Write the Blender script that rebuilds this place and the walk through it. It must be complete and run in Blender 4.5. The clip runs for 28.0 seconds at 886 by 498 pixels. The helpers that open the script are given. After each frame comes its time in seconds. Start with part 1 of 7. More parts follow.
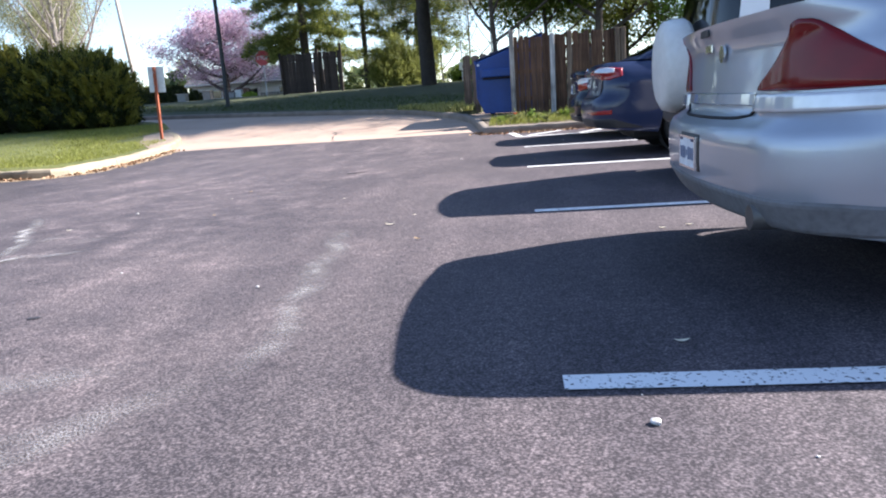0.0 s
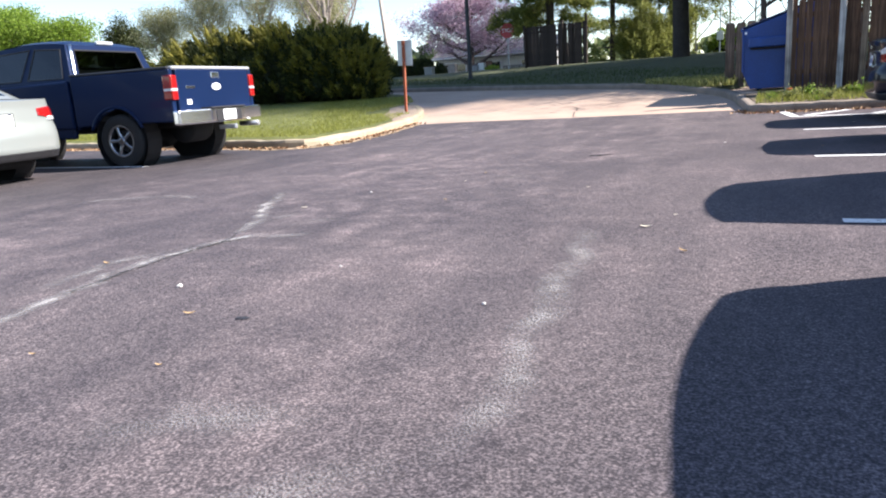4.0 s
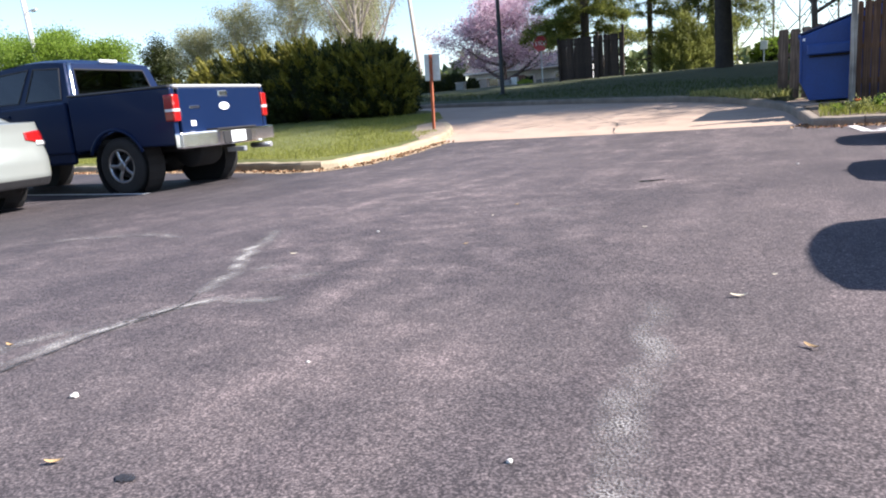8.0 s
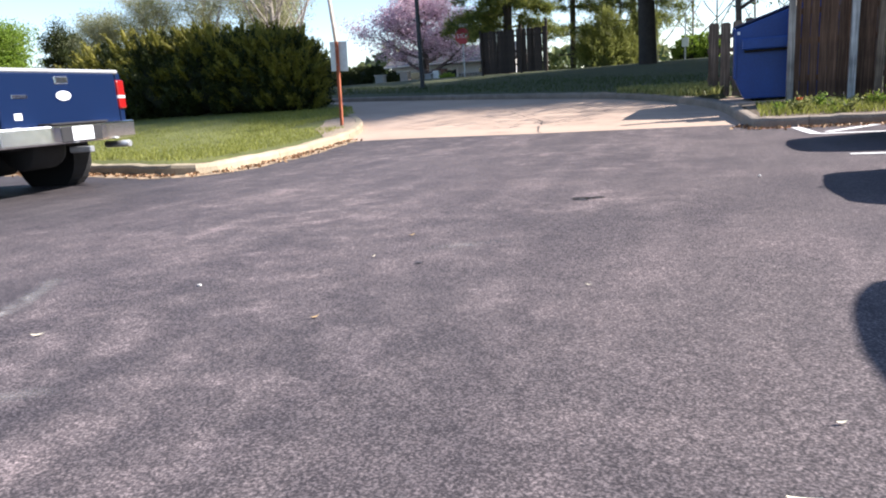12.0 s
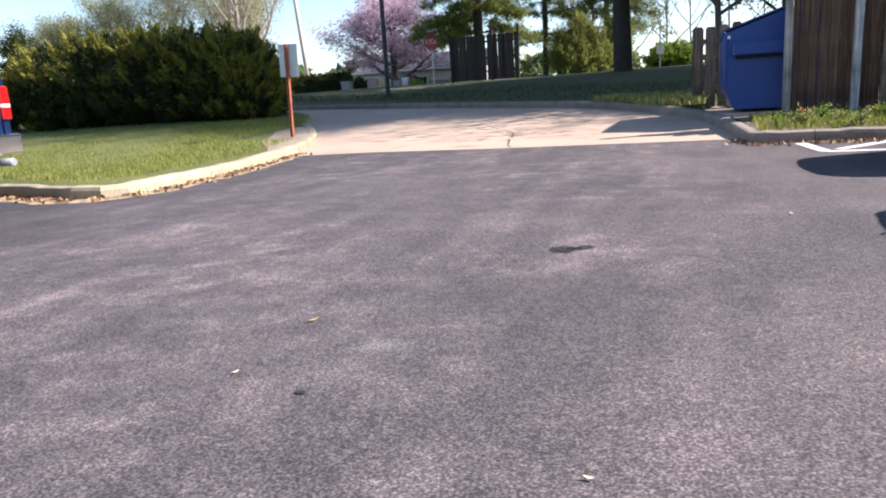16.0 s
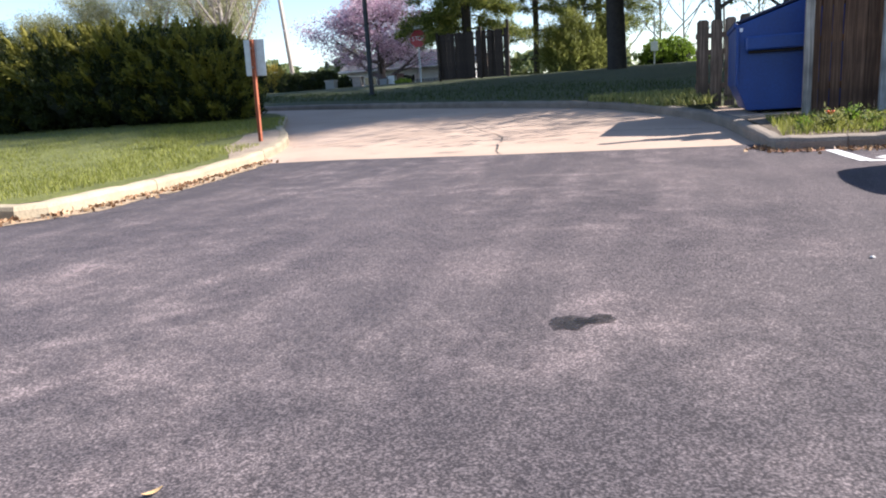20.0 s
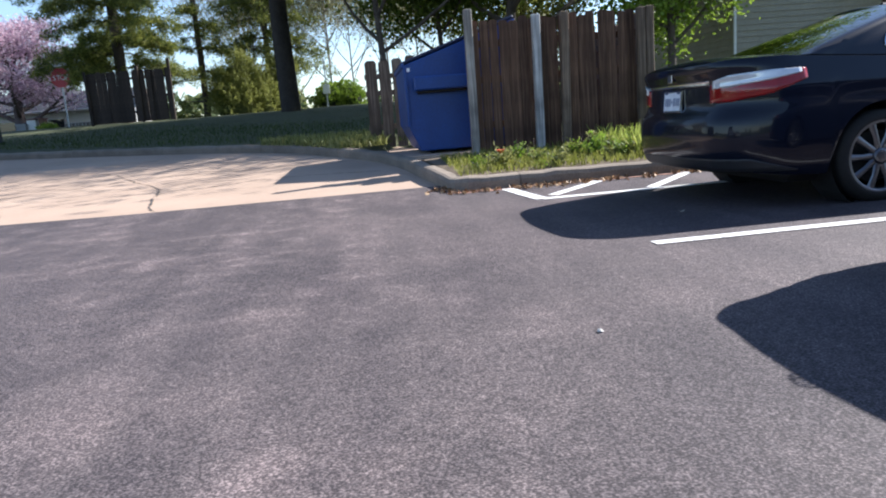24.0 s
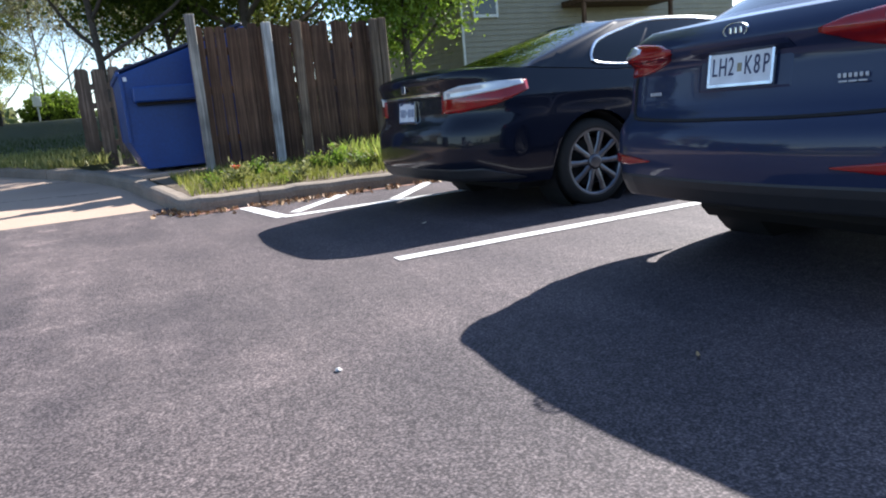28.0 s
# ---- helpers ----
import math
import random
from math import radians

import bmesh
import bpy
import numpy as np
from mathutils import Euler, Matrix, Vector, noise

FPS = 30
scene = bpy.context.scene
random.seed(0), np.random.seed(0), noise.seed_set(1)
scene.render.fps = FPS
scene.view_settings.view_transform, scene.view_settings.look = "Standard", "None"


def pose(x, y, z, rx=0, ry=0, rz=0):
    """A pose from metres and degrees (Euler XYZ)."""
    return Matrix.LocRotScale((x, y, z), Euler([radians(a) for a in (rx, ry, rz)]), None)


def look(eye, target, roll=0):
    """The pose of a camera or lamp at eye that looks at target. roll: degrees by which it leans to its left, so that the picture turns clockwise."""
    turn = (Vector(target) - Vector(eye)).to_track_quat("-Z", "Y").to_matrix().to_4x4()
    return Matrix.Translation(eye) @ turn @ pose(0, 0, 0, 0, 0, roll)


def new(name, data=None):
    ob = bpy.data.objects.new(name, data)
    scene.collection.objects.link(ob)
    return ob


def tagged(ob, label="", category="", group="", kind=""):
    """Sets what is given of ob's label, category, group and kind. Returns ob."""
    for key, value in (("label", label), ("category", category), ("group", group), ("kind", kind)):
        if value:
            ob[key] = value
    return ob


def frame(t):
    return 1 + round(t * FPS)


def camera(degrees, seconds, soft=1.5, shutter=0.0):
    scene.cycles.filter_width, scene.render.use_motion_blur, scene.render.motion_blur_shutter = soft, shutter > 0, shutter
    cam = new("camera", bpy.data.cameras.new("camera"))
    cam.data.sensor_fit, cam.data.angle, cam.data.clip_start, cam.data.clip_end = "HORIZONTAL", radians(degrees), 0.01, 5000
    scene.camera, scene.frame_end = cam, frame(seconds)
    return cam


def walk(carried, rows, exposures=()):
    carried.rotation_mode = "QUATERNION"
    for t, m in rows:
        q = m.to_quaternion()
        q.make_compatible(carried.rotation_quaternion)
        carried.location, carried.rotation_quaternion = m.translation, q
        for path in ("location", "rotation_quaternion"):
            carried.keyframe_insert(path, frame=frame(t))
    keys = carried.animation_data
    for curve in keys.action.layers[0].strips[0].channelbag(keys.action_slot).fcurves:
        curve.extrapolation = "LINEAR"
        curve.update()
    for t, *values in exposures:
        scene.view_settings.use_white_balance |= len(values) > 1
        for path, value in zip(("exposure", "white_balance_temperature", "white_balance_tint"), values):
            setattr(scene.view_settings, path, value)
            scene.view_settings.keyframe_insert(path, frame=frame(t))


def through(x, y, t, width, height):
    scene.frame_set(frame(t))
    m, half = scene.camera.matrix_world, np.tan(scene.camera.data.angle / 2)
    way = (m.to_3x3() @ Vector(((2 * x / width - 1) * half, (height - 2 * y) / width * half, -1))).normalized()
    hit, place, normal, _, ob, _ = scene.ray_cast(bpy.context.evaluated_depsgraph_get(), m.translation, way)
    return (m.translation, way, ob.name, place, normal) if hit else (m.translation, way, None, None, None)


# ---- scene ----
# ---------------------------------------------------------------- camera and walk
cam = camera(64.1, 28.0, soft=2.0)

# seconds, eye x y z, turn to the left, tilt up, lean (degrees)
STEPS = [
    (0, 0.143, 0.504, 0.814, 6.55, -11.90, -4.02),
    (0.5, 0.133, 0.489, 0.823, 6.59, -11.95, -4.07),
    (1, 0.114, 0.551, 0.813, 10.67, -11.64, -3.89),
    (1.5, 0.084, 0.647, 0.822, 15.63, -12.12, -3.71),
    (2, 0.051, 0.735, 0.822, 19.63, -12.81, -3.76),
    (2.5, 0.040, 0.795, 0.819, 20.94, -12.40, -3.73),
    (3, -0.001, 0.904, 0.827, 22.12, -11.72, -3.62),
    (3.5, -0.048, 1.036, 0.831, 24.49, -12.64, -3.40),
    (5.5, -0.286, 1.624, 0.830, 26.08, -12.70, -4.13),
    (6, -0.314, 1.731, 0.828, 23.82, -11.85, -4.04),
    (6.5, -0.371, 1.896, 0.828, 24.85, -12.15, -4.01),
    (7, -0.422, 2.032, 0.837, 27.52, -12.11, -4.39),
    (7.5, -0.439, 2.078, 0.835, 27.79, -11.32, -4.34),
    (8, -0.480, 2.203, 0.844, 28.11, -11.34, -4.58),
    (8.5, -0.526, 2.395, 0.844, 25.90, -12.33, -4.34),
    (9, -0.551, 2.506, 0.849, 22.88, -12.55, -4.64),
    (9.5, -0.566, 2.591, 0.843, 22.50, -12.19, -4.80),
    (10, -0.623, 2.782, 0.845, 24.18, -12.32, -4.72),
    (10.5, -0.703, 3.006, 0.840, 24.50, -12.63, -4.42),
    (11, -0.750, 3.212, 0.832, 23.73, -11.37, -4.64),
    (11.5, -0.828, 3.462, 0.845, 24.01, -11.55, -4.14),
    (12, -0.886, 3.758, 0.823, 22.11, -12.23, -3.83),
    (12.5, -0.938, 3.921, 0.819, 20.17, -11.09, -4.14),
    (14.5, -1.092, 4.714, 0.823, 19.21, -11.70, -3.48),
    (15, -1.141, 4.901, 0.820, 19.91, -12.06, -3.64),
    (15.5, -1.146, 5.044, 0.831, 17.89, -11.51, -3.68),
    (16, -1.193, 5.178, 0.844, 19.91, -11.83, -3.59),
    (16.5, -1.244, 5.352, 0.856, 22.79, -11.98, -3.56),
    (17, -1.271, 5.487, 0.854, 21.71, -11.17, -3.81),
    (17.5, -1.302, 5.617, 0.863, 21.14, -11.54, -3.92),
    (18, -1.349, 5.785, 0.881, 22.64, -12.11, -3.69),
    (18.5, -1.381, 5.941, 0.880, 21.39, -12.53, -3.59),
    (19, -1.388, 6.000, 0.874, 19.45, -11.29, -3.76),
    (19.5, -1.418, 6.145, 0.889, 19.90, -11.73, -3.77),
    (20, -1.453, 6.365, 0.872, 19.22, -12.01, -3.81),
    (20.5, -1.450, 6.442, 0.869, 16.17, -10.91, -3.79),
    (22.5, -1.584, 6.982, 0.870, 9.90, -10.69, -4.31),
    (23, -1.557, 7.173, 0.868, 6.21, -10.68, -4.70),
    (23.5, -1.516, 7.389, 0.872, 1.77, -11.29, -4.73),
    (24, -1.444, 7.544, 0.856, -5.84, -10.50, -4.63),
    (24.5, -1.401, 7.626, 0.863, -11.48, -11.93, -4.46),
    (25, -1.409, 7.610, 0.866, -11.70, -11.64, -4.59),
    (25.5, -1.430, 7.566, 0.872, -11.73, -10.78, -4.79),
    (26, -1.422, 7.601, 0.869, -9.31, -10.82, -4.60),
    (26.5, -1.352, 7.728, 0.859, -12.76, -11.60, -4.61),
    (27, -1.275, 7.837, 0.846, -19.15, -11.29, -4.71),
    (27.5, -1.233, 7.847, 0.839, -25.67, -10.97, -5.14),
    (28, -1.244, 7.843, 0.842, -25.61, -11.19, -5.14),]


def eye_pose(x, y, z, yaw, tilt, lean):
    a, b = radians(yaw), radians(tilt)
    ahead = (-math.sin(a) * math.cos(b), math.cos(a) * math.cos(b), math.sin(b))
    return look((x, y, z), (x + ahead[0], y + ahead[1], z + ahead[2]), lean)


walk(cam, [(s[0], eye_pose(*s[1:])) for s in STEPS], exposures=[(0, 1.80, 5900, 15), (1, 1.72, 6050, 15), (4, 1.68, 6100, 15), (9, 1.56, 6100, 15), (21, 1.52, 6050, 15), (24, 1.38, 5850, 12), (26.5, 1.36, 5850, 12), (28, 1.60, 5950, 12)])

# ---------------------------------------------------------------- light
SUN_TURN, SUN_HIGH = 20.5, 36.9       # degrees from +x towards +y, and above the ground
sun_way = Vector((math.cos(radians(SUN_TURN)) * math.cos(radians(SUN_HIGH)),
                  math.sin(radians(SUN_TURN)) * math.cos(radians(SUN_HIGH)), math.sin(radians(SUN_HIGH))))
world = bpy.data.worlds.new("sky")
scene.world = world
world.use_nodes = True
wn = world.node_tree.nodes
sky = wn.new("ShaderNodeTexSky")
sky.sky_type, sky.sun_disc = "NISHITA", False
sky.sun_elevation = radians(SUN_HIGH)
sky.sun_rotation = radians(90 - SUN_TURN)
sky.air_density, sky.dust_density, sky.ozone_density = 1.0, 0.3, 1.2
wn["Background"].inputs[1].default_value = 0.084
world.node_tree.links.new(sky.outputs[0], wn["Background"].inputs[0])

sun_data = bpy.data.lights.new("sun", "SUN")
sun_data.energy, sun_data.angle, sun_data.color = 5.0, radians(0.53), (1.0, 0.92, 0.80)
sun = new("sun", sun_data)
sun.matrix_world = look(sun_way * 60, (0, 0, 0))


# ---------------------------------------------------------------- materials
def node_material(name):
    m = bpy.data.materials.new(name)
    m.use_nodes = True
    t = m.node_tree
    return m, t.nodes, t.links, t.nodes["Principled BSDF"]


def texture(n, l, kind, scale, where="Object", detail=4.0):
    co = n.new("ShaderNodeTexCoord")
    x = n.new("ShaderNodeTexNoise" if kind == "noise" else "ShaderNodeTexVoronoi")
    x.inputs["Scale"].default_value = scale
    if kind == "noise":
        x.inputs["Detail"].default_value = detail
    l.new(co.outputs[where], x.inputs["Vector"])
    return x


def ramp(n, l, source, stops):
    r = n.new("ShaderNodeValToRGB")
    while len(r.color_ramp.elements) < len(stops):
        r.color_ramp.elements.new(0.5)
    for e, (p, c) in zip(r.color_ramp.elements, stops):
        e.position, e.color = p, (*c, 1)
    l.new(source, r.inputs[0])
    return r


def mix(n, l, a, b, how, fac=1.0):
    m = n.new("ShaderNodeMix")
    m.data_type, m.blend_type = "RGBA", how
    if isinstance(fac, float):
        m.inputs["Factor"].default_value = fac
    else:
        l.new(fac, m.inputs["Factor"])
    for v, k in ((a, 6), (b, 7)):
        if isinstance(v, tuple):
            m.inputs[k].default_value = (*v, 1)
        else:
            l.new(v, m.inputs[k])
    return m.outputs[2]


def bump(n, l, b, height, strength, distance):
    x = n.new("ShaderNodeBump")
    x.inputs["Strength"].default_value, x.inputs["Distance"].default_value = strength, distance
    l.new(height, x.inputs["Height"])
    l.new(x.outputs[0], b.inputs["Normal"])
    return x


def surface(name, dark, light, rough=0.7, fine=40.0, coarse=2.0, relief=0.3, depth=0.004, metal=0.0, spec=0.5, vary=0.0):
    """A weathered surface: two scales of colour, fine relief."""
    m, n, l, b = node_material(name)
    a, c = texture(n, l, "noise", fine), texture(n, l, "noise", coarse, detail=6)
    mid = tuple((p + q) / 2 for p, q in zip(dark, light))
    r1 = ramp(n, l, a.outputs[0], [(0.3, dark), (0.7, light)])
    r2 = ramp(n, l, c.outputs[0], [(0.3, dark), (0.5, mid), (0.7, light)])
    out = mix(n, l, r1.outputs[0], r2.outputs[0], "MIX", 0.5)
    if vary:
        info = n.new("ShaderNodeObjectInfo")
        v = ramp(n, l, info.outputs["Random"], [(0.0, (1 - vary,) * 3), (1.0, (1 + vary,) * 3)])
        out = mix(n, l, out, v.outputs[0], "MULTIPLY")
    l.new(out, b.inputs["Base Color"])
    b.inputs["Roughness"].default_value, b.inputs["Metallic"].default_value = rough, metal
    b.inputs["Specular IOR Level"].default_value = spec
    if relief:
        bump(n, l, b, a.outputs[0], relief, depth)
    return m


def paint(name, colour, rough=0.28, coat=1.0, metal=0.0, dust=0.15):
    """Car paint: clear coat over a base, with a thin uneven film of dust."""
    m, n, l, b = node_material(name)
    a = texture(n, l, "noise", 3.0, detail=6)
    r = ramp(n, l, a.outputs[0], [(0.35, (0, 0, 0)), (0.75, (dust,) * 3)])
    l.new(mix(n, l, colour, (0.22, 0.21, 0.19), "MIX", r.outputs[0]), b.inputs["Base Color"])
    b.inputs["Roughness"].default_value, b.inputs["Metallic"].default_value = rough, metal
    b.inputs["Coat Weight"].default_value, b.inputs["Coat Roughness"].default_value = coat * 0.6, 0.04
    b.inputs["Specular IOR Level"].default_value = 0.12
    f = texture(n, l, "noise", 220.0, detail=2)
    bump(n, l, b, f.outputs[0], 0.02, 0.001)
    return m


def plain(name, colour, rough=0.5, metal=0.0, spec=0.5, coat=0.0, wear=0.12):
    m, n, l, b = node_material(name)
    a = texture(n, l, "noise", 14.0, detail=5)
    r = ramp(n, l, a.outputs[0], [(0.3, tuple(c * (1 - wear) for c in colour)), (0.7, tuple(min(1, c * (1 + wear)) for c in colour))])
    l.new(r.outputs[0], b.inputs["Base Color"])
    b.inputs["Roughness"].default_value, b.inputs["Metallic"].default_value = rough, metal
    b.inputs["Specular IOR Level"].default_value, b.inputs["Coat Weight"].default_value = spec, coat
    return m


def tinted_glass(name, tint, rough=0.02):
    m, n, l, b = node_material(name)
    n.remove(b)
    clear, gloss, both, edge = n.new("ShaderNodeBsdfTransparent"), n.new("ShaderNodeBsdfGlossy"), n.new("ShaderNodeMixShader"), n.new("ShaderNodeLayerWeight")
    steep, level = n.new("ShaderNodeMath"), n.new("ShaderNodeMath")
    steep.operation, steep.inputs[1].default_value = "POWER", 3.5
    level.operation, level.inputs[1].default_value, level.inputs[2].default_value = "MULTIPLY_ADD", 0.7, 0.05
    clear.inputs[0].default_value = (*tint, 1)
    gloss.inputs["Roughness"].default_value = rough
    l.new(edge.outputs["Facing"], steep.inputs[0]), l.new(steep.outputs[0], level.inputs[0])
    l.new(level.outputs[0], both.inputs[0]), l.new(clear.outputs[0], both.inputs[1]), l.new(gloss.outputs[0], both.inputs[2])
    l.new(both.outputs[0], n["Material Output"].inputs[0])
    return m


def leaf_material(name, colours, rough=0.55, through=0.35):
    """Leaves: colours vary from leaf to leaf, and light comes through."""
    m, n, l, b = node_material(name)
    g = n.new("ShaderNodeNewGeometry")
    step = 1.0 / max(1, len(colours) - 1)
    r = ramp(n, l, g.outputs["Random Per Island"], [(k * step, c) for k, c in enumerate(colours)])
    l.new(r.outputs[0], b.inputs["Base Color"])
    b.inputs["Roughness"].default_value = rough
    b.inputs["Specular IOR Level"].default_value = 0.25
    t, both = n.new("ShaderNodeBsdfTranslucent"), n.new("ShaderNodeMixShader")
    l.new(r.outputs[0], t.inputs[0])
    both.inputs[0].default_value = through
    l.new(b.outputs[0], both.inputs[1]), l.new(t.outputs[0], both.inputs[2]), l.new(both.outputs[0], n["Material Output"].inputs[0])
    return m


def asphalt_material():
    m, n, l, b = node_material("asphalt")
    grit, stone = texture(n, l, "noise", 135.0, detail=4), texture(n, l, "voronoi", 115.0)
    patch, wide = texture(n, l, "noise", 0.9, detail=7), texture(n, l, "noise", 0.28, detail=4)
    base = ramp(n, l, grit.outputs[0], [(0.34, (0.0360, 0.0320, 0.0335)), (0.50, (0.0745, 0.0650, 0.0660)), (0.67, (0.172, 0.150, 0.148))])
    tone = ramp(n, l, stone.outputs["Color"], [(0.2, (0.84, 0.84, 0.86)), (0.8, (1.20, 1.17, 1.17))])
    c1 = mix(n, l, base.outputs[0], tone.outputs[0], "MULTIPLY")
    p = ramp(n, l, patch.outputs[0], [(0.32, (0.82, 0.82, 0.84)), (0.5, (1.0, 0.99, 0.99)), (0.7, (1.24, 1.20, 1.18))])
    w = ramp(n, l, wide.outputs[0], [(0.35, (0.88, 0.88, 0.90)), (0.65, (1.12, 1.10, 1.09))])
    c2 = mix(n, l, mix(n, l, c1, p.outputs[0], "MULTIPLY"), w.outputs[0], "MULTIPLY")
    clod = texture(n, l, "noise", 26.0, detail=5)
    g = ramp(n, l, clod.outputs[0], [(0.33, (0.86, 0.86, 0.87)), (0.5, (1.0, 1.0, 1.0)), (0.68, (1.17, 1.16, 1.15))])
    c2 = mix(n, l, c2, g.outputs[0], "MULTIPLY")
    # tracks worn along the way that the cars drive
    co, stretch, streak = n.new("ShaderNodeTexCoord"), n.new("ShaderNodeMapping"), n.new("ShaderNodeTexNoise")
    stretch.inputs["Scale"].default_value = (3.2, 0.55, 1.0)
    stretch.inputs["Rotation"].default_value = (0, 0, 0.12)
    streak.inputs["Scale"].default_value, streak.inputs["Detail"].default_value = 1.0, 8.0
    l.new(co.outputs["Object"], stretch.inputs[0]), l.new(stretch.outputs[0], streak.inputs["Vector"])
    k = ramp(n, l, streak.outputs[0], [(0.36, (0.88, 0.88, 0.90)), (0.5, (1.0, 1.0, 1.0)), (0.68, (1.22, 1.20, 1.19))])
    c2 = mix(n, l, c2, k.outputs[0], "MULTIPLY")
    # the bays at both sides are less worn and darker than the lane between them
    split, bend, add = n.new("ShaderNodeSeparateXYZ"), texture(n, l, "noise", 0.5, detail=3), n.new("ShaderNodeMath")
    add.operation, add.inputs[1].default_value = "MULTIPLY_ADD", 1.6
    l.new(co.outputs["Object"], split.inputs[0]), l.new(bend.outputs[0], add.inputs[0]), l.new(split.outputs[0], add.inputs[2])
    place = n.new("ShaderNodeMapRange")
    place.inputs["From Min"].default_value, place.inputs["From Max"].default_value = -9.0, 3.0
    l.new(add.outputs[0], place.inputs[0])
    worn = ramp(n, l, place.outputs[0], [(0.20, (0.62, 0.64, 0.66)), (0.42, (1.0, 1.0, 1.0)), (0.76, (1.0, 1.0, 1.0)), (0.86, (0.88, 0.88, 0.92))])
    c2 = mix(n, l, c2, worn.outputs[0], "MULTIPLY")
    # dusty pale patches, a hand or two across, where the lane is worn
    dust, bare = texture(n, l, "noise", 4.2, detail=9), texture(n, l, "noise", 0.45, detail=2)
    d = ramp(n, l, dust.outputs[0], [(0.38, (0.80, 0.81, 0.83)), (0.50, (0.97, 0.97, 0.97)), (0.62, (1.32, 1.30, 1.28)), (0.72, (1.6, 1.56, 1.53))])
    where = ramp(n, l, bare.outputs[0], [(0.35, (0.15, 0.15, 0.15)), (0.6, (1, 1, 1))])
    lane = ramp(n, l, place.outputs[0], [(0.12, (0.4, 0.4, 0.4)), (0.35, (1, 1, 1)), (0.66, (1, 1, 1)), (0.80, (0.12, 0.12, 0.12))])
    c2 = mix(n, l, c2, d.outputs[0], "MULTIPLY", mix(n, l, where.outputs[0], lane.outputs[0], "MULTIPLY"))
    l.new(c2, b.inputs["Base Color"])
    b.inputs["Roughness"].default_value = 0.72
    b.inputs["Specular IOR Level"].default_value = 0.22
    bump(n, l, b, grit.outputs[0], 0.34, 0.006)
    return m


def worn_material(name, colour, rough, low, high, scale, fade=False):
    """A thin layer on the asphalt, worn through in places."""
    m, n, l, b = node_material(name)
    a = texture(n, l, "noise", scale, detail=6)
    r = ramp(n, l, a.outputs[0], [(low, (0, 0, 0)), (high, (1, 1, 1))])
    b.inputs["Base Color"].default_value = (*colour, 1)
    b.inputs["Roughness"].default_value = rough
    t, both = n.new("ShaderNodeBsdfTransparent"), n.new("ShaderNodeMixShader")
    much = r.outputs[0]
    if fade:
        edge, wide = n.new("ShaderNodeAttribute"), texture(n, l, "noise", 5.0, detail=5)
        edge.attribute_name = "fade"
        gone = ramp(n, l, wide.outputs[0], [(0.38, (0.15, 0.15, 0.15)), (0.60, (1, 1, 1))])
        much = mix(n, l, mix(n, l, much, edge.outputs["Color"], "MULTIPLY"), gone.outputs[0], "MULTIPLY")
    l.new(much, both.inputs[0]), l.new(t.outputs[0], both.inputs[1]), l.new(b.outputs[0], both.inputs[2])
    l.new(both.outputs[0], n["Material Output"].inputs[0])
    return m


ASPHALT = asphalt_material()
CONCRETE = surface("old_concrete", (0.30, 0.215, 0.158), (0.47, 0.35, 0.265), 0.85, 60, 0.7, 0.35, 0.004)
KERB = surface("kerb_concrete", (0.20, 0.16, 0.105), (0.38, 0.32, 0.22), 0.88, 55, 3.0, 0.5, 0.006, vary=0.12)
# darker copy of the kerb colour, with the bank side's shade put in
KERB_SHADED = surface("shaded_kerb_concrete", (0.13, 0.105, 0.082), (0.28, 0.23, 0.18), 0.9, 55, 3.0, 0.5, 0.006, vary=0.15)
SOIL = surface("soil", (0.075, 0.055, 0.035), (0.16, 0.12, 0.08), 0.95, 30, 3, 0.6, 0.02)
TURF = surface("turf", (0.06, 0.07, 0.012), (0.14, 0.15, 0.032), 0.95, 18, 1.2, 0.8, 0.03)
SOIL_PALE = surface("dry_soil", (0.17, 0.13, 0.095), (0.34, 0.27, 0.20), 0.95, 40, 5, 0.6, 0.012)
# turf colour darkened to carry the trees' shade on the bank
SHADED_TURF = surface("shaded_turf", (0.028, 0.033, 0.011), (0.068, 0.078, 0.024), 0.95, 18, 1.2, 0.8, 0.03)
LITTER = surface("leaf_litter", (0.13, 0.085, 0.045), (0.34, 0.24, 0.14), 0.95, 45, 9, 0.8, 0.012)
WHITE_LINE = worn_material("white_line_paint", (0.70, 0.70, 0.69), 0.7, 0.335, 0.42, 75)
PALE_SEAM = worn_material("pale_seam", (0.36, 0.345, 0.33), 0.85, 0.36, 0.52, 120, True)
SCUFF = worn_material("pale_scuff", (0.32, 0.305, 0.295), 0.85, 0.44, 0.60, 135, True)
OIL = worn_material("oil_stain", (0.022, 0.021, 0.023), 0.55, 0.25, 0.42, 9)
TAR = worn_material("crack_filler", (0.085, 0.075, 0.066), 0.8, 0.40, 0.52, 16)


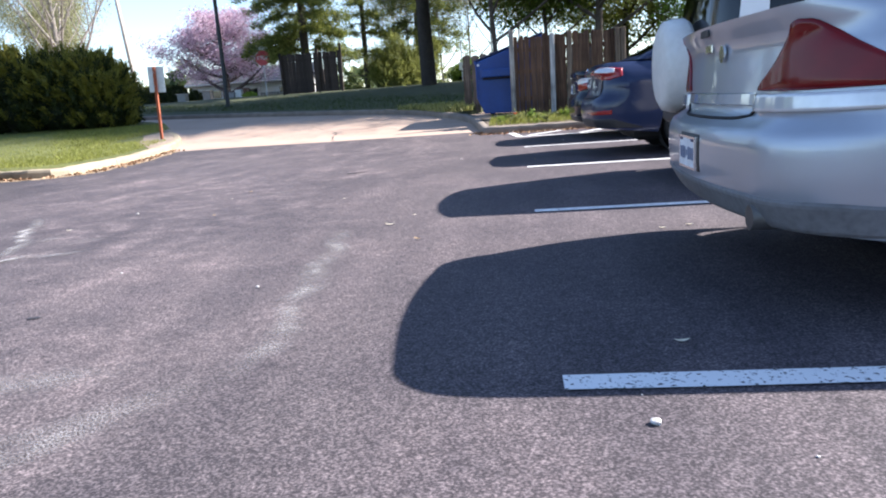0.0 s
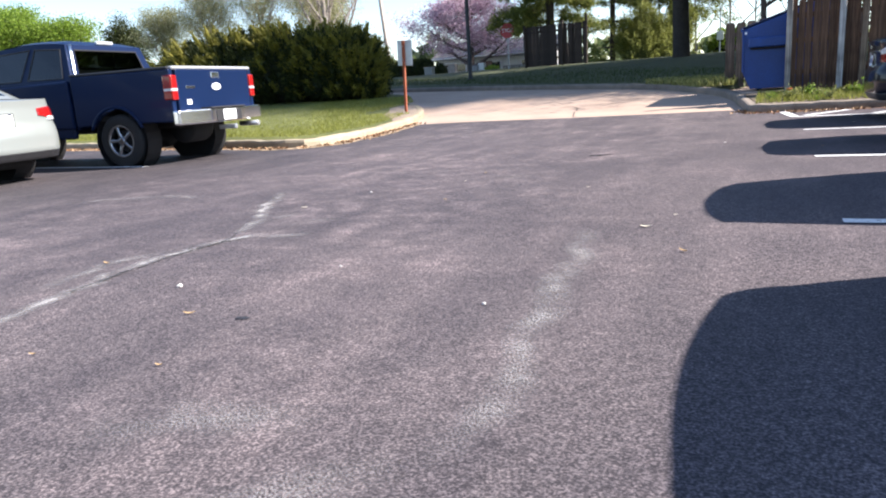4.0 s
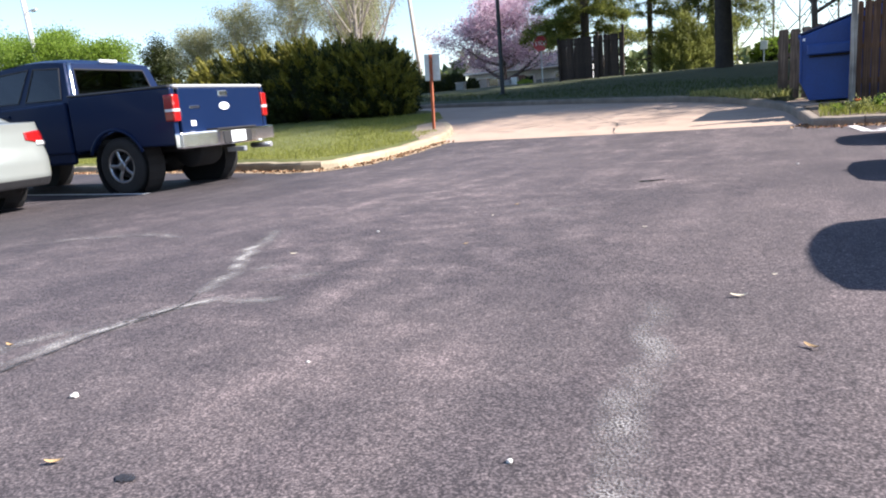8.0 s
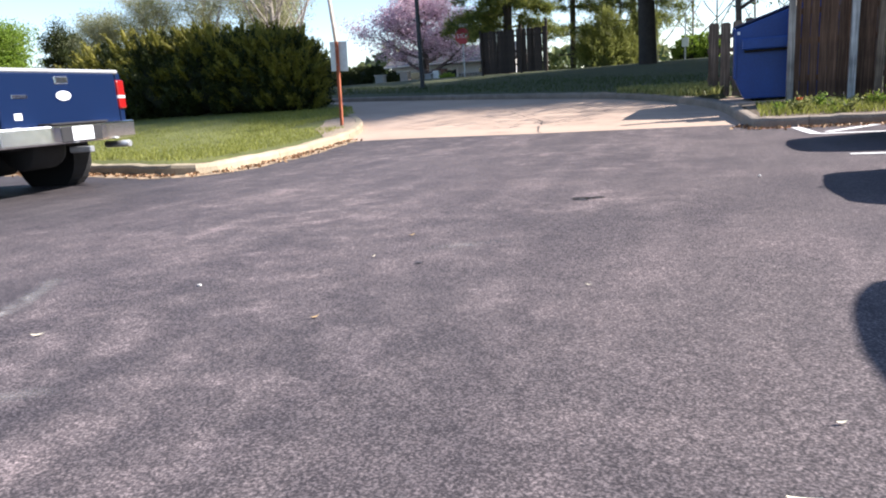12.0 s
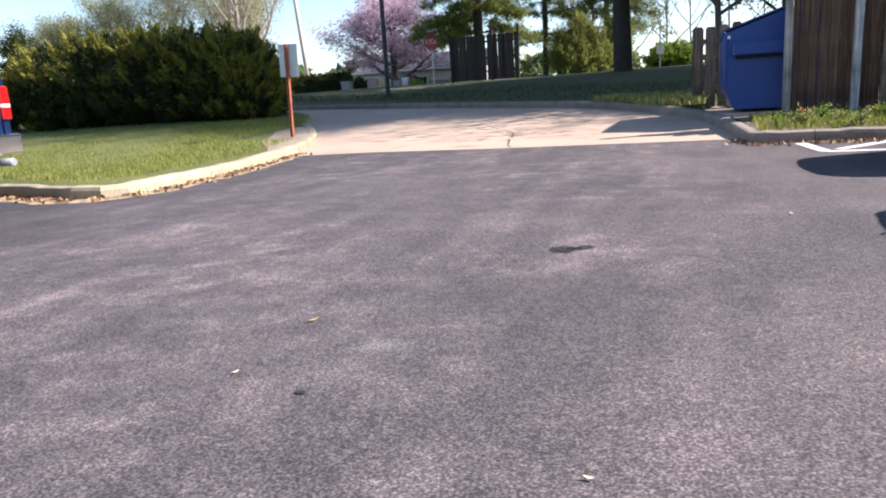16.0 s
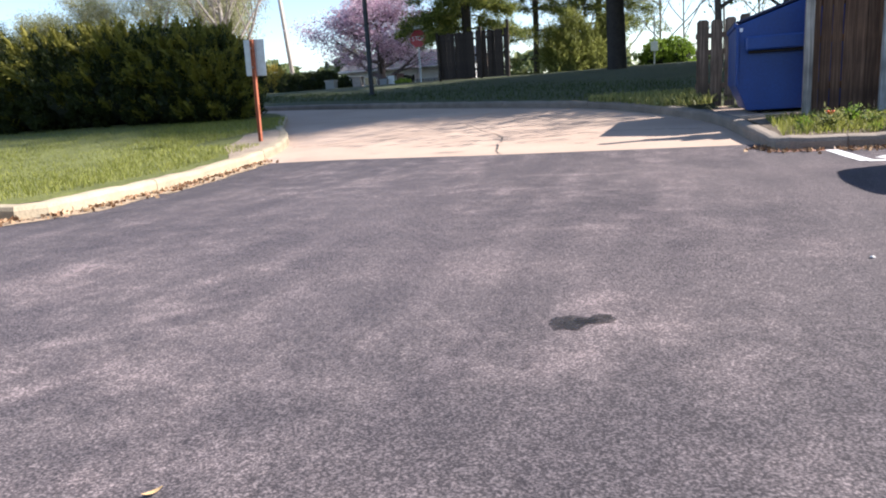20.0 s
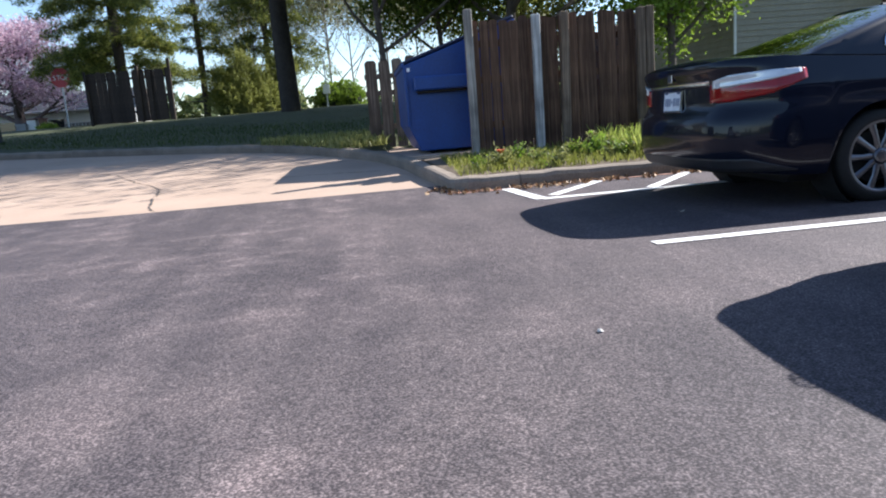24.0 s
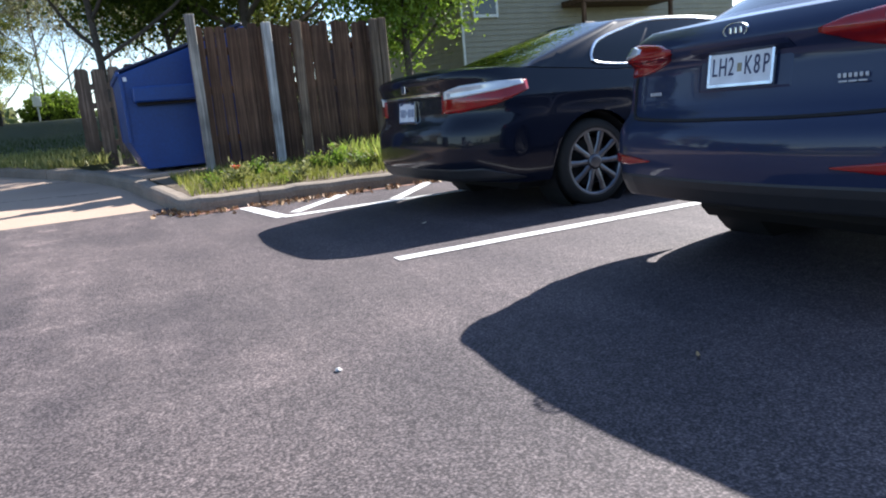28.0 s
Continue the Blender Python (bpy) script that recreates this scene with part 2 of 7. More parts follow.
def weathered_wood(name, dark, light, vary):
    """Upright boards: grain along z, knots of stain, each board its own tone."""
    m, n, l, b = node_material(name)
    co, stretch, grain = n.new("ShaderNodeTexCoord"), n.new("ShaderNodeMapping"), n.new("ShaderNodeTexNoise")
    stretch.inputs["Scale"].default_value = (48.0, 48.0, 1.6)
    grain.inputs["Scale"].default_value, grain.inputs["Detail"].default_value = 1.0, 6.0
    info, shift = n.new("ShaderNodeObjectInfo"), n.new("ShaderNodeVectorMath")
    scaled = n.new("ShaderNodeMath")
    scaled.operation, scaled.inputs[1].default_value = "MULTIPLY", 40.0
    l.new(info.outputs["Random"], scaled.inputs[0])
    l.new(co.outputs["Object"], stretch.inputs[0]), l.new(stretch.outputs[0], shift.inputs[0]), l.new(scaled.outputs[0], shift.inputs[1])
    l.new(shift.outputs[0], grain.inputs["Vector"])
    stain = texture(n, l, "noise", 2.6, detail=6)
    a = ramp(n, l, grain.outputs[0], [(0.28, tuple(c * 0.8 for c in dark)), (0.46, dark), (0.72, light)])
    s = ramp(n, l, stain.outputs[0], [(0.32, (0.62, 0.62, 0.64)), (0.5, (1.0, 1.0, 1.0)), (0.70, (1.35, 1.33, 1.30))])
    v = ramp(n, l, info.outputs["Random"], [(0.0, (1 - vary,) * 3), (1.0, (1 + vary,) * 3)])
    l.new(mix(n, l, mix(n, l, a.outputs[0], s.outputs[0], "MULTIPLY"), v.outputs[0], "MULTIPLY"), b.inputs["Base Color"])
    b.inputs["Roughness"].default_value, b.inputs["Specular IOR Level"].default_value = 0.88, 0.3
    bump(n, l, b, grain.outputs[0], 0.6, 0.006)
    return m


WOOD_BROWN = weathered_wood("brown_fence_wood", (0.080, 0.043, 0.026), (0.17, 0.100, 0.062), 0.30)
WOOD_FADED = weathered_wood("faded_fence_wood", (0.12, 0.085, 0.058), (0.26, 0.195, 0.140), 0.22)
WOOD_SILVERED = weathered_wood("silvered_fence_wood", (0.30, 0.29, 0.275), (0.56, 0.54, 0.51), 0.10)
WOOD_GREY = weathered_wood("grey_fence_wood", (0.20, 0.18, 0.155), (0.42, 0.385, 0.335), 0.15)
BLUE_STEEL = surface("blue_painted_steel", (0.003, 0.028, 0.150), (0.006, 0.052, 0.24), 0.42, 30, 2.5, 0.15, 0.003)
BLACK_PLASTIC = plain("black_plastic", (0.02, 0.02, 0.022), 0.5)
RUBBER = surface("tyre_rubber", (0.007, 0.007, 0.007), (0.018, 0.0175, 0.017), 0.8, 60, 6, 0.2, 0.002)
DARK = plain("dark_underside", (0.008, 0.008, 0.009), 0.8)
CHROME = plain("chrome", (0.80, 0.81, 0.83), 0.18, 1.0)
ALLOY = plain("alloy_metal", (0.32, 0.33, 0.35), 0.32, 1.0)
STEEL = plain("galvanised_steel", (0.42, 0.43, 0.44), 0.45, 0.8)
GLASS = tinted_glass("car_glass", (0.20, 0.23, 0.23))
GLASS_DARK = tinted_glass("dark_car_glass", (0.05, 0.055, 0.06))
LAMP_RED = plain("red_lamp_lens", (0.26, 0.008, 0.008), 0.15, 0, 0.4, 0.5)
LAMP_DEEP = plain("deep_red_lamp_lens", (0.14, 0.003, 0.004), 0.22, 0, 0.25, 0.15)
LAMP_CLEAR = plain("clear_lamp_lens", (0.62, 0.63, 0.64), 0.12, 0.2, 0.6, 1.0)
PLATE_WHITE = plain("plate_white", (0.72, 0.74, 0.76), 0.4)
PLATE_INK = plain("plate_ink", (0.03, 0.04, 0.10), 0.5)
PLATE_BLUE = plain("faded_plate_ink", (0.16, 0.19, 0.28), 0.5)
NAVY_PAINT = paint("navy_paint", (0.0036, 0.012, 0.044), 0.4, coat=0.14, dust=0.003)
BLACK_PAINT = paint("black_blue_paint", (0.004, 0.006, 0.014), 0.25, coat=0.8, dust=0.01)
SLATE_PAINT = paint("slate_blue_paint", (0.016, 0.025, 0.064), 0.3, dust=0.03)
SILVER_PAINT = paint("silver_paint", (0.42, 0.45, 0.50), 0.33, metal=0.55, dust=0.25)
WHITE_PAINT = paint("white_paint", (0.74, 0.74, 0.72), 0.3, dust=0.08)
CREAM_VINYL = surface("cream_vinyl", (0.60, 0.58, 0.53), (0.72, 0.70, 0.66), 0.45, 20, 4, 0.15, 0.004)
BARK = surface("bark", (0.035, 0.028, 0.022), (0.12, 0.095, 0.075), 0.95, 22, 3, 0.9, 0.03)
BARK_GREY = surface("grey_bark", (0.14, 0.125, 0.11), (0.30, 0.27, 0.24), 0.95, 22, 3, 0.8, 0.02)


# ---------------------------------------------------------------- building helpers
def link(name, verts, faces, material, parent=None, label="", smooth=False):
    me = bpy.data.meshes.new(name)
    me.from_pydata([tuple(v) for v in verts], [], [tuple(int(i) for i in f) for f in faces])
    me.materials.append(material)
    if smooth:
        me.polygons.foreach_set("use_smooth", [True] * len(me.polygons))
    me.update()
    ob = new(name, me)
    if parent is not None:
        ob.parent = parent
    if label:
        ob["label"] = label
    return ob


def part(name, bm, material, parent=None, label="", smooth=False):
    me = bpy.data.meshes.new(name)
    bm.to_mesh(me)
    bm.free()
    me.materials.append(material)
    if smooth:
        me.polygons.foreach_set("use_smooth", [True] * len(me.polygons))
    ob = new(name, me)
    if parent is not None:
        ob.parent = parent
    if label:
        ob["label"] = label
    return ob


def thing(name, m, label, category, group="", kind=""):
    ob = new(name)
    ob.empty_display_size = 0.2
    ob.matrix_world = m
    return tagged(ob, label, category, group, kind)


def box(size, at=(0, 0, 0), bevel=0.0, turn=None, segments=1):
    bm = bmesh.new()
    bmesh.ops.create_cube(bm, size=1, matrix=Matrix.Diagonal((*size, 1)))
    if bevel:
        bmesh.ops.bevel(bm, geom=bm.edges[:], offset=bevel, segments=segments, affect="EDGES", profile=0.5)
    if turn:
        bmesh.ops.transform(bm, matrix=pose(0, 0, 0, *turn), verts=bm.verts[:])
    bmesh.ops.translate(bm, vec=at, verts=bm.verts[:])
    return bm


def prism(outline, axis, a, b, bevel=0.0):
    """A polygon given in the two other axes, drawn out along axis from a to b."""
    order = {"x": lambda u, v, w: (w, u, v), "y": lambda u, v, w: (u, w, v), "z": lambda u, v, w: (u, v, w)}[axis]
    bm = bmesh.new()
    lo, hi = [bm.verts.new(order(u, v, a)) for u, v in outline], [bm.verts.new(order(u, v, b)) for u, v in outline]
    k = len(outline)
    bm.faces.new(lo), bm.faces.new(hi[::-1])
    for i in range(k):
        bm.faces.new((lo[i], hi[i], hi[(i + 1) % k], lo[(i + 1) % k]))
    bmesh.ops.recalc_face_normals(bm, faces=bm.faces[:])
    if bevel:
        bmesh.ops.bevel(bm, geom=bm.edges[:], offset=bevel, segments=2, affect="EDGES", profile=0.5)
    return bm


def lathe(profile, axis="y", steps=32, at=(0, 0, 0), caps=True):
    """Rings of (radius, place along axis)."""
    bm = bmesh.new()
    rings = []
    for r, w in profile:
        ring = []
        for k in range(steps):
            a = 2 * math.pi * k / steps
            u, v = r * math.cos(a), r * math.sin(a)
            p = {"y": (u, w, v), "z": (u, v, w), "x": (w, u, v)}[axis]
            ring.append(bm.verts.new((p[0] + at[0], p[1] + at[1], p[2] + at[2])))
        rings.append(ring)
    for a, b in zip(rings, rings[1:]):
        for k in range(steps):
            bm.faces.new((a[k], a[(k + 1) % steps], b[(k + 1) % steps], b[k]))
    for ring in (rings[0], rings[-1][::-1]) if caps else (rings[-1],) if caps is False else ():
        bm.faces.new(ring)
    bmesh.ops.recalc_face_normals(bm, faces=bm.faces[:])
    return bm


def tube_data(points, radii, sides=7):
    """Vertices and faces of a tapered tube along points."""
    pts = [Vector(p) for p in points]
    verts, faces = [], []
    for i, p in enumerate(pts):
        d = (pts[min(i + 1, len(pts) - 1)] - pts[max(i - 1, 0)]).normalized()
        u = d.orthogonal().normalized() if i == 0 else (u - d * u.dot(d)).normalized()
        w = d.cross(u)
        for k in range(sides):
            a = 2 * math.pi * k / sides
            verts.append(p + (u * math.cos(a) + w * math.sin(a)) * radii[i])
    for i in range(len(pts) - 1):
        for k in range(sides):
            a, b = i * sides + k, i * sides + (k + 1) % sides
            faces.append((a, b, b + sides, a + sides))
    faces.append(tuple(range(sides))[::-1])
    faces.append(tuple(range(len(verts) - sides, len(verts))))
    return verts, faces


def smooth_line(points, step):
    """Points about step apart on a smooth curve through the given ones."""
    p = [np.array(q, float) for q in points]
    p = [2 * p[0] - p[1]] + p + [2 * p[-1] - p[-2]]
    out = []
    for i in range(1, len(p) - 2):
        n = max(1, int(np.linalg.norm(p[i + 1] - p[i]) / step))
        for k in range(n):
            t = k / n
            out.append(0.5 * (2 * p[i] + (p[i + 1] - p[i - 1]) * t + (2 * p[i - 1] - 5 * p[i] + 4 * p[i + 1] - p[i + 2]) * t * t
                              + (3 * p[i] - p[i - 1] - 3 * p[i + 1] + p[i + 2]) * t ** 3))
    out.append(p[-2])
    return out


# ---------------------------------------------------------------- the lie of the land
def rise(x, y):
    """Height of the paving: level in the car park, climbing along the drive."""
    u = y - 13.0
    if u < 0:
        return 0.0
    if u < 2:
        return 0.0145 * u * u
    if y < 32:
        return 0.058 * (u - 1)
    return 1.044 + 0.5 * (1 - math.exp(-(y - 32) * 0.116))


XS = sorted({*np.arange(-60, 42, 2.0).tolist(), -600, -400, -250, -160, -110, -80, 60, 90, 140, 250, 400, 600})
YS = sorted({*np.arange(-30, 12, 3.0).tolist(), *np.arange(12.0, 17.0, 0.25).tolist(), *np.arange(17, 70, 1.5).tolist(), -600, -300, -150, -80, -50, 80, 100, 140, 220, 400, 600})


def sheet(name, x0, x1, y0, y1, lift, material, edge=None):
    xs = [x0] + [x for x in XS if x0 < x < x1] + [x1]
    ys = [y0] + [y for y in YS if y0 < y < y1] + [y1]
    verts = []
    for j, y in enumerate(ys):
        for x in xs:
            yy = y + (edge(x) if edge and j == len(ys) - 1 else 0)
            verts.append((x, yy, rise(x, yy) + lift))
    k = len(xs)
    faces = [(j * k + i, j * k + i + 1, (j + 1) * k + i + 1, (j + 1) * k + i) for j in range(len(ys) - 1) for i in range(k - 1)]
    return link(name, verts, faces, material)


tagged(sheet("ground", -600, 600, -600, 600, -0.06, TURF), "grassy ground reaching to the horizon", "ground", kind="structure")
tagged(sheet("pavement", -70, 6, 15.3, 75, 0.0, CONCRETE), "worn pale concrete drive with dark cracks", "pavement", kind="structure")
tagged(sheet("road", -45, 40, -30, 15.5, 0.012, ASPHALT, lambda x: 0.05 * math.sin(x * 1.7) + 0.03 * math.sin(x * 4.1 + 1)),
       "weathered dark asphalt of the car park", "road", kind="structure")


# kerbs: the island on the one side, the bed and the bank on the other
ISLAND = smooth_line([(-40, 17.0), (-22, 13.9), (-13, 12.35), (-9.3, 11.62), (-7.75, 11.22), (-7.25, 11.55), (-7.32, 12.6), (-7.5, 14.4),
                      (-7.65, 16.0), (-8.1, 17.4), (-8.8, 18.7), (-9.8, 20.2), (-10.8, 22.0), (-12.2, 24.2), (-15, 26.0), (-22, 28.6), (-45, 38)], 0.22)
BANK = smooth_line([(30, 14.95), (8, 14.95), (2, 14.95), (0.2, 14.95), (-0.36, 14.955), (-0.50, 15.01), (-0.56, 15.14), (-0.61, 15.5), (-0.72, 16.2), (-1.05, 18.0), (-1.85, 19.7), (-3.4, 21.8),
                    (-6.7, 24.0), (-11.5, 26.6), (-15, 28.2), (-24, 31.5), (-60, 44)], 0.22)
KERB_HIGH, KERB_WIDE = 0.15, 0.17


def side_of(line, i):
    a, b = line[max(i - 1, 0)], line[min(i + 1, len(line) - 1)]
    d = (b - a) / np.linalg.norm(b - a)
    return np.array([-d[1], d[0]])       # to the left of the way


def kerb(name, line, inward, label, category, stone=None):
    top = thing(name, Matrix.Identity(4), label, category, kind="structure")
    section = [(0.0, -0.05), (0.0, 0.10), (0.018, 0.138), (0.05, KERB_HIGH), (KERB_WIDE - 0.02, KERB_HIGH), (KERB_WIDE, KERB_HIGH - 0.02), (KERB_WIDE, -0.05)]
    run, start = 0.0, 0
    for i in range(1, len(line)):
        run += float(np.linalg.norm(line[i] - line[i - 1]))
        if run < 2.6 and i < len(line) - 1:
            continue
        verts, faces = [], []
        for j in range(start, i + 1):
            p, s = line[j], side_of(line, j) * inward
            if j == i and i < len(line) - 1:
                p = p - (line[i] - line[i - 1]) * 0.05
            chip = 0.006 * math.sin(j * 2.3) + 0.005 * math.sin(j * 5.1)
            for d, z in section:
                q = p + s * d
                verts.append((q[0], q[1], rise(q[0], q[1]) + z + (chip if z > 0.05 else 0)))
        k = len(section)
        for j in range(i - start):
            for c in range(k - 1):
                a = j * k + c
                faces.append((a, a + k, a + k + 1, a + 1))
        faces += [tuple(range(k)), tuple(range(len(verts) - k, len(verts)))[::-1]]
        link("kerb_stone", verts, faces, stone or KERB, top)
        run, start = 0.0, i
    return top


kerb("kerb_island", ISLAND, 1, "pale weathered concrete kerb round the grass island", "kerb")
kerb("kerb_bank", BANK, -1, "weathered concrete kerb along the bank and planting bed", "kerb", KERB_SHADED)


def lawn(name, line, inward, centre, hill, material, label, category, rows=(0, 0.01, 0.03, 0.06, 0.1, 0.16, 0.25, 0.38, 0.55, 0.75, 0.97)):
    verts, faces = [], []
    pts = [line[i] + side_of(line, i) * inward * (KERB_WIDE - 0.01) for i in range(len(line))]
    for p in pts:
        for r in rows:
            q = p + (np.array(centre) - p) * r
            d = float(np.linalg.norm(q - p))
            z = rise(q[0], q[1]) + KERB_HIGH - 0.02 + hill(q[0], q[1], d)
            verts.append((q[0], q[1], min(z, 0.30) if -1.35 < q[0] < 2.6 and 17.2 < q[1] < 20.5 else z))
    k = len(rows)
    for i in range(len(pts) - 1):
        for j in range(k - 1):
            a = i * k + j
            faces.append((a, a + 1, a + k + 1, a + k))
    return tagged(link(name, verts, faces, material, smooth=True), label, category, kind="structure")


def island_hill(x, y, d):
    return 0.10 * (1 - math.exp(-d / 2.5)) + 0.02 * math.sin(x * 1.3 + y)


def bank_hill(x, y, d):
    far = max(0.0, min(1.0, (y - 21) / 9))
    return 0.05 * (1 - math.exp(-d)) + far * 0.2 * (1 - math.exp(-d / 5.0)) + 0.02 * math.sin(x * 0.9 + y * 0.7)


lawn("lawn_island", ISLAND, 1, (-24, 19.5), island_hill, TURF, "green grass island inside the kerb", "lawn")
lawn("lawn_bank", BANK, -1, (14, 62), bank_hill, SHADED_TURF, "shaded grass bank behind the kerb", "lawn")


def on_bank(x, y):
    d = min(float(np.linalg.norm(np.array((x, y)) - p)) for p in BANK)
    return rise(x, y) + KERB_HIGH - 0.02 + bank_hill(x, y, d)


def on_island(x, y):
    d = min(float(np.linalg.norm(np.array((x, y)) - p)) for p in ISLAND)
    return rise(x, y) + KERB_HIGH - 0.02 + island_hill(x, y, d)


# ---------------------------------------------------------------- markings on the asphalt
def stroke(points, wide, lift=0.018, wobble=0.004, seed=0):
    rng = random.Random(seed)
    verts, faces = [], []
    pts = [np.array(p, float) for p in points]
    for i, p in enumerate(pts):
        s = side_of(pts, i)
        for k in (-0.5, -0.25, 0.0, 0.25, 0.5):
            q = p + s * (wide * k + rng.uniform(-wobble, wobble) * abs(k) * 2)
            verts.append((q[0], q[1], rise(q[0], q[1]) + lift))
    faces = [(5 * i + c, 5 * i + c + 1, 5 * i + c + 6, 5 * i + c + 5) for i in range(len(pts) - 1) for c in range(4)]
    return verts, faces


def line_mark(a, b, wide, label, seed):
    n = 14
    pts = [(a[0] + (b[0] - a[0]) * k / n, a[1] + (b[1] - a[1]) * k / n) for k in range(n + 1)]
    return tagged(link("parking_line", *stroke(pts, wide, seed=seed), WHITE_LINE), label, "road marking", "lines between the parking bays", "structure")


for k, y in enumerate((2.385, 5.40, 8.47, 11.565)):
    line_mark((0.24, y), (5.9, y + 0.02), 0.105, "worn white painted parking bay line", k)
line_mark((0.20, 14.03), (5.9, 14.05), 0.10, "white painted line along the hatched bay edge", 11)
line_mark((0.03, 14.86), (0.20, 14.03), 0.13, "short white painted line closing the hatched area", 12)
line_mark((0.34, 14.20), (1.02, 14.84), 0.11, "slanting white painted hatch line", 13)
line_mark((1.30, 14.12), (2.03, 14.88), 0.11, "slanting white painted hatch line", 14)
line_mark((2.28, 14.12), (3.0, 14.88), 0.11, "slanting white painted hatch line", 15)
line_mark((-8.35, 8.72), (-13.5, 8.95), 0.11, "white painted parking bay line beside the pickup", 16)
line_mark((-8.35, 5.72), (-13.5, 5.85), 0.11, "white painted parking bay line beside the white car", 17)


# ---------------------------------------------------------------- cars
def plan_outline(L, W, rear, front):
    """Half of a car's outline from the middle of its rear to the middle of its front: (x, y) on its left side.
    rear and front: how far the end bows, and the corner's length and width."""
    half = W / 2
    pts = []
    for (bow, cl, cw), end in ((rear, 0), (front, 1)):
        some = []
        for k in range(9):
            y = (half - cw) * k / 8
            some.append((bow * (y / half) ** 2, y))
        x0 = bow * ((half - cw) / half) ** 2
        for k in range(1, 10):
            a = math.pi / 2 * k / 9
            some.append((x0 + cl * (1 - math.cos(a)), half - cw + cw * math.sin(a)))
        pts.append(some if not end else [(L - x, y) for x, y in reversed(some)])
    n = int((pts[1][0][0] - pts[0][-1][0]) / 0.06)
    a, b = pts[0][-1], pts[1][0]
    side = [(a[0] + (b[0] - a[0]) * k / n, half) for k in range(1, n)]
    return pts[0] + side + pts[1]


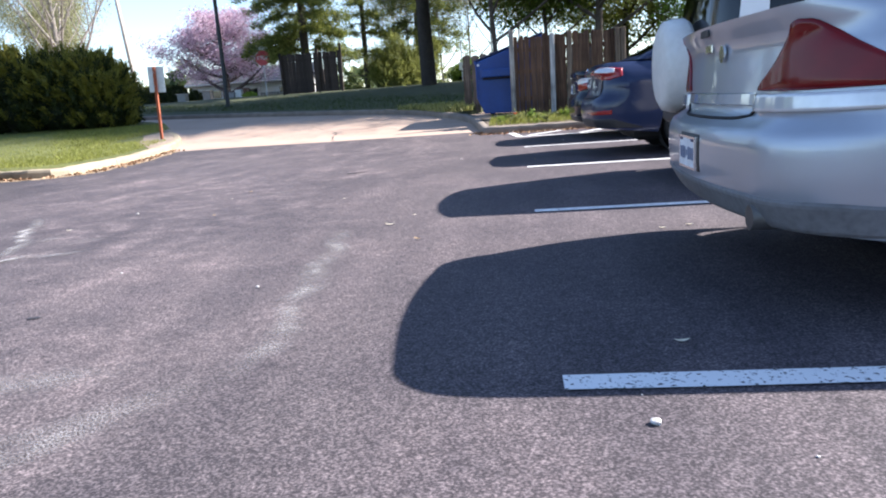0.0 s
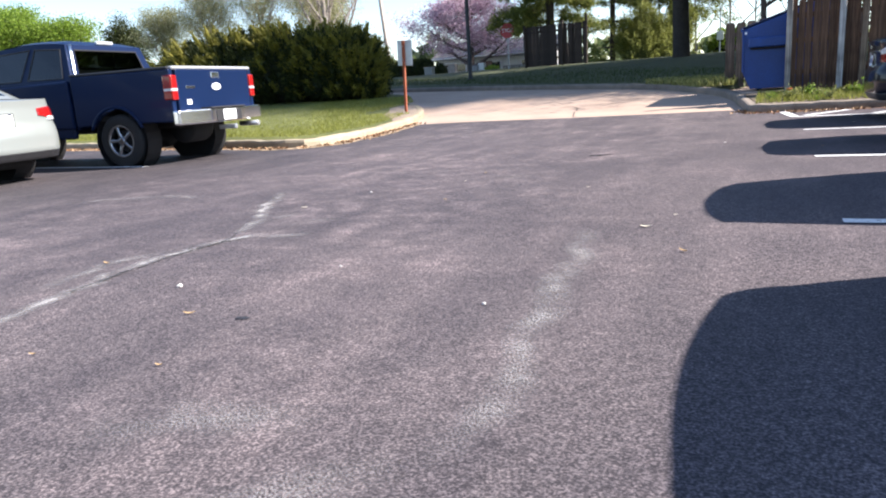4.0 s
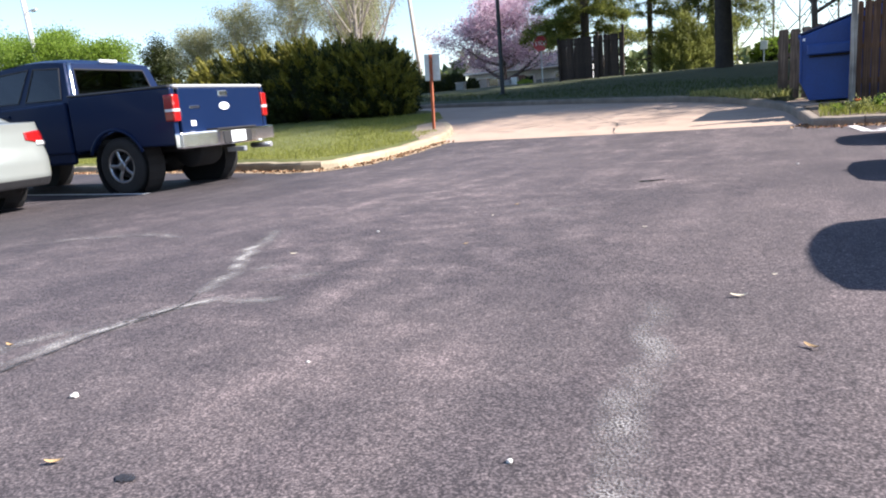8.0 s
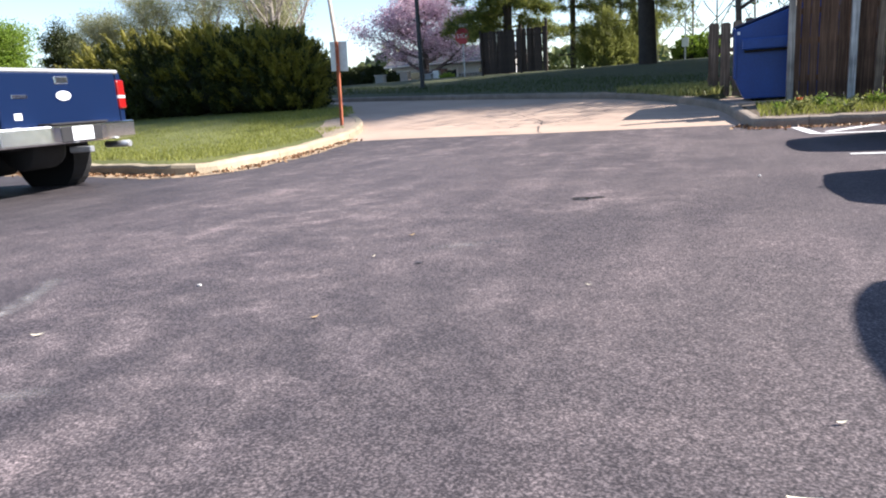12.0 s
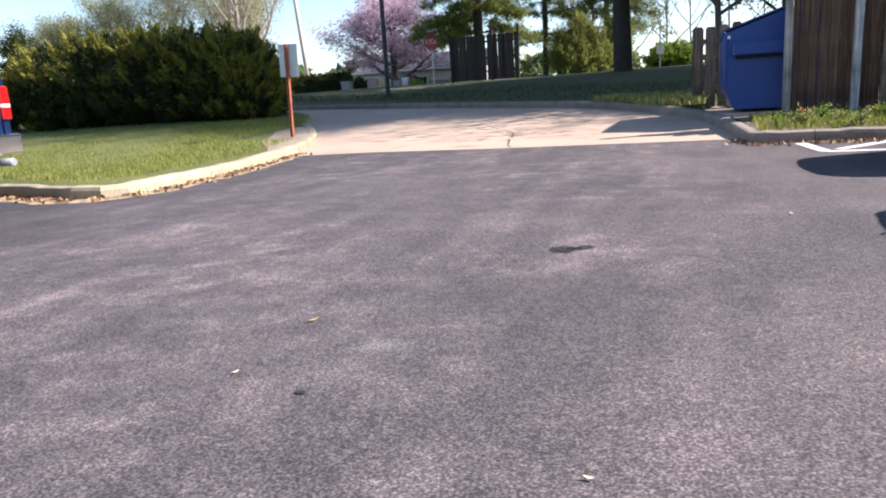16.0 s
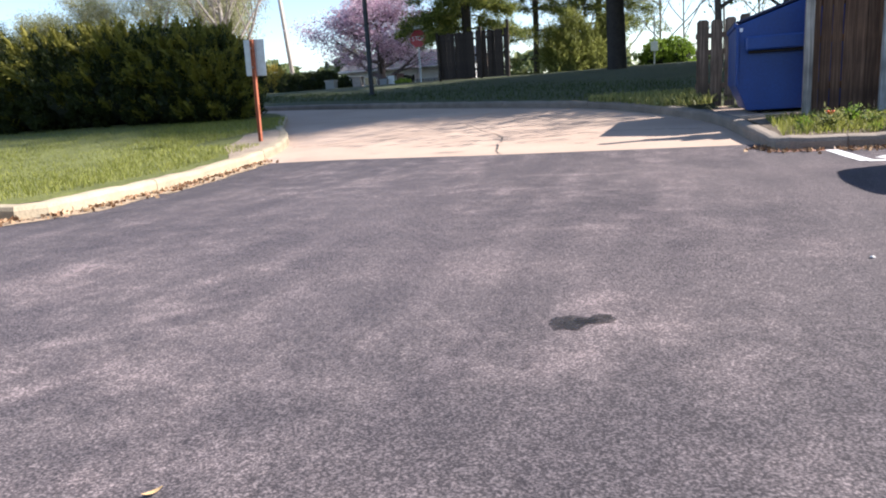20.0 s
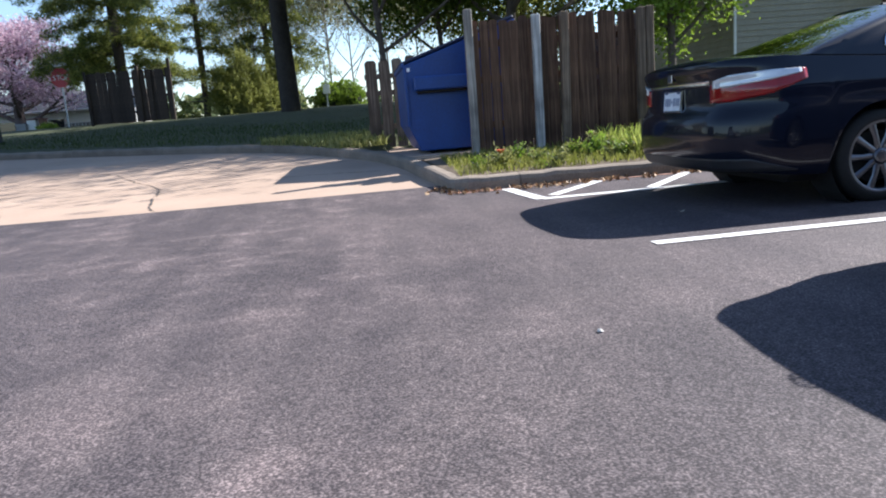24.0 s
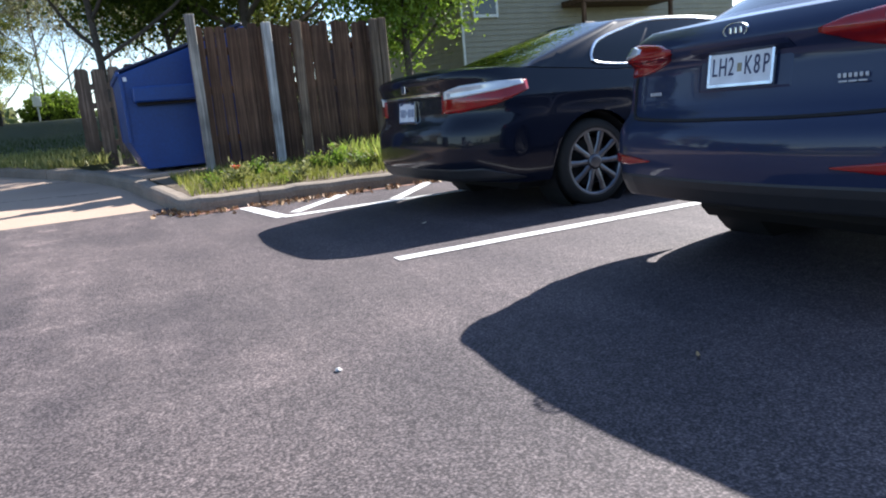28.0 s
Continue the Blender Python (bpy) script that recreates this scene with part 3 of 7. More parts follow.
class Shell:
    """The outer skin of a car: rows from its lower edge to its shoulder, all round."""

    def __init__(self, L, W, rear, front, low, shoulder, rear_step, side_step, wheels, wheel_r, arch_r, axle):
        self.L, self.half, self.low, self.shoulder = L, W / 2, low, shoulder
        self.rear_step, self.side_step, self.wheels, self.arch_r, self.axle = rear_step, side_step, wheels, arch_r, axle
        self.plan = plan_outline(L, W, rear, front)
        self.normals, self.run = [], [0.0]
        for i, p in enumerate(self.plan):
            a, b = self.plan[max(i - 1, 0)], self.plan[min(i + 1, len(self.plan) - 1)]
            dx, dy = b[0] - a[0], b[1] - a[1]
            if i == 0:
                dx = 0
            k = math.hypot(dx, dy)
            self.normals.append((-dy / k, dx / k))
            if i:
                self.run.append(self.run[-1] + math.hypot(p[0] - self.plan[i - 1][0], p[1] - self.plan[i - 1][1]))
        self.normals[0], self.normals[-1] = (-1.0, 0.0), (1.0, 0.0)

    def step(self, x, nx, z):
        side = np.interp(z, *zip(*self.side_step))
        if nx > 0:
            return side
        w = min(1.0, max(0.0, -nx))
        return side * (1 - w) + np.interp(z, *zip(*self.rear_step)) * w

    def top(self, x):
        return float(np.interp(x, *zip(*self.shoulder)))

    def bottom(self, x, nx):
        z = float(np.interp(x, *zip(*self.low)))
        if abs(nx) < 0.8:
            for w in self.wheels:
                if abs(x - w) < self.arch_r:
                    z = max(z, self.axle + math.sqrt(self.arch_r ** 2 - (x - w) ** 2))
        return z

    def at(self, i, z, off=0.0):
        (x, y), (nx, ny) = self.plan[i], self.normals[i]
        d = self.step(x, nx, z) + off
        return x + nx * d, max(0.0, y + ny * d), z

    def along(self, s, z, off=0.0):
        """A point of the skin, s metres round from the middle of the rear, to the left if s is positive."""
        a = abs(s)
        i = min(max(1, int(np.searchsorted(self.run, a))), len(self.run) - 1)
        t = (a - self.run[i - 1]) / max(1e-9, self.run[i] - self.run[i - 1])
        p, q = self.at(i - 1, z, off), self.at(i, z, off)
        return p[0] + (q[0] - p[0]) * t, (p[1] + (q[1] - p[1]) * t) * (1 if s >= 0 else -1), z

    def skin(self, rows=22):
        n, verts, faces = len(self.plan), [], []
        loop = [(i, 1) for i in range(n)] + [(i, -1) for i in range(n - 2, 0, -1)]
        for i, sign in loop:
            (x, y), (nx, ny) = self.plan[i], self.normals[i]
            lo, hi = self.bottom(x, nx), self.top(x)
            for k in range(rows + 1):
                p = self.at(i, lo + (hi - lo) * k / rows)
                verts.append((p[0], p[1] * sign, p[2]))
        k, m = rows + 1, len(loop)
        for a in range(m):
            b = (a + 1) % m
            for r in range(rows):
                faces.append((a * k + r, a * k + r + 1, b * k + r + 1, b * k + r))
        return verts, faces

    def deck(self, crown=0.05, rows=14):
        verts, faces = [], []
        for i in range(len(self.plan)):
            p = self.at(i, self.top(self.plan[i][0]))
            for k in range(rows + 1):
                t = -1 + 2 * k / rows
                verts.append((p[0], p[1] * t, p[2] + crown * (1 - abs(t) ** 2.5) * min(1.0, p[1] / self.half)))
        k = rows + 1
        for i in range(len(self.plan) - 1):
            for r in range(rows):
                faces.append((i * k + r, i * k + r + 1, (i + 1) * k + r + 1, (i + 1) * k + r))
        return verts, faces

    def patch(self, edges, off=0.012, thick=0.02, steps=10):
        """A raised patch: edges are (s, lower z, upper z)."""
        s_, lo_, hi_ = zip(*edges)
        n, m = max(26, int(abs(s_[-1] - s_[0]) / 0.035)), steps
        verts, faces = [], []
        for lift in (off, off - thick):
            for a in range(n + 1):
                s = s_[0] + (s_[-1] - s_[0]) * a / n
                order = list(zip(s_, lo_, hi_)) if s_[-1] > s_[0] else list(zip(s_, lo_, hi_))[::-1]
                ss, ll, hh = zip(*order)
                lo, hi = float(np.interp(s, ss, ll)), float(np.interp(s, ss, hh))
                for b in range(m + 1):
                    e = lift
                    if lift == off and (a in (0, n) or b in (0, m)):
                        e = off - 0.005
                    verts.append(self.along(s, lo + (hi - lo) * b / m, e))
        k = m + 1
        for a in range(n):
            for b in range(m):
                faces.append((a * k + b, a * k + b + 1, (a + 1) * k + b + 1, (a + 1) * k + b))
        base = (n + 1) * k
        rim = [a * k for a in range(n + 1)] + [n * k + b for b in range(1, m + 1)] + [a * k + m for a in range(n - 1, -1, -1)] + [b for b in range(m - 1, 0, -1)]
        for p, q in zip(rim, rim[1:] + rim[:1]):
            faces.append((p, q, base + q, base + p))
        return verts, faces


def cabin(shell, belt, roof, bow, zones, crown=0.04):
    """The greenhouse. belt and roof: rear x, front x, half width; roof also height. Returns body faces and the windows by zone."""
    nr, ns, nf, rows = 10, 26, 8, (0.0, 0.10, 0.3, 0.5, 0.7, 0.90, 1.0)

    def ring(x0, x1, half, rb):
        half_ring = []
        for k in range(nr + 1):
            t = k / nr
            half_ring.append((x0 + rb * t ** 3, half * t ** 0.92))
        for k in range(1, ns):
            t = k / ns
            half_ring.append((x0 + rb + (x1 - x0 - 2 * rb) * t, half * (1 - 0.02 * (2 * t - 1) ** 2)))
        for k in range(nf + 1):
            t = 1 - k / nf
            half_ring.append((x1 - rb * t ** 3, half * t ** 0.92))
        return half_ring

    lo, hi = ring(*belt, 0.14), ring(*roof[:3], 0.10)
    n = len(lo)

    def at(i, v, sign, off=0.0):
        (a, b), (c, d) = lo[i], hi[i]
        x, y = a + (c - a) * v, b + (d - b) * v
        swell = bow * math.sin(math.pi * v) + off
        i0, i1 = max(i - 1, 0), min(i + 1, n - 1)
        dx, dy = lo[i1][0] - lo[i0][0], lo[i1][1] - lo[i0][1]
        k = math.hypot(dx, dy)
        zb = shell.top(a) + 0.015
        zr = roof[3] - 0.16 * ((c - (roof[0] + roof[1]) / 2) / (roof[1] - roof[0])) ** 2 + crown * (1 - (d / roof[2]) ** 2)
        return x - dy / k * swell, max(0.0, y + dx / k * swell) * sign, zb + (zr - zb) * v

    body_v, body_f, glass = [], [], {}
    loop = [(i, 1) for i in range(n)] + [(i, -1) for i in range(n - 2, 0, -1)]

    def zone_of(i, j, sign):
        f = (i + j) / 2
        if f <= nr:
            p, q = "rear", f / nr
        elif f < nr + ns:
            p, q = "side", (f - nr) / ns
        else:
            p, q = "front", (f - nr - ns) / nf
        for name, place, a, b in zones:
            if place == p and a <= q <= b:
                return name + ("" if p != "side" else ("_left" if sign > 0 else "_right"))
        return ""

    for a in range(len(loop)):
        (i, si), (j, sj) = loop[a], loop[(a + 1) % len(loop)]
        sign = si if i not in (0, n - 1) else sj
        z = zone_of(i, j, sign)
        for r in range(len(rows) - 1):
            cell = [at(i, rows[r], si), at(i, rows[r + 1], si), at(j, rows[r + 1], sj), at(j, rows[r], sj)]
            if z and 0 < r < len(rows) - 2:
                v, f = glass.setdefault(z, ([], []))
            else:
                v, f = body_v, body_f
            f.append(tuple(range(len(v), len(v) + 4)))
            v.extend(cell)
    for i in range(n - 1):      # the roof
        for r in range(12):
            t0, t1 = -1 + r / 6, -1 + (r + 1) / 6
            cell = []
            for q, t in ((i, t0), (i, t1), (i + 1, t1), (i + 1, t0)):
                p = at(q, 1.0, 1)
                cell.append((p[0], p[1] * t, p[2] + crown * (1 - t * t) * p[1] / roof[2]))
            body_f.append(tuple(range(len(body_v), len(body_v) + 4)))
            body_v.extend(cell)
    return (body_v, body_f), glass, at, (nr, ns, nf)


def welded(verts, faces):
    bm = bmesh.new()
    vs = [bm.verts.new(v) for v in verts]
    for f in faces:
        bm.faces.new([vs[i] for i in f])
    bmesh.ops.remove_doubles(bm, verts=bm.verts[:], dist=0.0008)
    bmesh.ops.recalc_face_normals(bm, faces=bm.faces[:])
    return bm


def wheel(parent, x, y, r, rim_r, wide, spokes, rim_material, side):
    """A wheel whose outer face looks to side (+1 or -1 along y)."""
    hub = thing("wheel", pose(x, y, r), "", "")
    hub.parent = parent
    hub.matrix_parent_inverse = Matrix.Identity(4)
    w = wide / 2
    part("tyre", lathe([(rim_r - 0.02, -w * 0.8), (rim_r, -w), (r - 0.05, -w), (r - 0.012, -w * 0.85), (r, -w * 0.6), (r, w * 0.6), (r - 0.012, w * 0.85), (r - 0.05, w), (rim_r + 0.01, w), (rim_r - 0.02, w * 0.8)], "y", 40, (0, 0, 0), None), RUBBER, hub, smooth=True)
    bm = lathe([(rim_r + 0.004, w * side * 0.97), (rim_r - 0.018, w * side * 1.0), (rim_r - 0.03, w * side * 0.8), (rim_r - 0.035, w * side * 0.1), (rim_r - 0.035, -w * side * 0.7)], "y", 40)
    bmesh.ops.delete(bm, geom=[f for f in bm.faces if len(f.verts) > 4], context="FACES")
    for k in range(spokes):
        a = 2 * math.pi * k / spokes
        m = pose(0, 0, 0, 0, -math.degrees(a), 0)
        q = []
        for u, half, d in ((0.04, 0.03, 0.80), (rim_r * 0.55, 0.021, 0.92), (rim_r - 0.02, 0.030, 0.9)):
            for h, dd in ((-half, d - 0.12), (-half * 0.7, d), (half * 0.7, d), (half, d - 0.12)):
                q.append(bm.verts.new(m @ Vector((u, w * side * dd, h))))
        for b in range(2):
            for c in range(3):
                bm.faces.new((q[b * 4 + c], q[b * 4 + c + 1], q[b * 4 + c + 5], q[b * 4 + c + 4]))
    bmesh.ops.recalc_face_normals(bm, faces=bm.faces[:])
    part("rim", bm, rim_material, hub, smooth=True)
    part("hub_cap", lathe([(0.06, w * side * 0.72), (0.058, w * side * 0.93), (0.04, w * side * 0.97), (0.01, w * side * 0.975)], "y", 20), rim_material, hub, smooth=True)
    part("brake_disc", lathe([(rim_r * 0.72, -0.01), (rim_r * 0.72, 0.01), (0.05, 0.012)], "y", 28), DARK, hub)
    return hub


def lettering(name, text, size, m, material, parent):
    curve = bpy.data.curves.new(name, "FONT")
    curve.body, curve.size, curve.align_x, curve.align_y, curve.extrude = text, size, "CENTER", "CENTER", 0.0012
    tmp = bpy.data.objects.new(name, curve)
    scene.collection.objects.link(tmp)
    me = bpy.data.meshes.new_from_object(tmp.evaluated_get(bpy.context.evaluated_depsgraph_get()))
    bpy.data.objects.remove(tmp)
    me.materials.clear()
    me.materials.append(material)
    ob = new(name, me)
    ob.parent = parent
    ob.matrix_local = m
    return ob


def number_plate(parent, m, text="", bars=True):
    """A plate that looks along its own -x, of 0.33 by 0.17."""
    p = part("number_plate", box((0.008, 0.31, 0.158), bevel=0.006), PLATE_WHITE, parent, "white number plate in a thin frame")
    p.matrix_local = m
    frame_bm = box((0.012, 0.32, 0.012), (0, 0, 0.078))
    for at, size in (((0, 0, -0.078), (0.012, 0.32, 0.012)), ((0, 0.156, 0), (0.012, 0.012, 0.158)), ((0, -0.156, 0), (0.012, 0.012, 0.158))):
        extra = box(size, at)
        me = bpy.data.meshes.new("t")
        extra.to_mesh(me), extra.free()
        frame_bm.from_mesh(me)
        bpy.data.meshes.remove(me)
    part("plate_frame", frame_bm, CHROME, p)
    if text:
        for k, letter in enumerate(text):
            if letter != " ":
                lettering("letter", letter, 0.108, Matrix.Translation((-0.0055, 0.126 - 0.042 * k, -0.006)) @ pose(0, 0, 0, 90, 0, -90) @ Matrix.Diagonal((0.56, 1, 1, 1)), PLATE_INK, p)
            else:
                part("plate_mark", box((0.003, 0.020, 0.034), (-0.0055, 0.126 - 0.042 * k, -0.008)), PLATE_SEAL, p)
    else:
        for k, (w, h) in enumerate(((0.020, 0.060), (0.026, 0.066), (0.018, 0.060), (0.014, 0.030), (0.024, 0.064), (0.018, 0.060), (0.026, 0.062))):
            part("plate_mark", box((0.003, w, h), (-0.0055, 0.118 - 0.039 * k, -0.004)), PLATE_BLUE, p)
    for y in (-0.11, 0.11):
        part("plate_bar", box((0.003, 0.05, 0.014), (-0.0055, y, 0.066)), PLATE_INK, p)
    return p


def sedan(name, m, spec, label):
    car = thing(name, m, label, "car")
    L, W = spec["L"], spec["W"]
    sh = Shell(L, W, spec["rear"], spec["front"], spec["low"], spec["shoulder"], spec["rear_step"], spec["side_step"], spec["wheels"], spec["r"], spec["arch"], spec["r"])
    body = part("body", welded(*sh.skin()), spec["paint"], car, smooth=True)
    part("deck", welded(*sh.deck(spec.get("crown", 0.05))), spec["paint"], car, smooth=True)
    (bv, bf), glass, at, (nr, ns, nf) = cabin(sh, spec["belt"], spec["roof"], 0.025, spec["zones"])
    part("roof", welded(bv, bf), spec["paint"], car, smooth=True)
    for z, (v, f) in glass.items():
        g = part("rear_window" if z == "rear" else "windscreen" if z == "front" else "side_window", welded(v, f), spec.get("glass", GLASS), car, smooth=True)
        g.visible_shadow = True
    if spec.get("trim"):
        for sign in (1, -1):
            a, b = spec["trim"]
            i0, i1 = nr + int(a * ns), nr + int(b * ns)
            if spec.get("kink"):
                def skin_at(u, v, off=0.004):
                    f = nr + u * ns
                    p, q = at(int(f), v, sign, off), at(int(f) + 1, v, sign, off)
                    return tuple(c + (d - c) * (f - int(f)) for c, d in zip(p, q))
                outline = [(0.86, 0.08), (0.6, 0.07), (0.30, 0.07), (0.19, 0.09), (0.145, 0.2), (0.095, 0.46), (0.09, 0.56), (0.11, 0.68), (0.17, 0.82), (0.25, 0.91), (0.40, 0.935), (0.7, 0.935), (0.86, 0.9)]
                pts = [skin_at(u, v) for u, v in smooth_line(outline, 0.02)]
                link("window_trim", *tube_data(pts, [0.013] * len(pts), 6), CHROME, car, smooth=True)
                rows_, verts, faces = 6, [], []
                us = [0.095 + 0.20 * k / 8 for k in range(9)]
                for u in us:
                    lo = float(np.interp(u, (0.095, 0.145, 0.19, 0.30), (0.46, 0.2, 0.09, 0.07)))
                    hi = float(np.interp(u, (0.095, 0.11, 0.17, 0.25), (0.56, 0.68, 0.82, 0.91)))
                    verts += [skin_at(u, lo + (hi - lo) * k / rows_, 0.002) for k in range(rows_ + 1)]
                for k in range(8):
                    faces += [(k * 7 + r, k * 7 + r + 1, k * 7 + r + 8, k * 7 + r + 7) for r in range(rows_)]
                link("quarter_window", verts, faces, GLASS_DARK, car, smooth=True)
                continue
            pts = [at(i, 0.07, sign, 0.004) for i in range(i0, i1 + 1)] + [at(i1, v, sign, 0.004) for v in (0.3, 0.6, 0.85)] + [at(i, 0.93, sign, 0.004) for i in range(i1, i0 - 1, -1)] \
                + [at(i0, v, sign, 0.004) for v in (0.85, 0.6, 0.3)] + [at(i0, 0.07, sign, 0.004)]
            link("window_trim", *tube_data(pts, [0.012] * len(pts), 5), spec.get("trim_material", CHROME), car, smooth=True)
    part("underbody", box((L - 0.9, W - 0.42, 0.38), (L / 2 + 0.10, 0, 0.37), 0.05), DARK, car)
    part("rear_seat", box((0.45, W - 0.62, 0.45), (spec["belt"][0] + 0.95, 0, spec["roof"][3] - 0.55), 0.08, segments=2), DARK, car)
    for y in (-0.36, 0.36):
        part("headrest", box((0.10, 0.26, 0.18), (spec["belt"][0] + 0.85, y, spec["roof"][3] - 0.28), 0.04, segments=2), DARK, car)
    for x in spec["wheels"]:
        for side in (1, -1):
            wheel(car, x, side * (W / 2 - spec.get("tyre", 0.21) / 2 - 0.035), spec["r"], spec["rim"], spec.get("tyre", 0.21), spec.get("spokes", 10), spec.get("alloy", ALLOY), side)
            part("wheel_well", lathe([(spec["arch"] - 0.012, W / 2 * side - 0.05 * side), (spec["arch"] - 0.012, W / 2 * side - 0.34 * side), (0.05, W / 2 * side - 0.34 * side)], "y", 28, (x, 0, spec["r"]), False), DARK, car)
    for edges, material, pname in spec["lamps"]:
        for sign in (1, -1):
            link(pname, *sh.patch([(s * sign, lo, hi) for s, lo, hi in edges], 0.020 if material is LAMP_CLEAR else 0.012), material, car, smooth=True)
    for edges, material, pname, off in spec.get("bands", ()):
        link(pname, *sh.patch(edges, off), material, car)
    return car, sh


def both(v, f):
    return v, f


PLATE_SEAL = plain("plate_seal", (0.30, 0.26, 0.16), 0.5)
SLATE_SEDAN = dict(L=4.95, W=1.79, rear=(0.14, 0.38, 0.36), front=(0.25, 0.5, 0.5), low=[(0, 0.36), (0.5, 0.31), (1.4, 0.22), (4.5, 0.2)], r=0.34, rim=0.225, arch=0.40,
           wheels=(1.20, 3.95), shoulder=[(0, 1.085), (0.10, 1.10), (0.5, 1.10), (1.0, 1.09), (3.3, 1.04), (4.3, 0.95), (4.95, 0.70)],
           rear_step=[(0.24, -0.16), (0.32, -0.07), (0.42, -0.02), (0.52, 0.0), (0.60, 0.0), (0.675, -0.015), (0.70, -0.05), (0.73, -0.085), (0.80, -0.105), (0.935, -0.125), (0.955, -0.118), (0.975, -0.070), (1.0, -0.066), (1.04, -0.088), (1.075, -0.12), (1.10, -0.17), (1.15, -0.20)],
           side_step=[(0.2, -0.07), (0.32, -0.02), (0.5, 0.0), (0.72, 0.0), (0.80, -0.005), (0.86, 0.0), (0.95, -0.04), (1.04, -0.11), (1.10, -0.19), (1.15, -0.22)],
           belt=(0.46, 3.75, 0.72), roof=(1.55, 2.85, 0.56, 1.585), zones=[("rear", "rear", 0.0, 0.84), ("quarter", "side", 0.10, 0.24), ("back", "side", 0.26, 0.52), ("door", "side", 0.55, 0.86), ("front", "front", 0.2, 1.0)],
           trim=(0.08, 0.88), crown=0.015, trim_material=BLACK_PLASTIC, paint=SLATE_PAINT, glass=GLASS_DARK, spokes=10,
           lamps=[([(0.36, 0.985, 1.0), (0.45, 0.945, 1.03), (0.58, 0.915, 1.045), (0.72, 0.905, 1.05), (0.90, 0.905, 1.045), (1.08, 0.94, 1.03)], LAMP_RED, "tail_lamp"),
                  ([(0.58, 1.005, 1.025), (0.68, 0.99, 1.044), (0.85, 0.98, 1.046), (0.97, 0.985, 1.03)], LAMP_CLEAR, "reversing_lamp"),
                  ([(0.44, 0.522, 0.528), (0.60, 0.505, 0.545), (0.95, 0.51, 0.56)], LAMP_RED, "reflector")],
           bands=[([(-1.3, 0.34, 0.35), (-0.95, 0.355, 0.46), (0.95, 0.355, 0.46), (1.3, 0.34, 0.35)], BLACK_PLASTIC, "lower_bumper", 0.006), ([(-0.24, 0.80, 0.985), (0.24, 0.80, 0.985)], SLATE_PAINT, "plate_recess", 0.003)])
slate_car, slate_skin = sedan("sedan", pose(0.98, 9.875, 0), SLATE_SEDAN, "slate-blue sedan parked with its rear to the drive")
number_plate(slate_car, Matrix.Translation((slate_skin.along(0, 0.88)[0] - 0.012, -0.005, 0.905)) @ pose(0, 0, 0, 0, 8, 0) @ Matrix.Diagonal((1, 0.97, 0.95, 1)), "LH2 K8P")
seam = [slate_skin.along(s, z, 0.001) for s, z in smooth_line([(-0.74, 0.90), (-0.735, 0.80), (-0.70, 0.735), (-0.60, 0.71), (-0.3, 0.70), (0.0, 0.70), (0.3, 0.70), (0.60, 0.71), (0.70, 0.735), (0.735, 0.80), (0.74, 0.90)], 0.03)]
link("lid_seam", *tube_data(seam, [0.010] * len(seam), 6), DARK, slate_car)
badge = lathe([(0.052, 0.006), (0.052, -0.004), (0.060, -0.004), (0.060, 0.006)], "x", 32, (0, 0, 0), None)
bmesh.ops.transform(badge, matrix=Matrix.Diagonal((1, 1, 0.5, 1)), verts=badge.verts[:])
part("badge", badge, CHROME, slate_car, "oval chrome badge").location = (slate_skin.along(0, 1.038)[0] - 0.006, -0.003, 1.038)
for bar in (-0.024, 0.0, 0.024):
    part("badge_bar", box((0.006, 0.013, 0.026), (slate_skin.along(0, 1.038)[0] - 0.008, bar - 0.003, 1.038), 0.003), CHROME, slate_car)
SILVER_MARK = plain("silver_badge", (0.50, 0.51, 0.53), 0.45, 0.3)
for y0, z0, steps in ((-0.40, 0.832, 6), (0.54, 0.818, 5)):
    for k in range(steps):
        y = y0 - 0.018 * k
        part("badge_bar", box((0.005, 0.012, 0.016), (slate_skin.along(y, z0)[0] - 0.006, y, z0), 0.002), SILVER_MARK, slate_car)
for k in range(3):
    part("badge_bar", box((0.005, 0.030, 0.006), (slate_skin.along(-0.45, 0.812)[0] - 0.006, -0.41 - 0.036 * k, 0.812), 0.001), SILVER_MARK, slate_car)

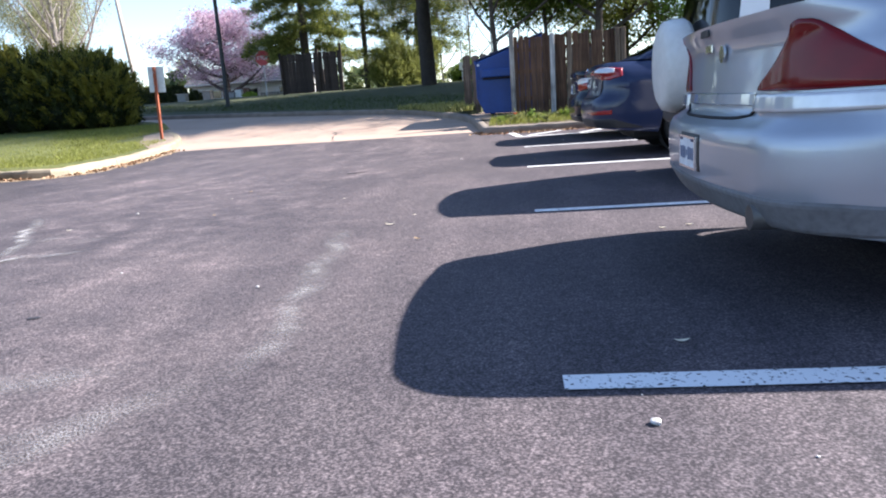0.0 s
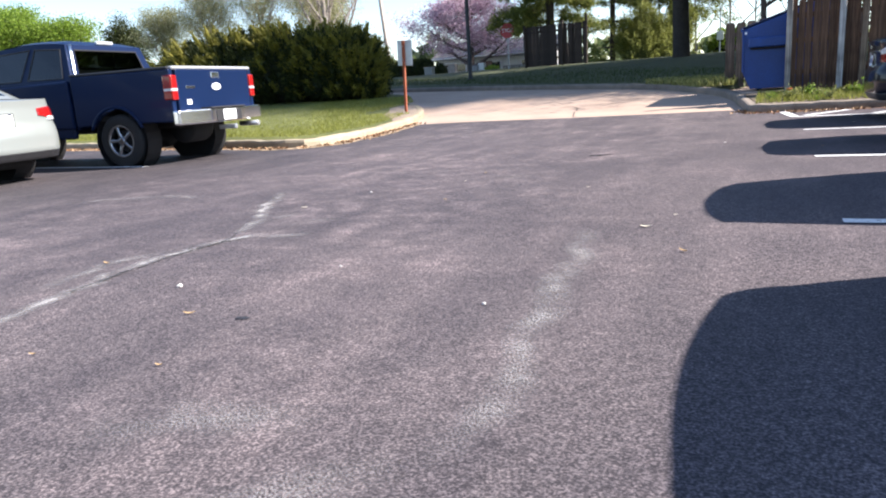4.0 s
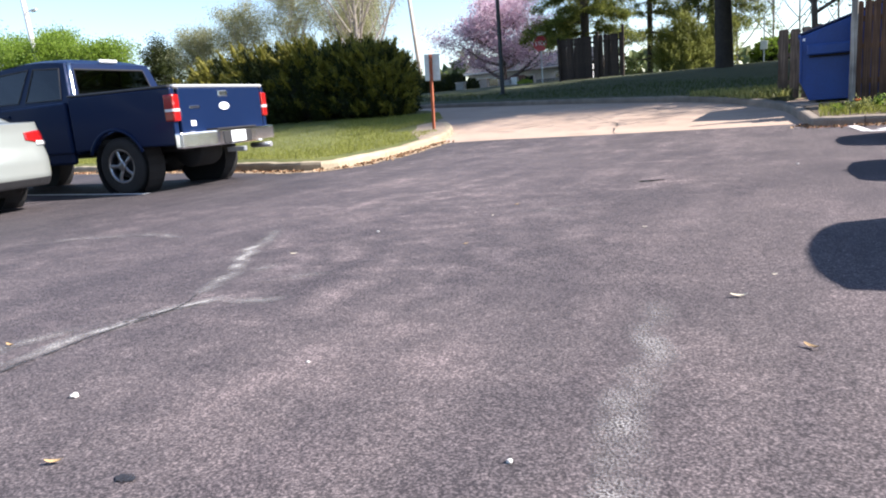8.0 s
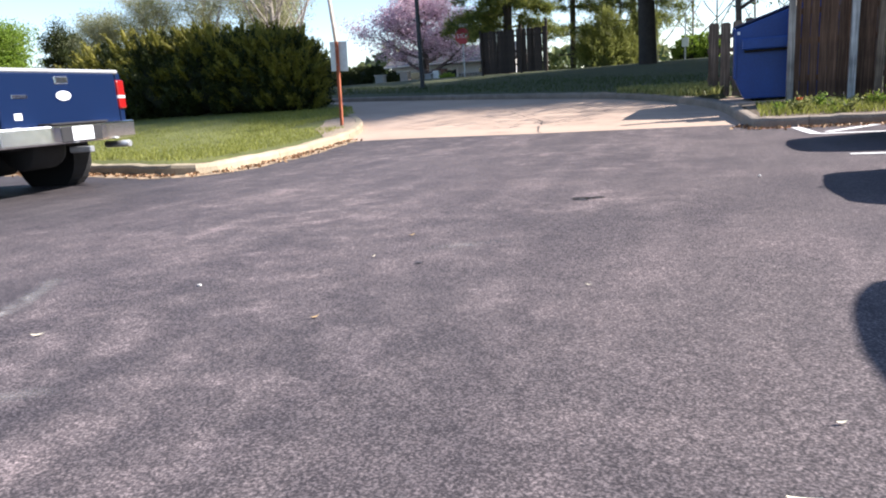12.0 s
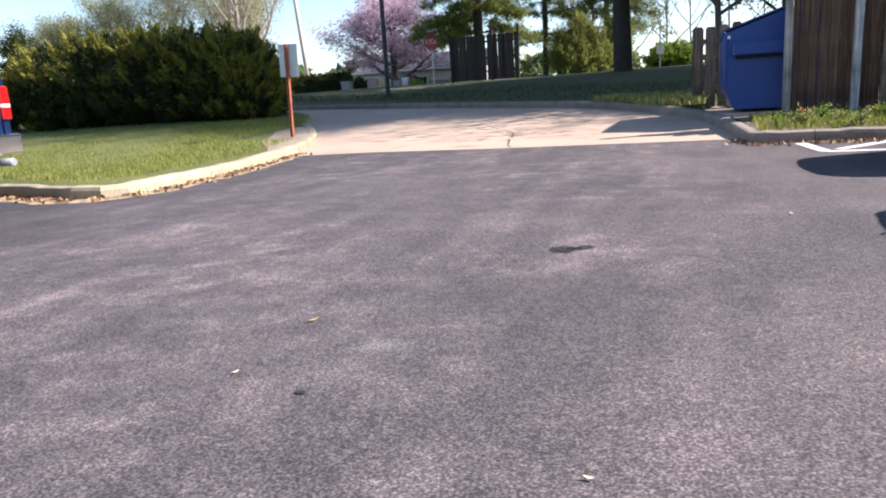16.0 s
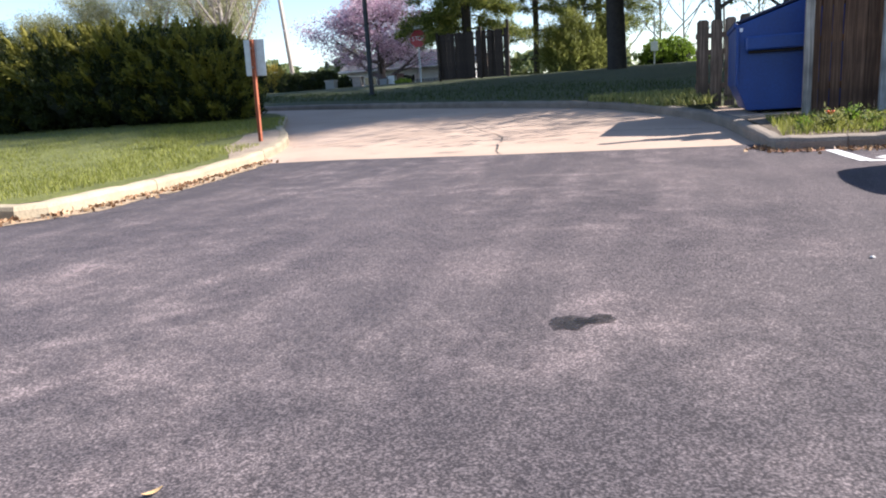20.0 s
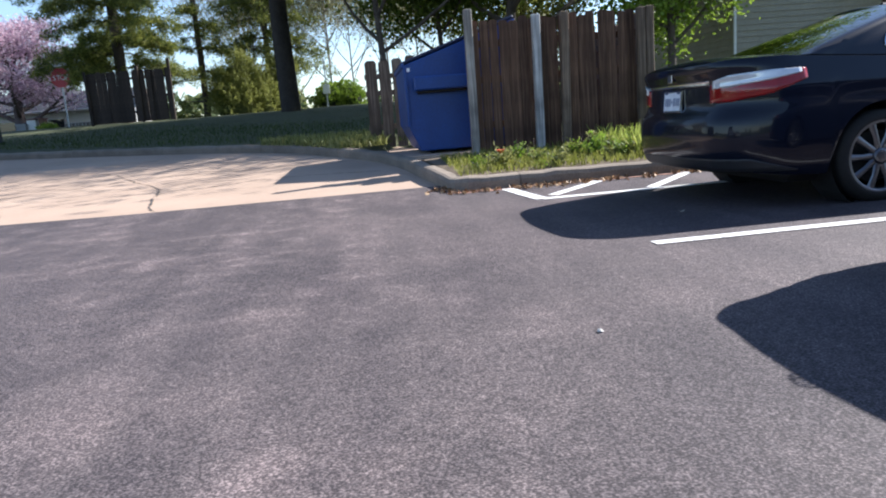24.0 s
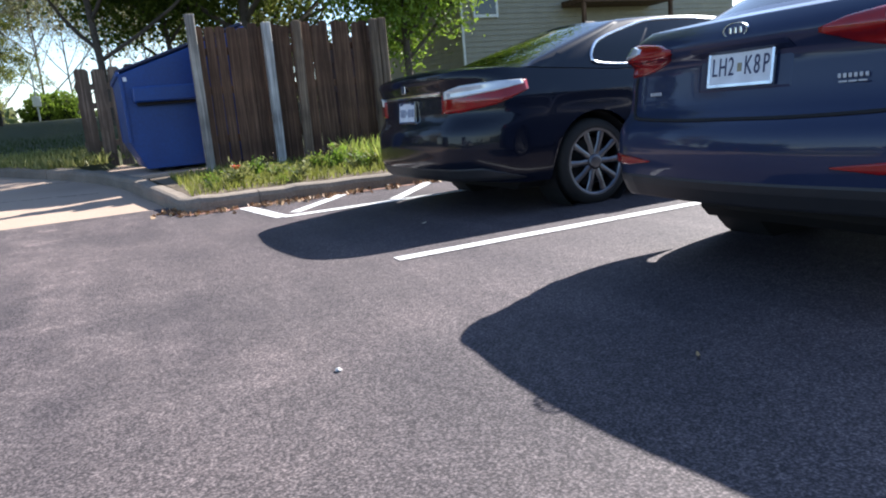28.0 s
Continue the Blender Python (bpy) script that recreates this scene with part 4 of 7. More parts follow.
BLACK_SEDAN = dict(L=5.2, W=1.98, rear=(0.12, 0.5, 0.45), front=(0.3, 0.55, 0.55), low=[(0, 0.31), (0.5, 0.26), (1.4, 0.22), (4.8, 0.2)], r=0.335, rim=0.262, arch=0.40,
              wheels=(1.20, 4.15), shoulder=[(0, 1.085), (0.12, 1.10), (0.45, 1.095), (0.9, 1.06), (1.5, 1.02), (3.5, 0.99), (4.5, 0.94), (5.2, 0.72)],
              rear_step=[(0.24, -0.15), (0.32, -0.06), (0.42, -0.01), (0.55, 0.0), (0.66, -0.01), (0.72, -0.04), (0.76, -0.075), (0.95, -0.08), (1.03, -0.05), (1.075, -0.03), (1.10, -0.07)],
              side_step=[(0.2, -0.07), (0.32, -0.02), (0.5, 0.0), (0.72, 0.0), (0.82, -0.01), (0.88, 0.0), (0.95, -0.03), (1.1, -0.09)],
              belt=(0.55, 4.0, 0.86), roof=(1.62, 3.05, 0.62, 1.45), zones=[("rear", "rear", 0.0, 0.84), ("back", "side", 0.29, 0.52), ("door", "side", 0.55, 0.86), ("front", "front", 0.2, 1.0)],
              trim=(0.17, 0.88), kink=True, alloy=plain("dark_alloy", (0.17, 0.175, 0.19), 0.35, 1.0), paint=BLACK_PAINT, glass=GLASS_DARK, spokes=10,
              lamps=[([(0.55, 0.80, 0.93), (0.80, 0.80, 0.985), (1.10, 0.84, 1.0), (1.36, 0.93, 1.0)], LAMP_RED, "tail_lamp"),
                     ([(0.60, 0.90, 0.955), (0.80, 0.905, 0.99), (1.10, 0.935, 1.003), (1.32, 0.97, 1.002)], LAMP_CLEAR, "lamp_strip")],
              bands=[([(-0.55, 0.935, 0.962), (0.55, 0.935, 0.962)], CHROME, "chrome_strip", 0.014), ([(-1.3, 0.29, 0.30), (-0.95, 0.295, 0.39), (0.95, 0.295, 0.39), (1.3, 0.29, 0.30)], BLACK_PLASTIC, "lower_bumper", 0.006)])
black_car, black_skin = sedan("sedan", pose(1.06, 13.22, 0), BLACK_SEDAN, "glossy black sedan with chrome window trim by the hatched area")
number_plate(black_car, Matrix.Translation((black_skin.along(0, 0.83)[0] - 0.012, 0, 0.83)) @ pose(0, 0, 0, 0, 5, 0))
part("badge", box((0.008, 0.075, 0.07), (black_skin.along(0, 1.02)[0] - 0.006, 0, 1.015), 0.003), CHROME, black_car)
for side in (1, -1):
    part("door_handle", box((0.19, 0.03, 0.03), (2.15, side * 0.985, 0.95), 0.008), CHROME, black_car)
    part("door_handle", box((0.19, 0.03, 0.03), (3.2, side * 0.985, 0.93), 0.008), CHROME, black_car)
part("roof_antenna", box((0.14, 0.04, 0.05), (1.95, 0, 1.475), 0.015), BLACK_PAINT, black_car)

SILVER_SEDAN = dict(L=5.45, W=1.98, rear=(0.13, 0.40, 0.38), front=(0.25, 0.5, 0.5), low=[(0, 0.33), (0.5, 0.29), (1.6, 0.24), (5, 0.2)], r=0.355, rim=0.23, arch=0.42,
              wheels=(1.30, 4.35), shoulder=[(0, 1.03), (0.10, 1.035), (0.2, 1.045), (0.4, 1.055), (0.6, 1.055), (1.2, 1.05), (3.5, 1.02), (4.6, 0.95), (5.45, 0.75)],
              rear_step=[(0.24, -0.12), (0.33, -0.05), (0.40, -0.01), (0.48, 0.0), (0.58, 0.0), (0.63, -0.01), (0.66, -0.035), (0.68, -0.088), (0.74, -0.094), (0.91, -0.112), (0.955, -0.112), (0.985, -0.085), (1.02, -0.062), (1.10, -0.09)],
              side_step=[(0.2, -0.07), (0.32, -0.02), (0.5, 0.0), (0.70, 0.0), (0.9, -0.03), (1.0, -0.08), (1.1, -0.16)],
              belt=(1.15, 4.3, 0.80), roof=(2.25, 3.4, 0.62, 1.50), zones=[("rear", "rear", 0.0, 0.84), ("quarter", "side", 0.12, 0.22), ("back", "side", 0.26, 0.52), ("door", "side", 0.55, 0.86), ("front", "front", 0.2, 1.0)],
              trim=(0.08, 0.88), crown=0.005, trim_material=BLACK_PLASTIC, paint=SILVER_PAINT, spokes=8,
              lamps=[([(0.50, 0.768, 0.775), (0.57, 0.766, 0.83), (0.65, 0.765, 0.905), (0.715, 0.765, 0.968), (0.78, 0.765, 0.986), (0.86, 0.765, 0.980), (0.96, 0.766, 0.935), (1.10, 0.768, 0.86), (1.25, 0.772, 0.79)], LAMP_DEEP, "tail_lamp"),
                     ([(0.50, 0.695, 0.757), (0.9, 0.70, 0.757), (1.26, 0.705, 0.757)], LAMP_CLEAR, "reversing_lamp")],
              bands=[([(-0.49, 0.715, 0.762), (0.49, 0.715, 0.762)], LAMP_CLEAR, "bright_strip", 0.010), ([(-1.75, 0.30, 0.36), (-1.3, 0.31, 0.40), (-1.0, 0.31, 0.42), (1.0, 0.31, 0.42), (1.3, 0.31, 0.40), (1.75, 0.30, 0.36)], surface("weathered_grey_plastic", (0.10, 0.10, 0.105), (0.20, 0.20, 0.205), 0.7, 40, 4), "lower_bumper", 0.006),
                     ([(-0.165, 0.445, 0.605), (0.165, 0.445, 0.605)], BLACK_PLASTIC, "plate_recess", 0.004)])
silver_car, silver_skin = sedan("sedan", pose(0.875, 3.67, 0), SILVER_SEDAN, "dusty silver sedan with deep red tail lamps and a dented bumper")
number_plate(silver_car, Matrix.Translation((silver_skin.along(0, 0.52)[0] - 0.004, 0, 0.522)) @ Matrix.Diagonal((1, 0.86, 0.82, 1)))
part("badge", lathe([(0.035, -0.005), (0.032, 0.005)], "x", 18), CHROME, silver_car).location = (silver_skin.along(0, 0.93)[0] - 0.008, -0.12, 0.915)
part("badge", box((0.008, 0.10, 0.035), (silver_skin.along(0, 0.94)[0] - 0.008, 0.08, 0.945), 0.003), CHROME, silver_car)
part("badge_bar", box((0.008, 0.12, 0.03), (silver_skin.along(0, 1.0)[0] - 0.006, 0.02, 1.005), 0.003), BLACK_PLASTIC, silver_car)
lid = [silver_skin.along(s, z, 0.002) for s, z in smooth_line([(-0.52, 0.72), (-0.48, 0.69), (-0.40, 0.672), (0.0, 0.668), (0.40, 0.672), (0.48, 0.69), (0.52, 0.72)], 0.03)]
link("lid_seam", *tube_data(lid, [0.007] * len(lid), 5), DARK, silver_car)
part("exhaust_tip", lathe([(0.040, 0.0), (0.046, 0.0), (0.046, 0.24), (0.040, 0.24), (0.038, 0.02)], "x", 22, (0.06, -0.63, 0.338)), plain("sooty_steel", (0.12, 0.115, 0.11), 0.5, 0.7), silver_car, "dull steel exhaust tip", smooth=True)
part("exhaust_mouth", lathe([(0.039, 0.03), (0.02, 0.05)], "x", 20, (0.06, -0.63, 0.338)), DARK, silver_car)

OFF_ROADER = dict(L=4.3, W=1.85, rear=(0.05, 0.14, 0.14), front=(0.15, 0.4, 0.4), low=[(0, 0.42), (0.5, 0.38), (4, 0.34)], r=0.365, rim=0.22, arch=0.44,
            wheels=(0.80, 3.4), shoulder=[(0, 1.13), (0.5, 1.14), (2.9, 1.12), (3.2, 1.08), (4.3, 0.98)],
            rear_step=[(0.4, -0.02), (0.5, 0.05), (0.6, 0.05), (0.64, -0.03), (1.14, -0.04)], side_step=[(0.3, -0.05), (0.5, 0.0), (0.9, 0.0), (1.14, -0.04)],
            belt=(0.02, 3.05, 0.86), roof=(0.16, 2.5, 0.74, 1.82), zones=[("rear", "rear", 0.0, 0.95), ("quarter", "side", 0.06, 0.34), ("back", "side", 0.38, 0.62), ("door", "side", 0.65, 0.92), ("front", "front", 0.2, 1.0)],
            paint=WHITE_PAINT, glass=GLASS_DARK, spokes=6,
            lamps=[([(0.72, 0.80, 1.10), (0.90, 0.80, 1.10)], LAMP_RED, "tail_lamp")], bands=[([(-0.85, 0.46, 0.60), (0.85, 0.46, 0.60)], BLACK_PLASTIC, "rear_bumper", 0.03)])
roader, roader_skin = sedan("suv", pose(1.60, 6.88, 0), OFF_ROADER, "small white off-roader with a covered spare wheel at its back")
part("spare_wheel_cover", lathe([(0.05, -0.24), (0.30, -0.235), (0.365, -0.20), (0.385, -0.13), (0.385, -0.04), (0.36, 0.0), (0.1, 0.0)], "x", 44, (0.0, 0.0, 0.955)), CREAM_VINYL, roader, "cream vinyl spare wheel cover, creased", smooth=True)
part("spare_bracket", box((0.10, 0.3, 0.3), (0.04, 0, 0.955), 0.02), BLACK_PLASTIC, roader)

WHITE_CAR = dict(SILVER_SEDAN, L=4.95, W=1.92, paint=paint("pearl_paint", (0.24, 0.26, 0.245), 0.35, metal=0.3, dust=0.1), belt=(0.6, 3.8, 0.84), roof=(1.6, 2.9, 0.6, 1.56), wheels=(1.12, 3.95), arch=0.40, r=0.34, trim=(0.08, 0.88),
                 shoulder=[(0, 1.03), (0.12, 1.05), (0.6, 1.06), (1.2, 1.04), (3.3, 1.0), (4.3, 0.92), (4.95, 0.7)],
                 rear_step=[(0.24, -0.12), (0.33, -0.05), (0.42, 0.0), (0.6, 0.0), (0.68, -0.02), (0.76, -0.05), (0.95, -0.07), (1.05, -0.06)],
                 lamps=[([(0.55, 0.84, 0.93), (0.75, 0.80, 0.95), (0.95, 0.80, 0.95), (1.15, 0.83, 0.93)], LAMP_RED, "tail_lamp"), ([(0.70, 0.78, 0.83), (0.98, 0.775, 0.83)], LAMP_CLEAR, "reversing_lamp")],
                 bands=[([(-1.0, 0.30, 0.40), (1.0, 0.30, 0.40)], BLACK_PLASTIC, "lower_bumper", 0.006)])
white_car, white_skin = sedan("sedan", pose(-8.50, 6.84, 0.0, 0, 0, 183), WHITE_CAR, "white sedan parked beside the blue pickup")
number_plate(white_car, Matrix.Translation((white_skin.along(0, 0.80)[0] - 0.012, 0, 0.80)))

# ---------------------------------------------------------------- the blue pickup
def pickup(m):
    p = thing("pickup_truck", m, "dark blue pickup truck with chrome bumper backed towards the drive", "pickup truck")
    W, bed, L = 2.0, 1.82, 5.85
    half = W / 2
    xr, xf, r, arch = 1.08, 4.62, 0.39, 0.48

    def side_outline(x0, x1, z0, z1, wheel_x):
        pts = [(x0, z0)]
        for k in range(13):
            a = math.pi - math.pi * k / 12
            x, z = wheel_x + arch * math.cos(a), r + arch * math.sin(a)
            if z >= z0:
                pts.append((x, z))
        return pts + [(x1, z0), (x1, z1), (x0, z1)]

    for side in (1, -1):
        a, b = (half - 0.09, half) if side > 0 else (-half, -half + 0.09)
        part("bed_side", prism(side_outline(0.03, bed, 0.62, 1.36, xr), "y", a, b, 0.02), NAVY_PAINT, p)
        part("bed_rail", box((bed - 0.05, 0.12, 0.035), (bed / 2 + 0.03, side * (half - 0.055), 1.375), 0.012), BLACK_PLASTIC, p)
        part("sill", box((2.1, 0.10, 0.22), (bed + 1.15, side * (half - 0.08), 0.56), 0.03), NAVY_PAINT, p)
        part("wheel_well", lathe([(arch - 0.01, side * (half - 0.06)), (arch - 0.01, side * (half - 0.36)), (0.05, side * (half - 0.36))], "y", 28, (xr, 0, r), False), DARK, p)
        part("front_wing", prism(side_outline(bed + 2.2, L - 0.12, 0.58, 1.22, xf), "y", a, b, 0.03), NAVY_PAINT, p)
        part("wheel_well", lathe([(arch - 0.01, side * (half - 0.06)), (arch - 0.01, side * (half - 0.36)), (0.05, side * (half - 0.36))], "y", 28, (xf, 0, r), False), DARK, p)
        part("door", prism([(bed + 0.06, 0.60), (bed + 2.18, 0.60), (bed + 2.18, 1.27), (bed + 0.06, 1.31)], "y", a, b, 0.03), NAVY_PAINT, p)
        part("door_handle", box((0.2, 0.035, 0.045), (bed + 1.25, side * (half + 0.005), 1.18), 0.01), NAVY_PAINT, p)
        t = part("tail_lamp", box((0.16, 0.135, 0.35), (0.075, side * (half - 0.055), 1.10), 0.025, segments=2), LAMP_RED, p)
        part("reversing_lamp", box((0.165, 0.138, 0.07), (0.074, side * (half - 0.055), 1.07), 0.02), LAMP_CLEAR, t)
        for wx in (xr, xf):
            lip = [(wx + (arch + 0.012) * math.cos(a), side * (half - 0.004), r + (arch + 0.012) * math.sin(a)) for a in (math.pi * (0.12 + 0.76 * k / 20) for k in range(21))]
            link("arch_lip", *tube_data(lip, [0.026] * 21, 6), NAVY_PAINT, p, smooth=True)
            wheel(p, wx, side * (half - 0.15), r, 0.23, 0.22, 5, ALLOY, side)
    part("tailgate", box((0.07, W - 0.24, 0.62), (0.045, 0, 1.05), 0.025, segments=2), NAVY_PAINT, p)
    part("tailgate_cap", box((0.09, W - 0.10, 0.05), (0.05, 0, 1.372), 0.018), plain("bed_cap", (0.30, 0.31, 0.32), 0.5), p, "grey moulding along the tailgate's top")
    part("tailgate_handle", box((0.02, 0.20, 0.085), (0.006, 0.0, 1.27), 0.012), CHROME, p)
    badge = lathe([(0.11, -0.006), (0.105, 0.006), (0.02, 0.008)], "x", 28, (0, 0, 0))
    bmesh.ops.transform(badge, matrix=Matrix.Diagonal((1, 1, 0.48, 1)), verts=badge.verts[:])
    part("badge", badge, PLATE_WHITE, p, "bright oval badge").location = (0.004, 0.0, 1.10)
    part("badge_bar", box((0.012, 0.20, 0.04), (0.006, 0.60, 1.10), 0.004), CHROME, p)
    part("badge_bar", box((0.012, 0.10, 0.07), (0.006, 0.66, 0.89), 0.004), PLATE_WHITE, p)
    part("bed_floor", box((bed, W - 0.2, 0.08), (bed / 2 + 0.02, 0, 0.72), 0.01), DARK, p)
    part("bed_front", box((0.06, W - 0.1, 0.66), (bed - 0.03, 0, 1.03), 0.01), NAVY_PAINT, p)
    # bumper in three faces, with a black step in the middle
    part("rear_bumper", prism([(-0.17, -0.42), (-0.17, 0.42), (-0.07, 1.02), (0.04, 1.02), (0.04, -1.02), (-0.07, -1.02)], "z", 0.57, 0.78, 0.025), CHROME, p, "chrome rear bumper", smooth=False)
    part("bumper_step", box((0.19, 0.86, 0.025), (-0.09, 0, 0.79), 0.008), BLACK_PLASTIC, p)
    part("number_plate_panel", box((0.02, 0.62, 0.17), (-0.172, 0, 0.67), 0.008), BLACK_PLASTIC, p)
    part("number_plate", box((0.008, 0.32, 0.155), (-0.187, 0, 0.675), 0.004), PLATE_WHITE, p, "blank white number plate")
    part("tow_hitch", box((0.30, 0.07, 0.07), (-0.13, 0.0, 0.49), 0.01), STEEL, p)
    part("exhaust_tip", lathe([(0.035, 0), (0.04, 0), (0.04, 0.35), (0.03, 0.35)], "x", 18, (-0.2, -0.72, 0.50)), STEEL, p, smooth=True)
    part("rear_axle", lathe([(0.06, -0.8), (0.06, -0.14), (0.17, -0.1), (0.17, 0.1), (0.06, 0.14), (0.06, 0.8)], "y", 16, (xr, 0, r)), DARK, p, smooth=True)
    part("fuel_tank", lathe([(0.22, -0.25), (0.24, -0.2), (0.24, 0.2), (0.22, 0.25)], "y", 20, (0.55, 0, 0.52)), DARK, p, smooth=True)
    part("frame_rails", box((L - 0.8, 0.95, 0.16), (L / 2, 0, 0.60), 0.03), DARK, p)
    # cab
    z0, z1 = 1.27, 1.90
    lo = [(bed + 0.04, half - 0.07), (bed + 2.55, half - 0.10)]
    hi = [(bed + 0.20, half - 0.22), (bed + 1.75, half - 0.24)]
    def at(a, b, w):
        """a: from rear to front, b: from right to left, w: from belt to roof."""
        xl, xh = lo[0][0] + (lo[1][0] - lo[0][0]) * a, hi[0][0] + (hi[1][0] - hi[0][0]) * a
        yl, yh = lo[0][1] + (lo[1][1] - lo[0][1]) * a, hi[0][1] + (hi[1][1] - hi[0][1]) * a
        y = yl + (yh - yl) * w
        zr = z1 - 0.10 * (2 * a - 0.9) ** 2 * 0.6
        return xl + (xh - xl) * w, y * (2 * b - 1), z0 + (zr - z0) * w
    def wall(path, zones, name_glass):
        body_v, body_f = [], []
        for (a0, b0, a1, b1, glass) in path:
            for w0, w1 in ((0, 0.14), (0.14, 0.86), (0.86, 1.0)):
                cell = [at(a0, b0, w0), at(a1, b1, w0), at(a1, b1, w1), at(a0, b0, w1)]
                if glass and w0 == 0.14:
                    link(name_glass, cell, [(0, 1, 2, 3)], GLASS if name_glass == "rear_window" else GLASS_DARK, p)
                else:
                    body_f.append(tuple(range(len(body_v), len(body_v) + 4)))
                    body_v.extend(cell)
        return body_v, body_f
    bv, bf = [], []
    for path, gname in (([(0, 0, 0, 0.10, False), (0, 0.10, 0, 0.90, True), (0, 0.90, 0, 1, False)], "rear_window"),
                        ([(0, 1, 0.06, 1, False), (0.06, 1, 0.36, 1, True), (0.36, 1, 0.42, 1, False), (0.42, 1, 0.85, 1, True), (0.85, 1, 1, 1, False)], "side_window"),
                        ([(1, 1, 1, 0.92, False), (1, 0.92, 1, 0.08, True), (1, 0.08, 1, 0, False)], "windscreen"),
                        ([(1, 0, 0.85, 0, False), (0.85, 0, 0.42, 0, True), (0.42, 0, 0.36, 0, False), (0.36, 0, 0.06, 0, True), (0.06, 0, 0, 0, False)], "side_window")):
        v, f = wall(path, None, gname)
        bf += [tuple(i + len(bv) for i in q) for q in f]
        bv += v
    n = 8
    for i in range(n):
        for j in range(n):
            cell = []
            for a, b in ((i / n, j / n), ((i + 1) / n, j / n), ((i + 1) / n, (j + 1) / n), (i / n, (j + 1) / n)):
                q = at(a, b, 1.0)
                cell.append((q[0], q[1], q[2] + 0.06 * (1 - (2 * b - 1) ** 4) * (1 - (2 * a - 1) ** 6)))
            bf.append(tuple(range(len(bv), len(bv) + 4)))
            bv += cell
    part("cab", welded(bv, bf), NAVY_PAINT, p)
    for ends in (((0, 0.10), (0, 0.90)), ((0.06, 1), (0.36, 1)), ((0.42, 1), (0.85, 1)), ((0.06, 0), (0.36, 0)), ((0.42, 0), (0.85, 0))):
        (a0, b0), (a1, b1) = ends
        seal = [at(a0, b0, 0.14), at(a1, b1, 0.14), at(a1, b1, 0.86), at(a0, b0, 0.86), at(a0, b0, 0.14)]
        link("window_seal", *tube_data(seal, [0.014] * 5, 6), BLACK_PLASTIC, p)
    # added chrome strip that stands for a sun glint on the pillar
    gleam = [at(0, 0.955, w) for w in (0.0, 0.25, 0.5, 0.75, 1.0)]
    link("cab_glint", *tube_data([(x - 0.012, y, z) for x, y, z in gleam], [0.03] * 5, 8), CHROME, p, "bright rounded corner strip of the cab", smooth=True)
    part("cab_back", box((0.05, W - 0.16, 0.72), (bed + 0.06, 0, 0.94), 0.01), NAVY_PAINT, p)
    part("stop_lamp", box((0.05, 0.34, 0.05), (bed + 0.19, 0, 1.895), 0.012), LAMP_CLEAR, p)
    part("bench_seat", box((0.18, 1.5, 0.7), (bed + 0.6, 0, 1.2), 0.06, segments=2), DARK, p)
    for y in (-0.42, 0.42):
        part("headrest", box((0.10, 0.28, 0.2), (bed + 0.62, y, 1.66), 0.04, segments=2), DARK, p)
    part("bonnet", box((1.35, W - 0.14, 0.12), (L - 0.85, 0, 1.22), 0.05, segments=2), NAVY_PAINT, p)
    part("grille", box((0.10, W - 0.10, 0.45), (L - 0.12, 0, 0.98), 0.03), CHROME, p)
    part("front_bumper", box((0.18, W, 0.24), (L - 0.03, 0, 0.62), 0.05, segments=2), CHROME, p)
    for side in (1, -1):
        part("wing_mirror", box((0.10, 0.22, 0.24), (bed + 2.05, side * (half + 0.13), 1.36), 0.03, segments=2), BLACK_PLASTIC, p)
    return p


pickup(pose(-7.86, 9.84, 0.0, 0, 0, 180 + 5.6))

# ---------------------------------------------------------------- bin enclosure
def board(parent, x, y, wide, z0, z1, turn, material, seed, thick=0.022, round_top=True):
    """An upright fence board with a dog-eared top; turn: degrees round z."""
    rng = random.Random(seed)
    e = wide * 0.2
    a, b = -wide / 2, wide / 2
    top = z1 + rng.uniform(-0.035, 0.03)
    outline = [(a, z0), (b, z0), (b, top - e), (b - e, top), (a + e, top), (a, top - e)] if round_top else [(a, z0), (b, z0), (b, top), (a, top)]
    bm = prism(outline, "y", -thick / 2, thick / 2)
    ob = part("board", bm, material, parent)
    ob.matrix_local = pose(x, y, 0, rng.uniform(-0.5, 0.5), rng.uniform(-0.6, 0.6), turn + rng.uniform(-1.2, 1.2))
    return ob


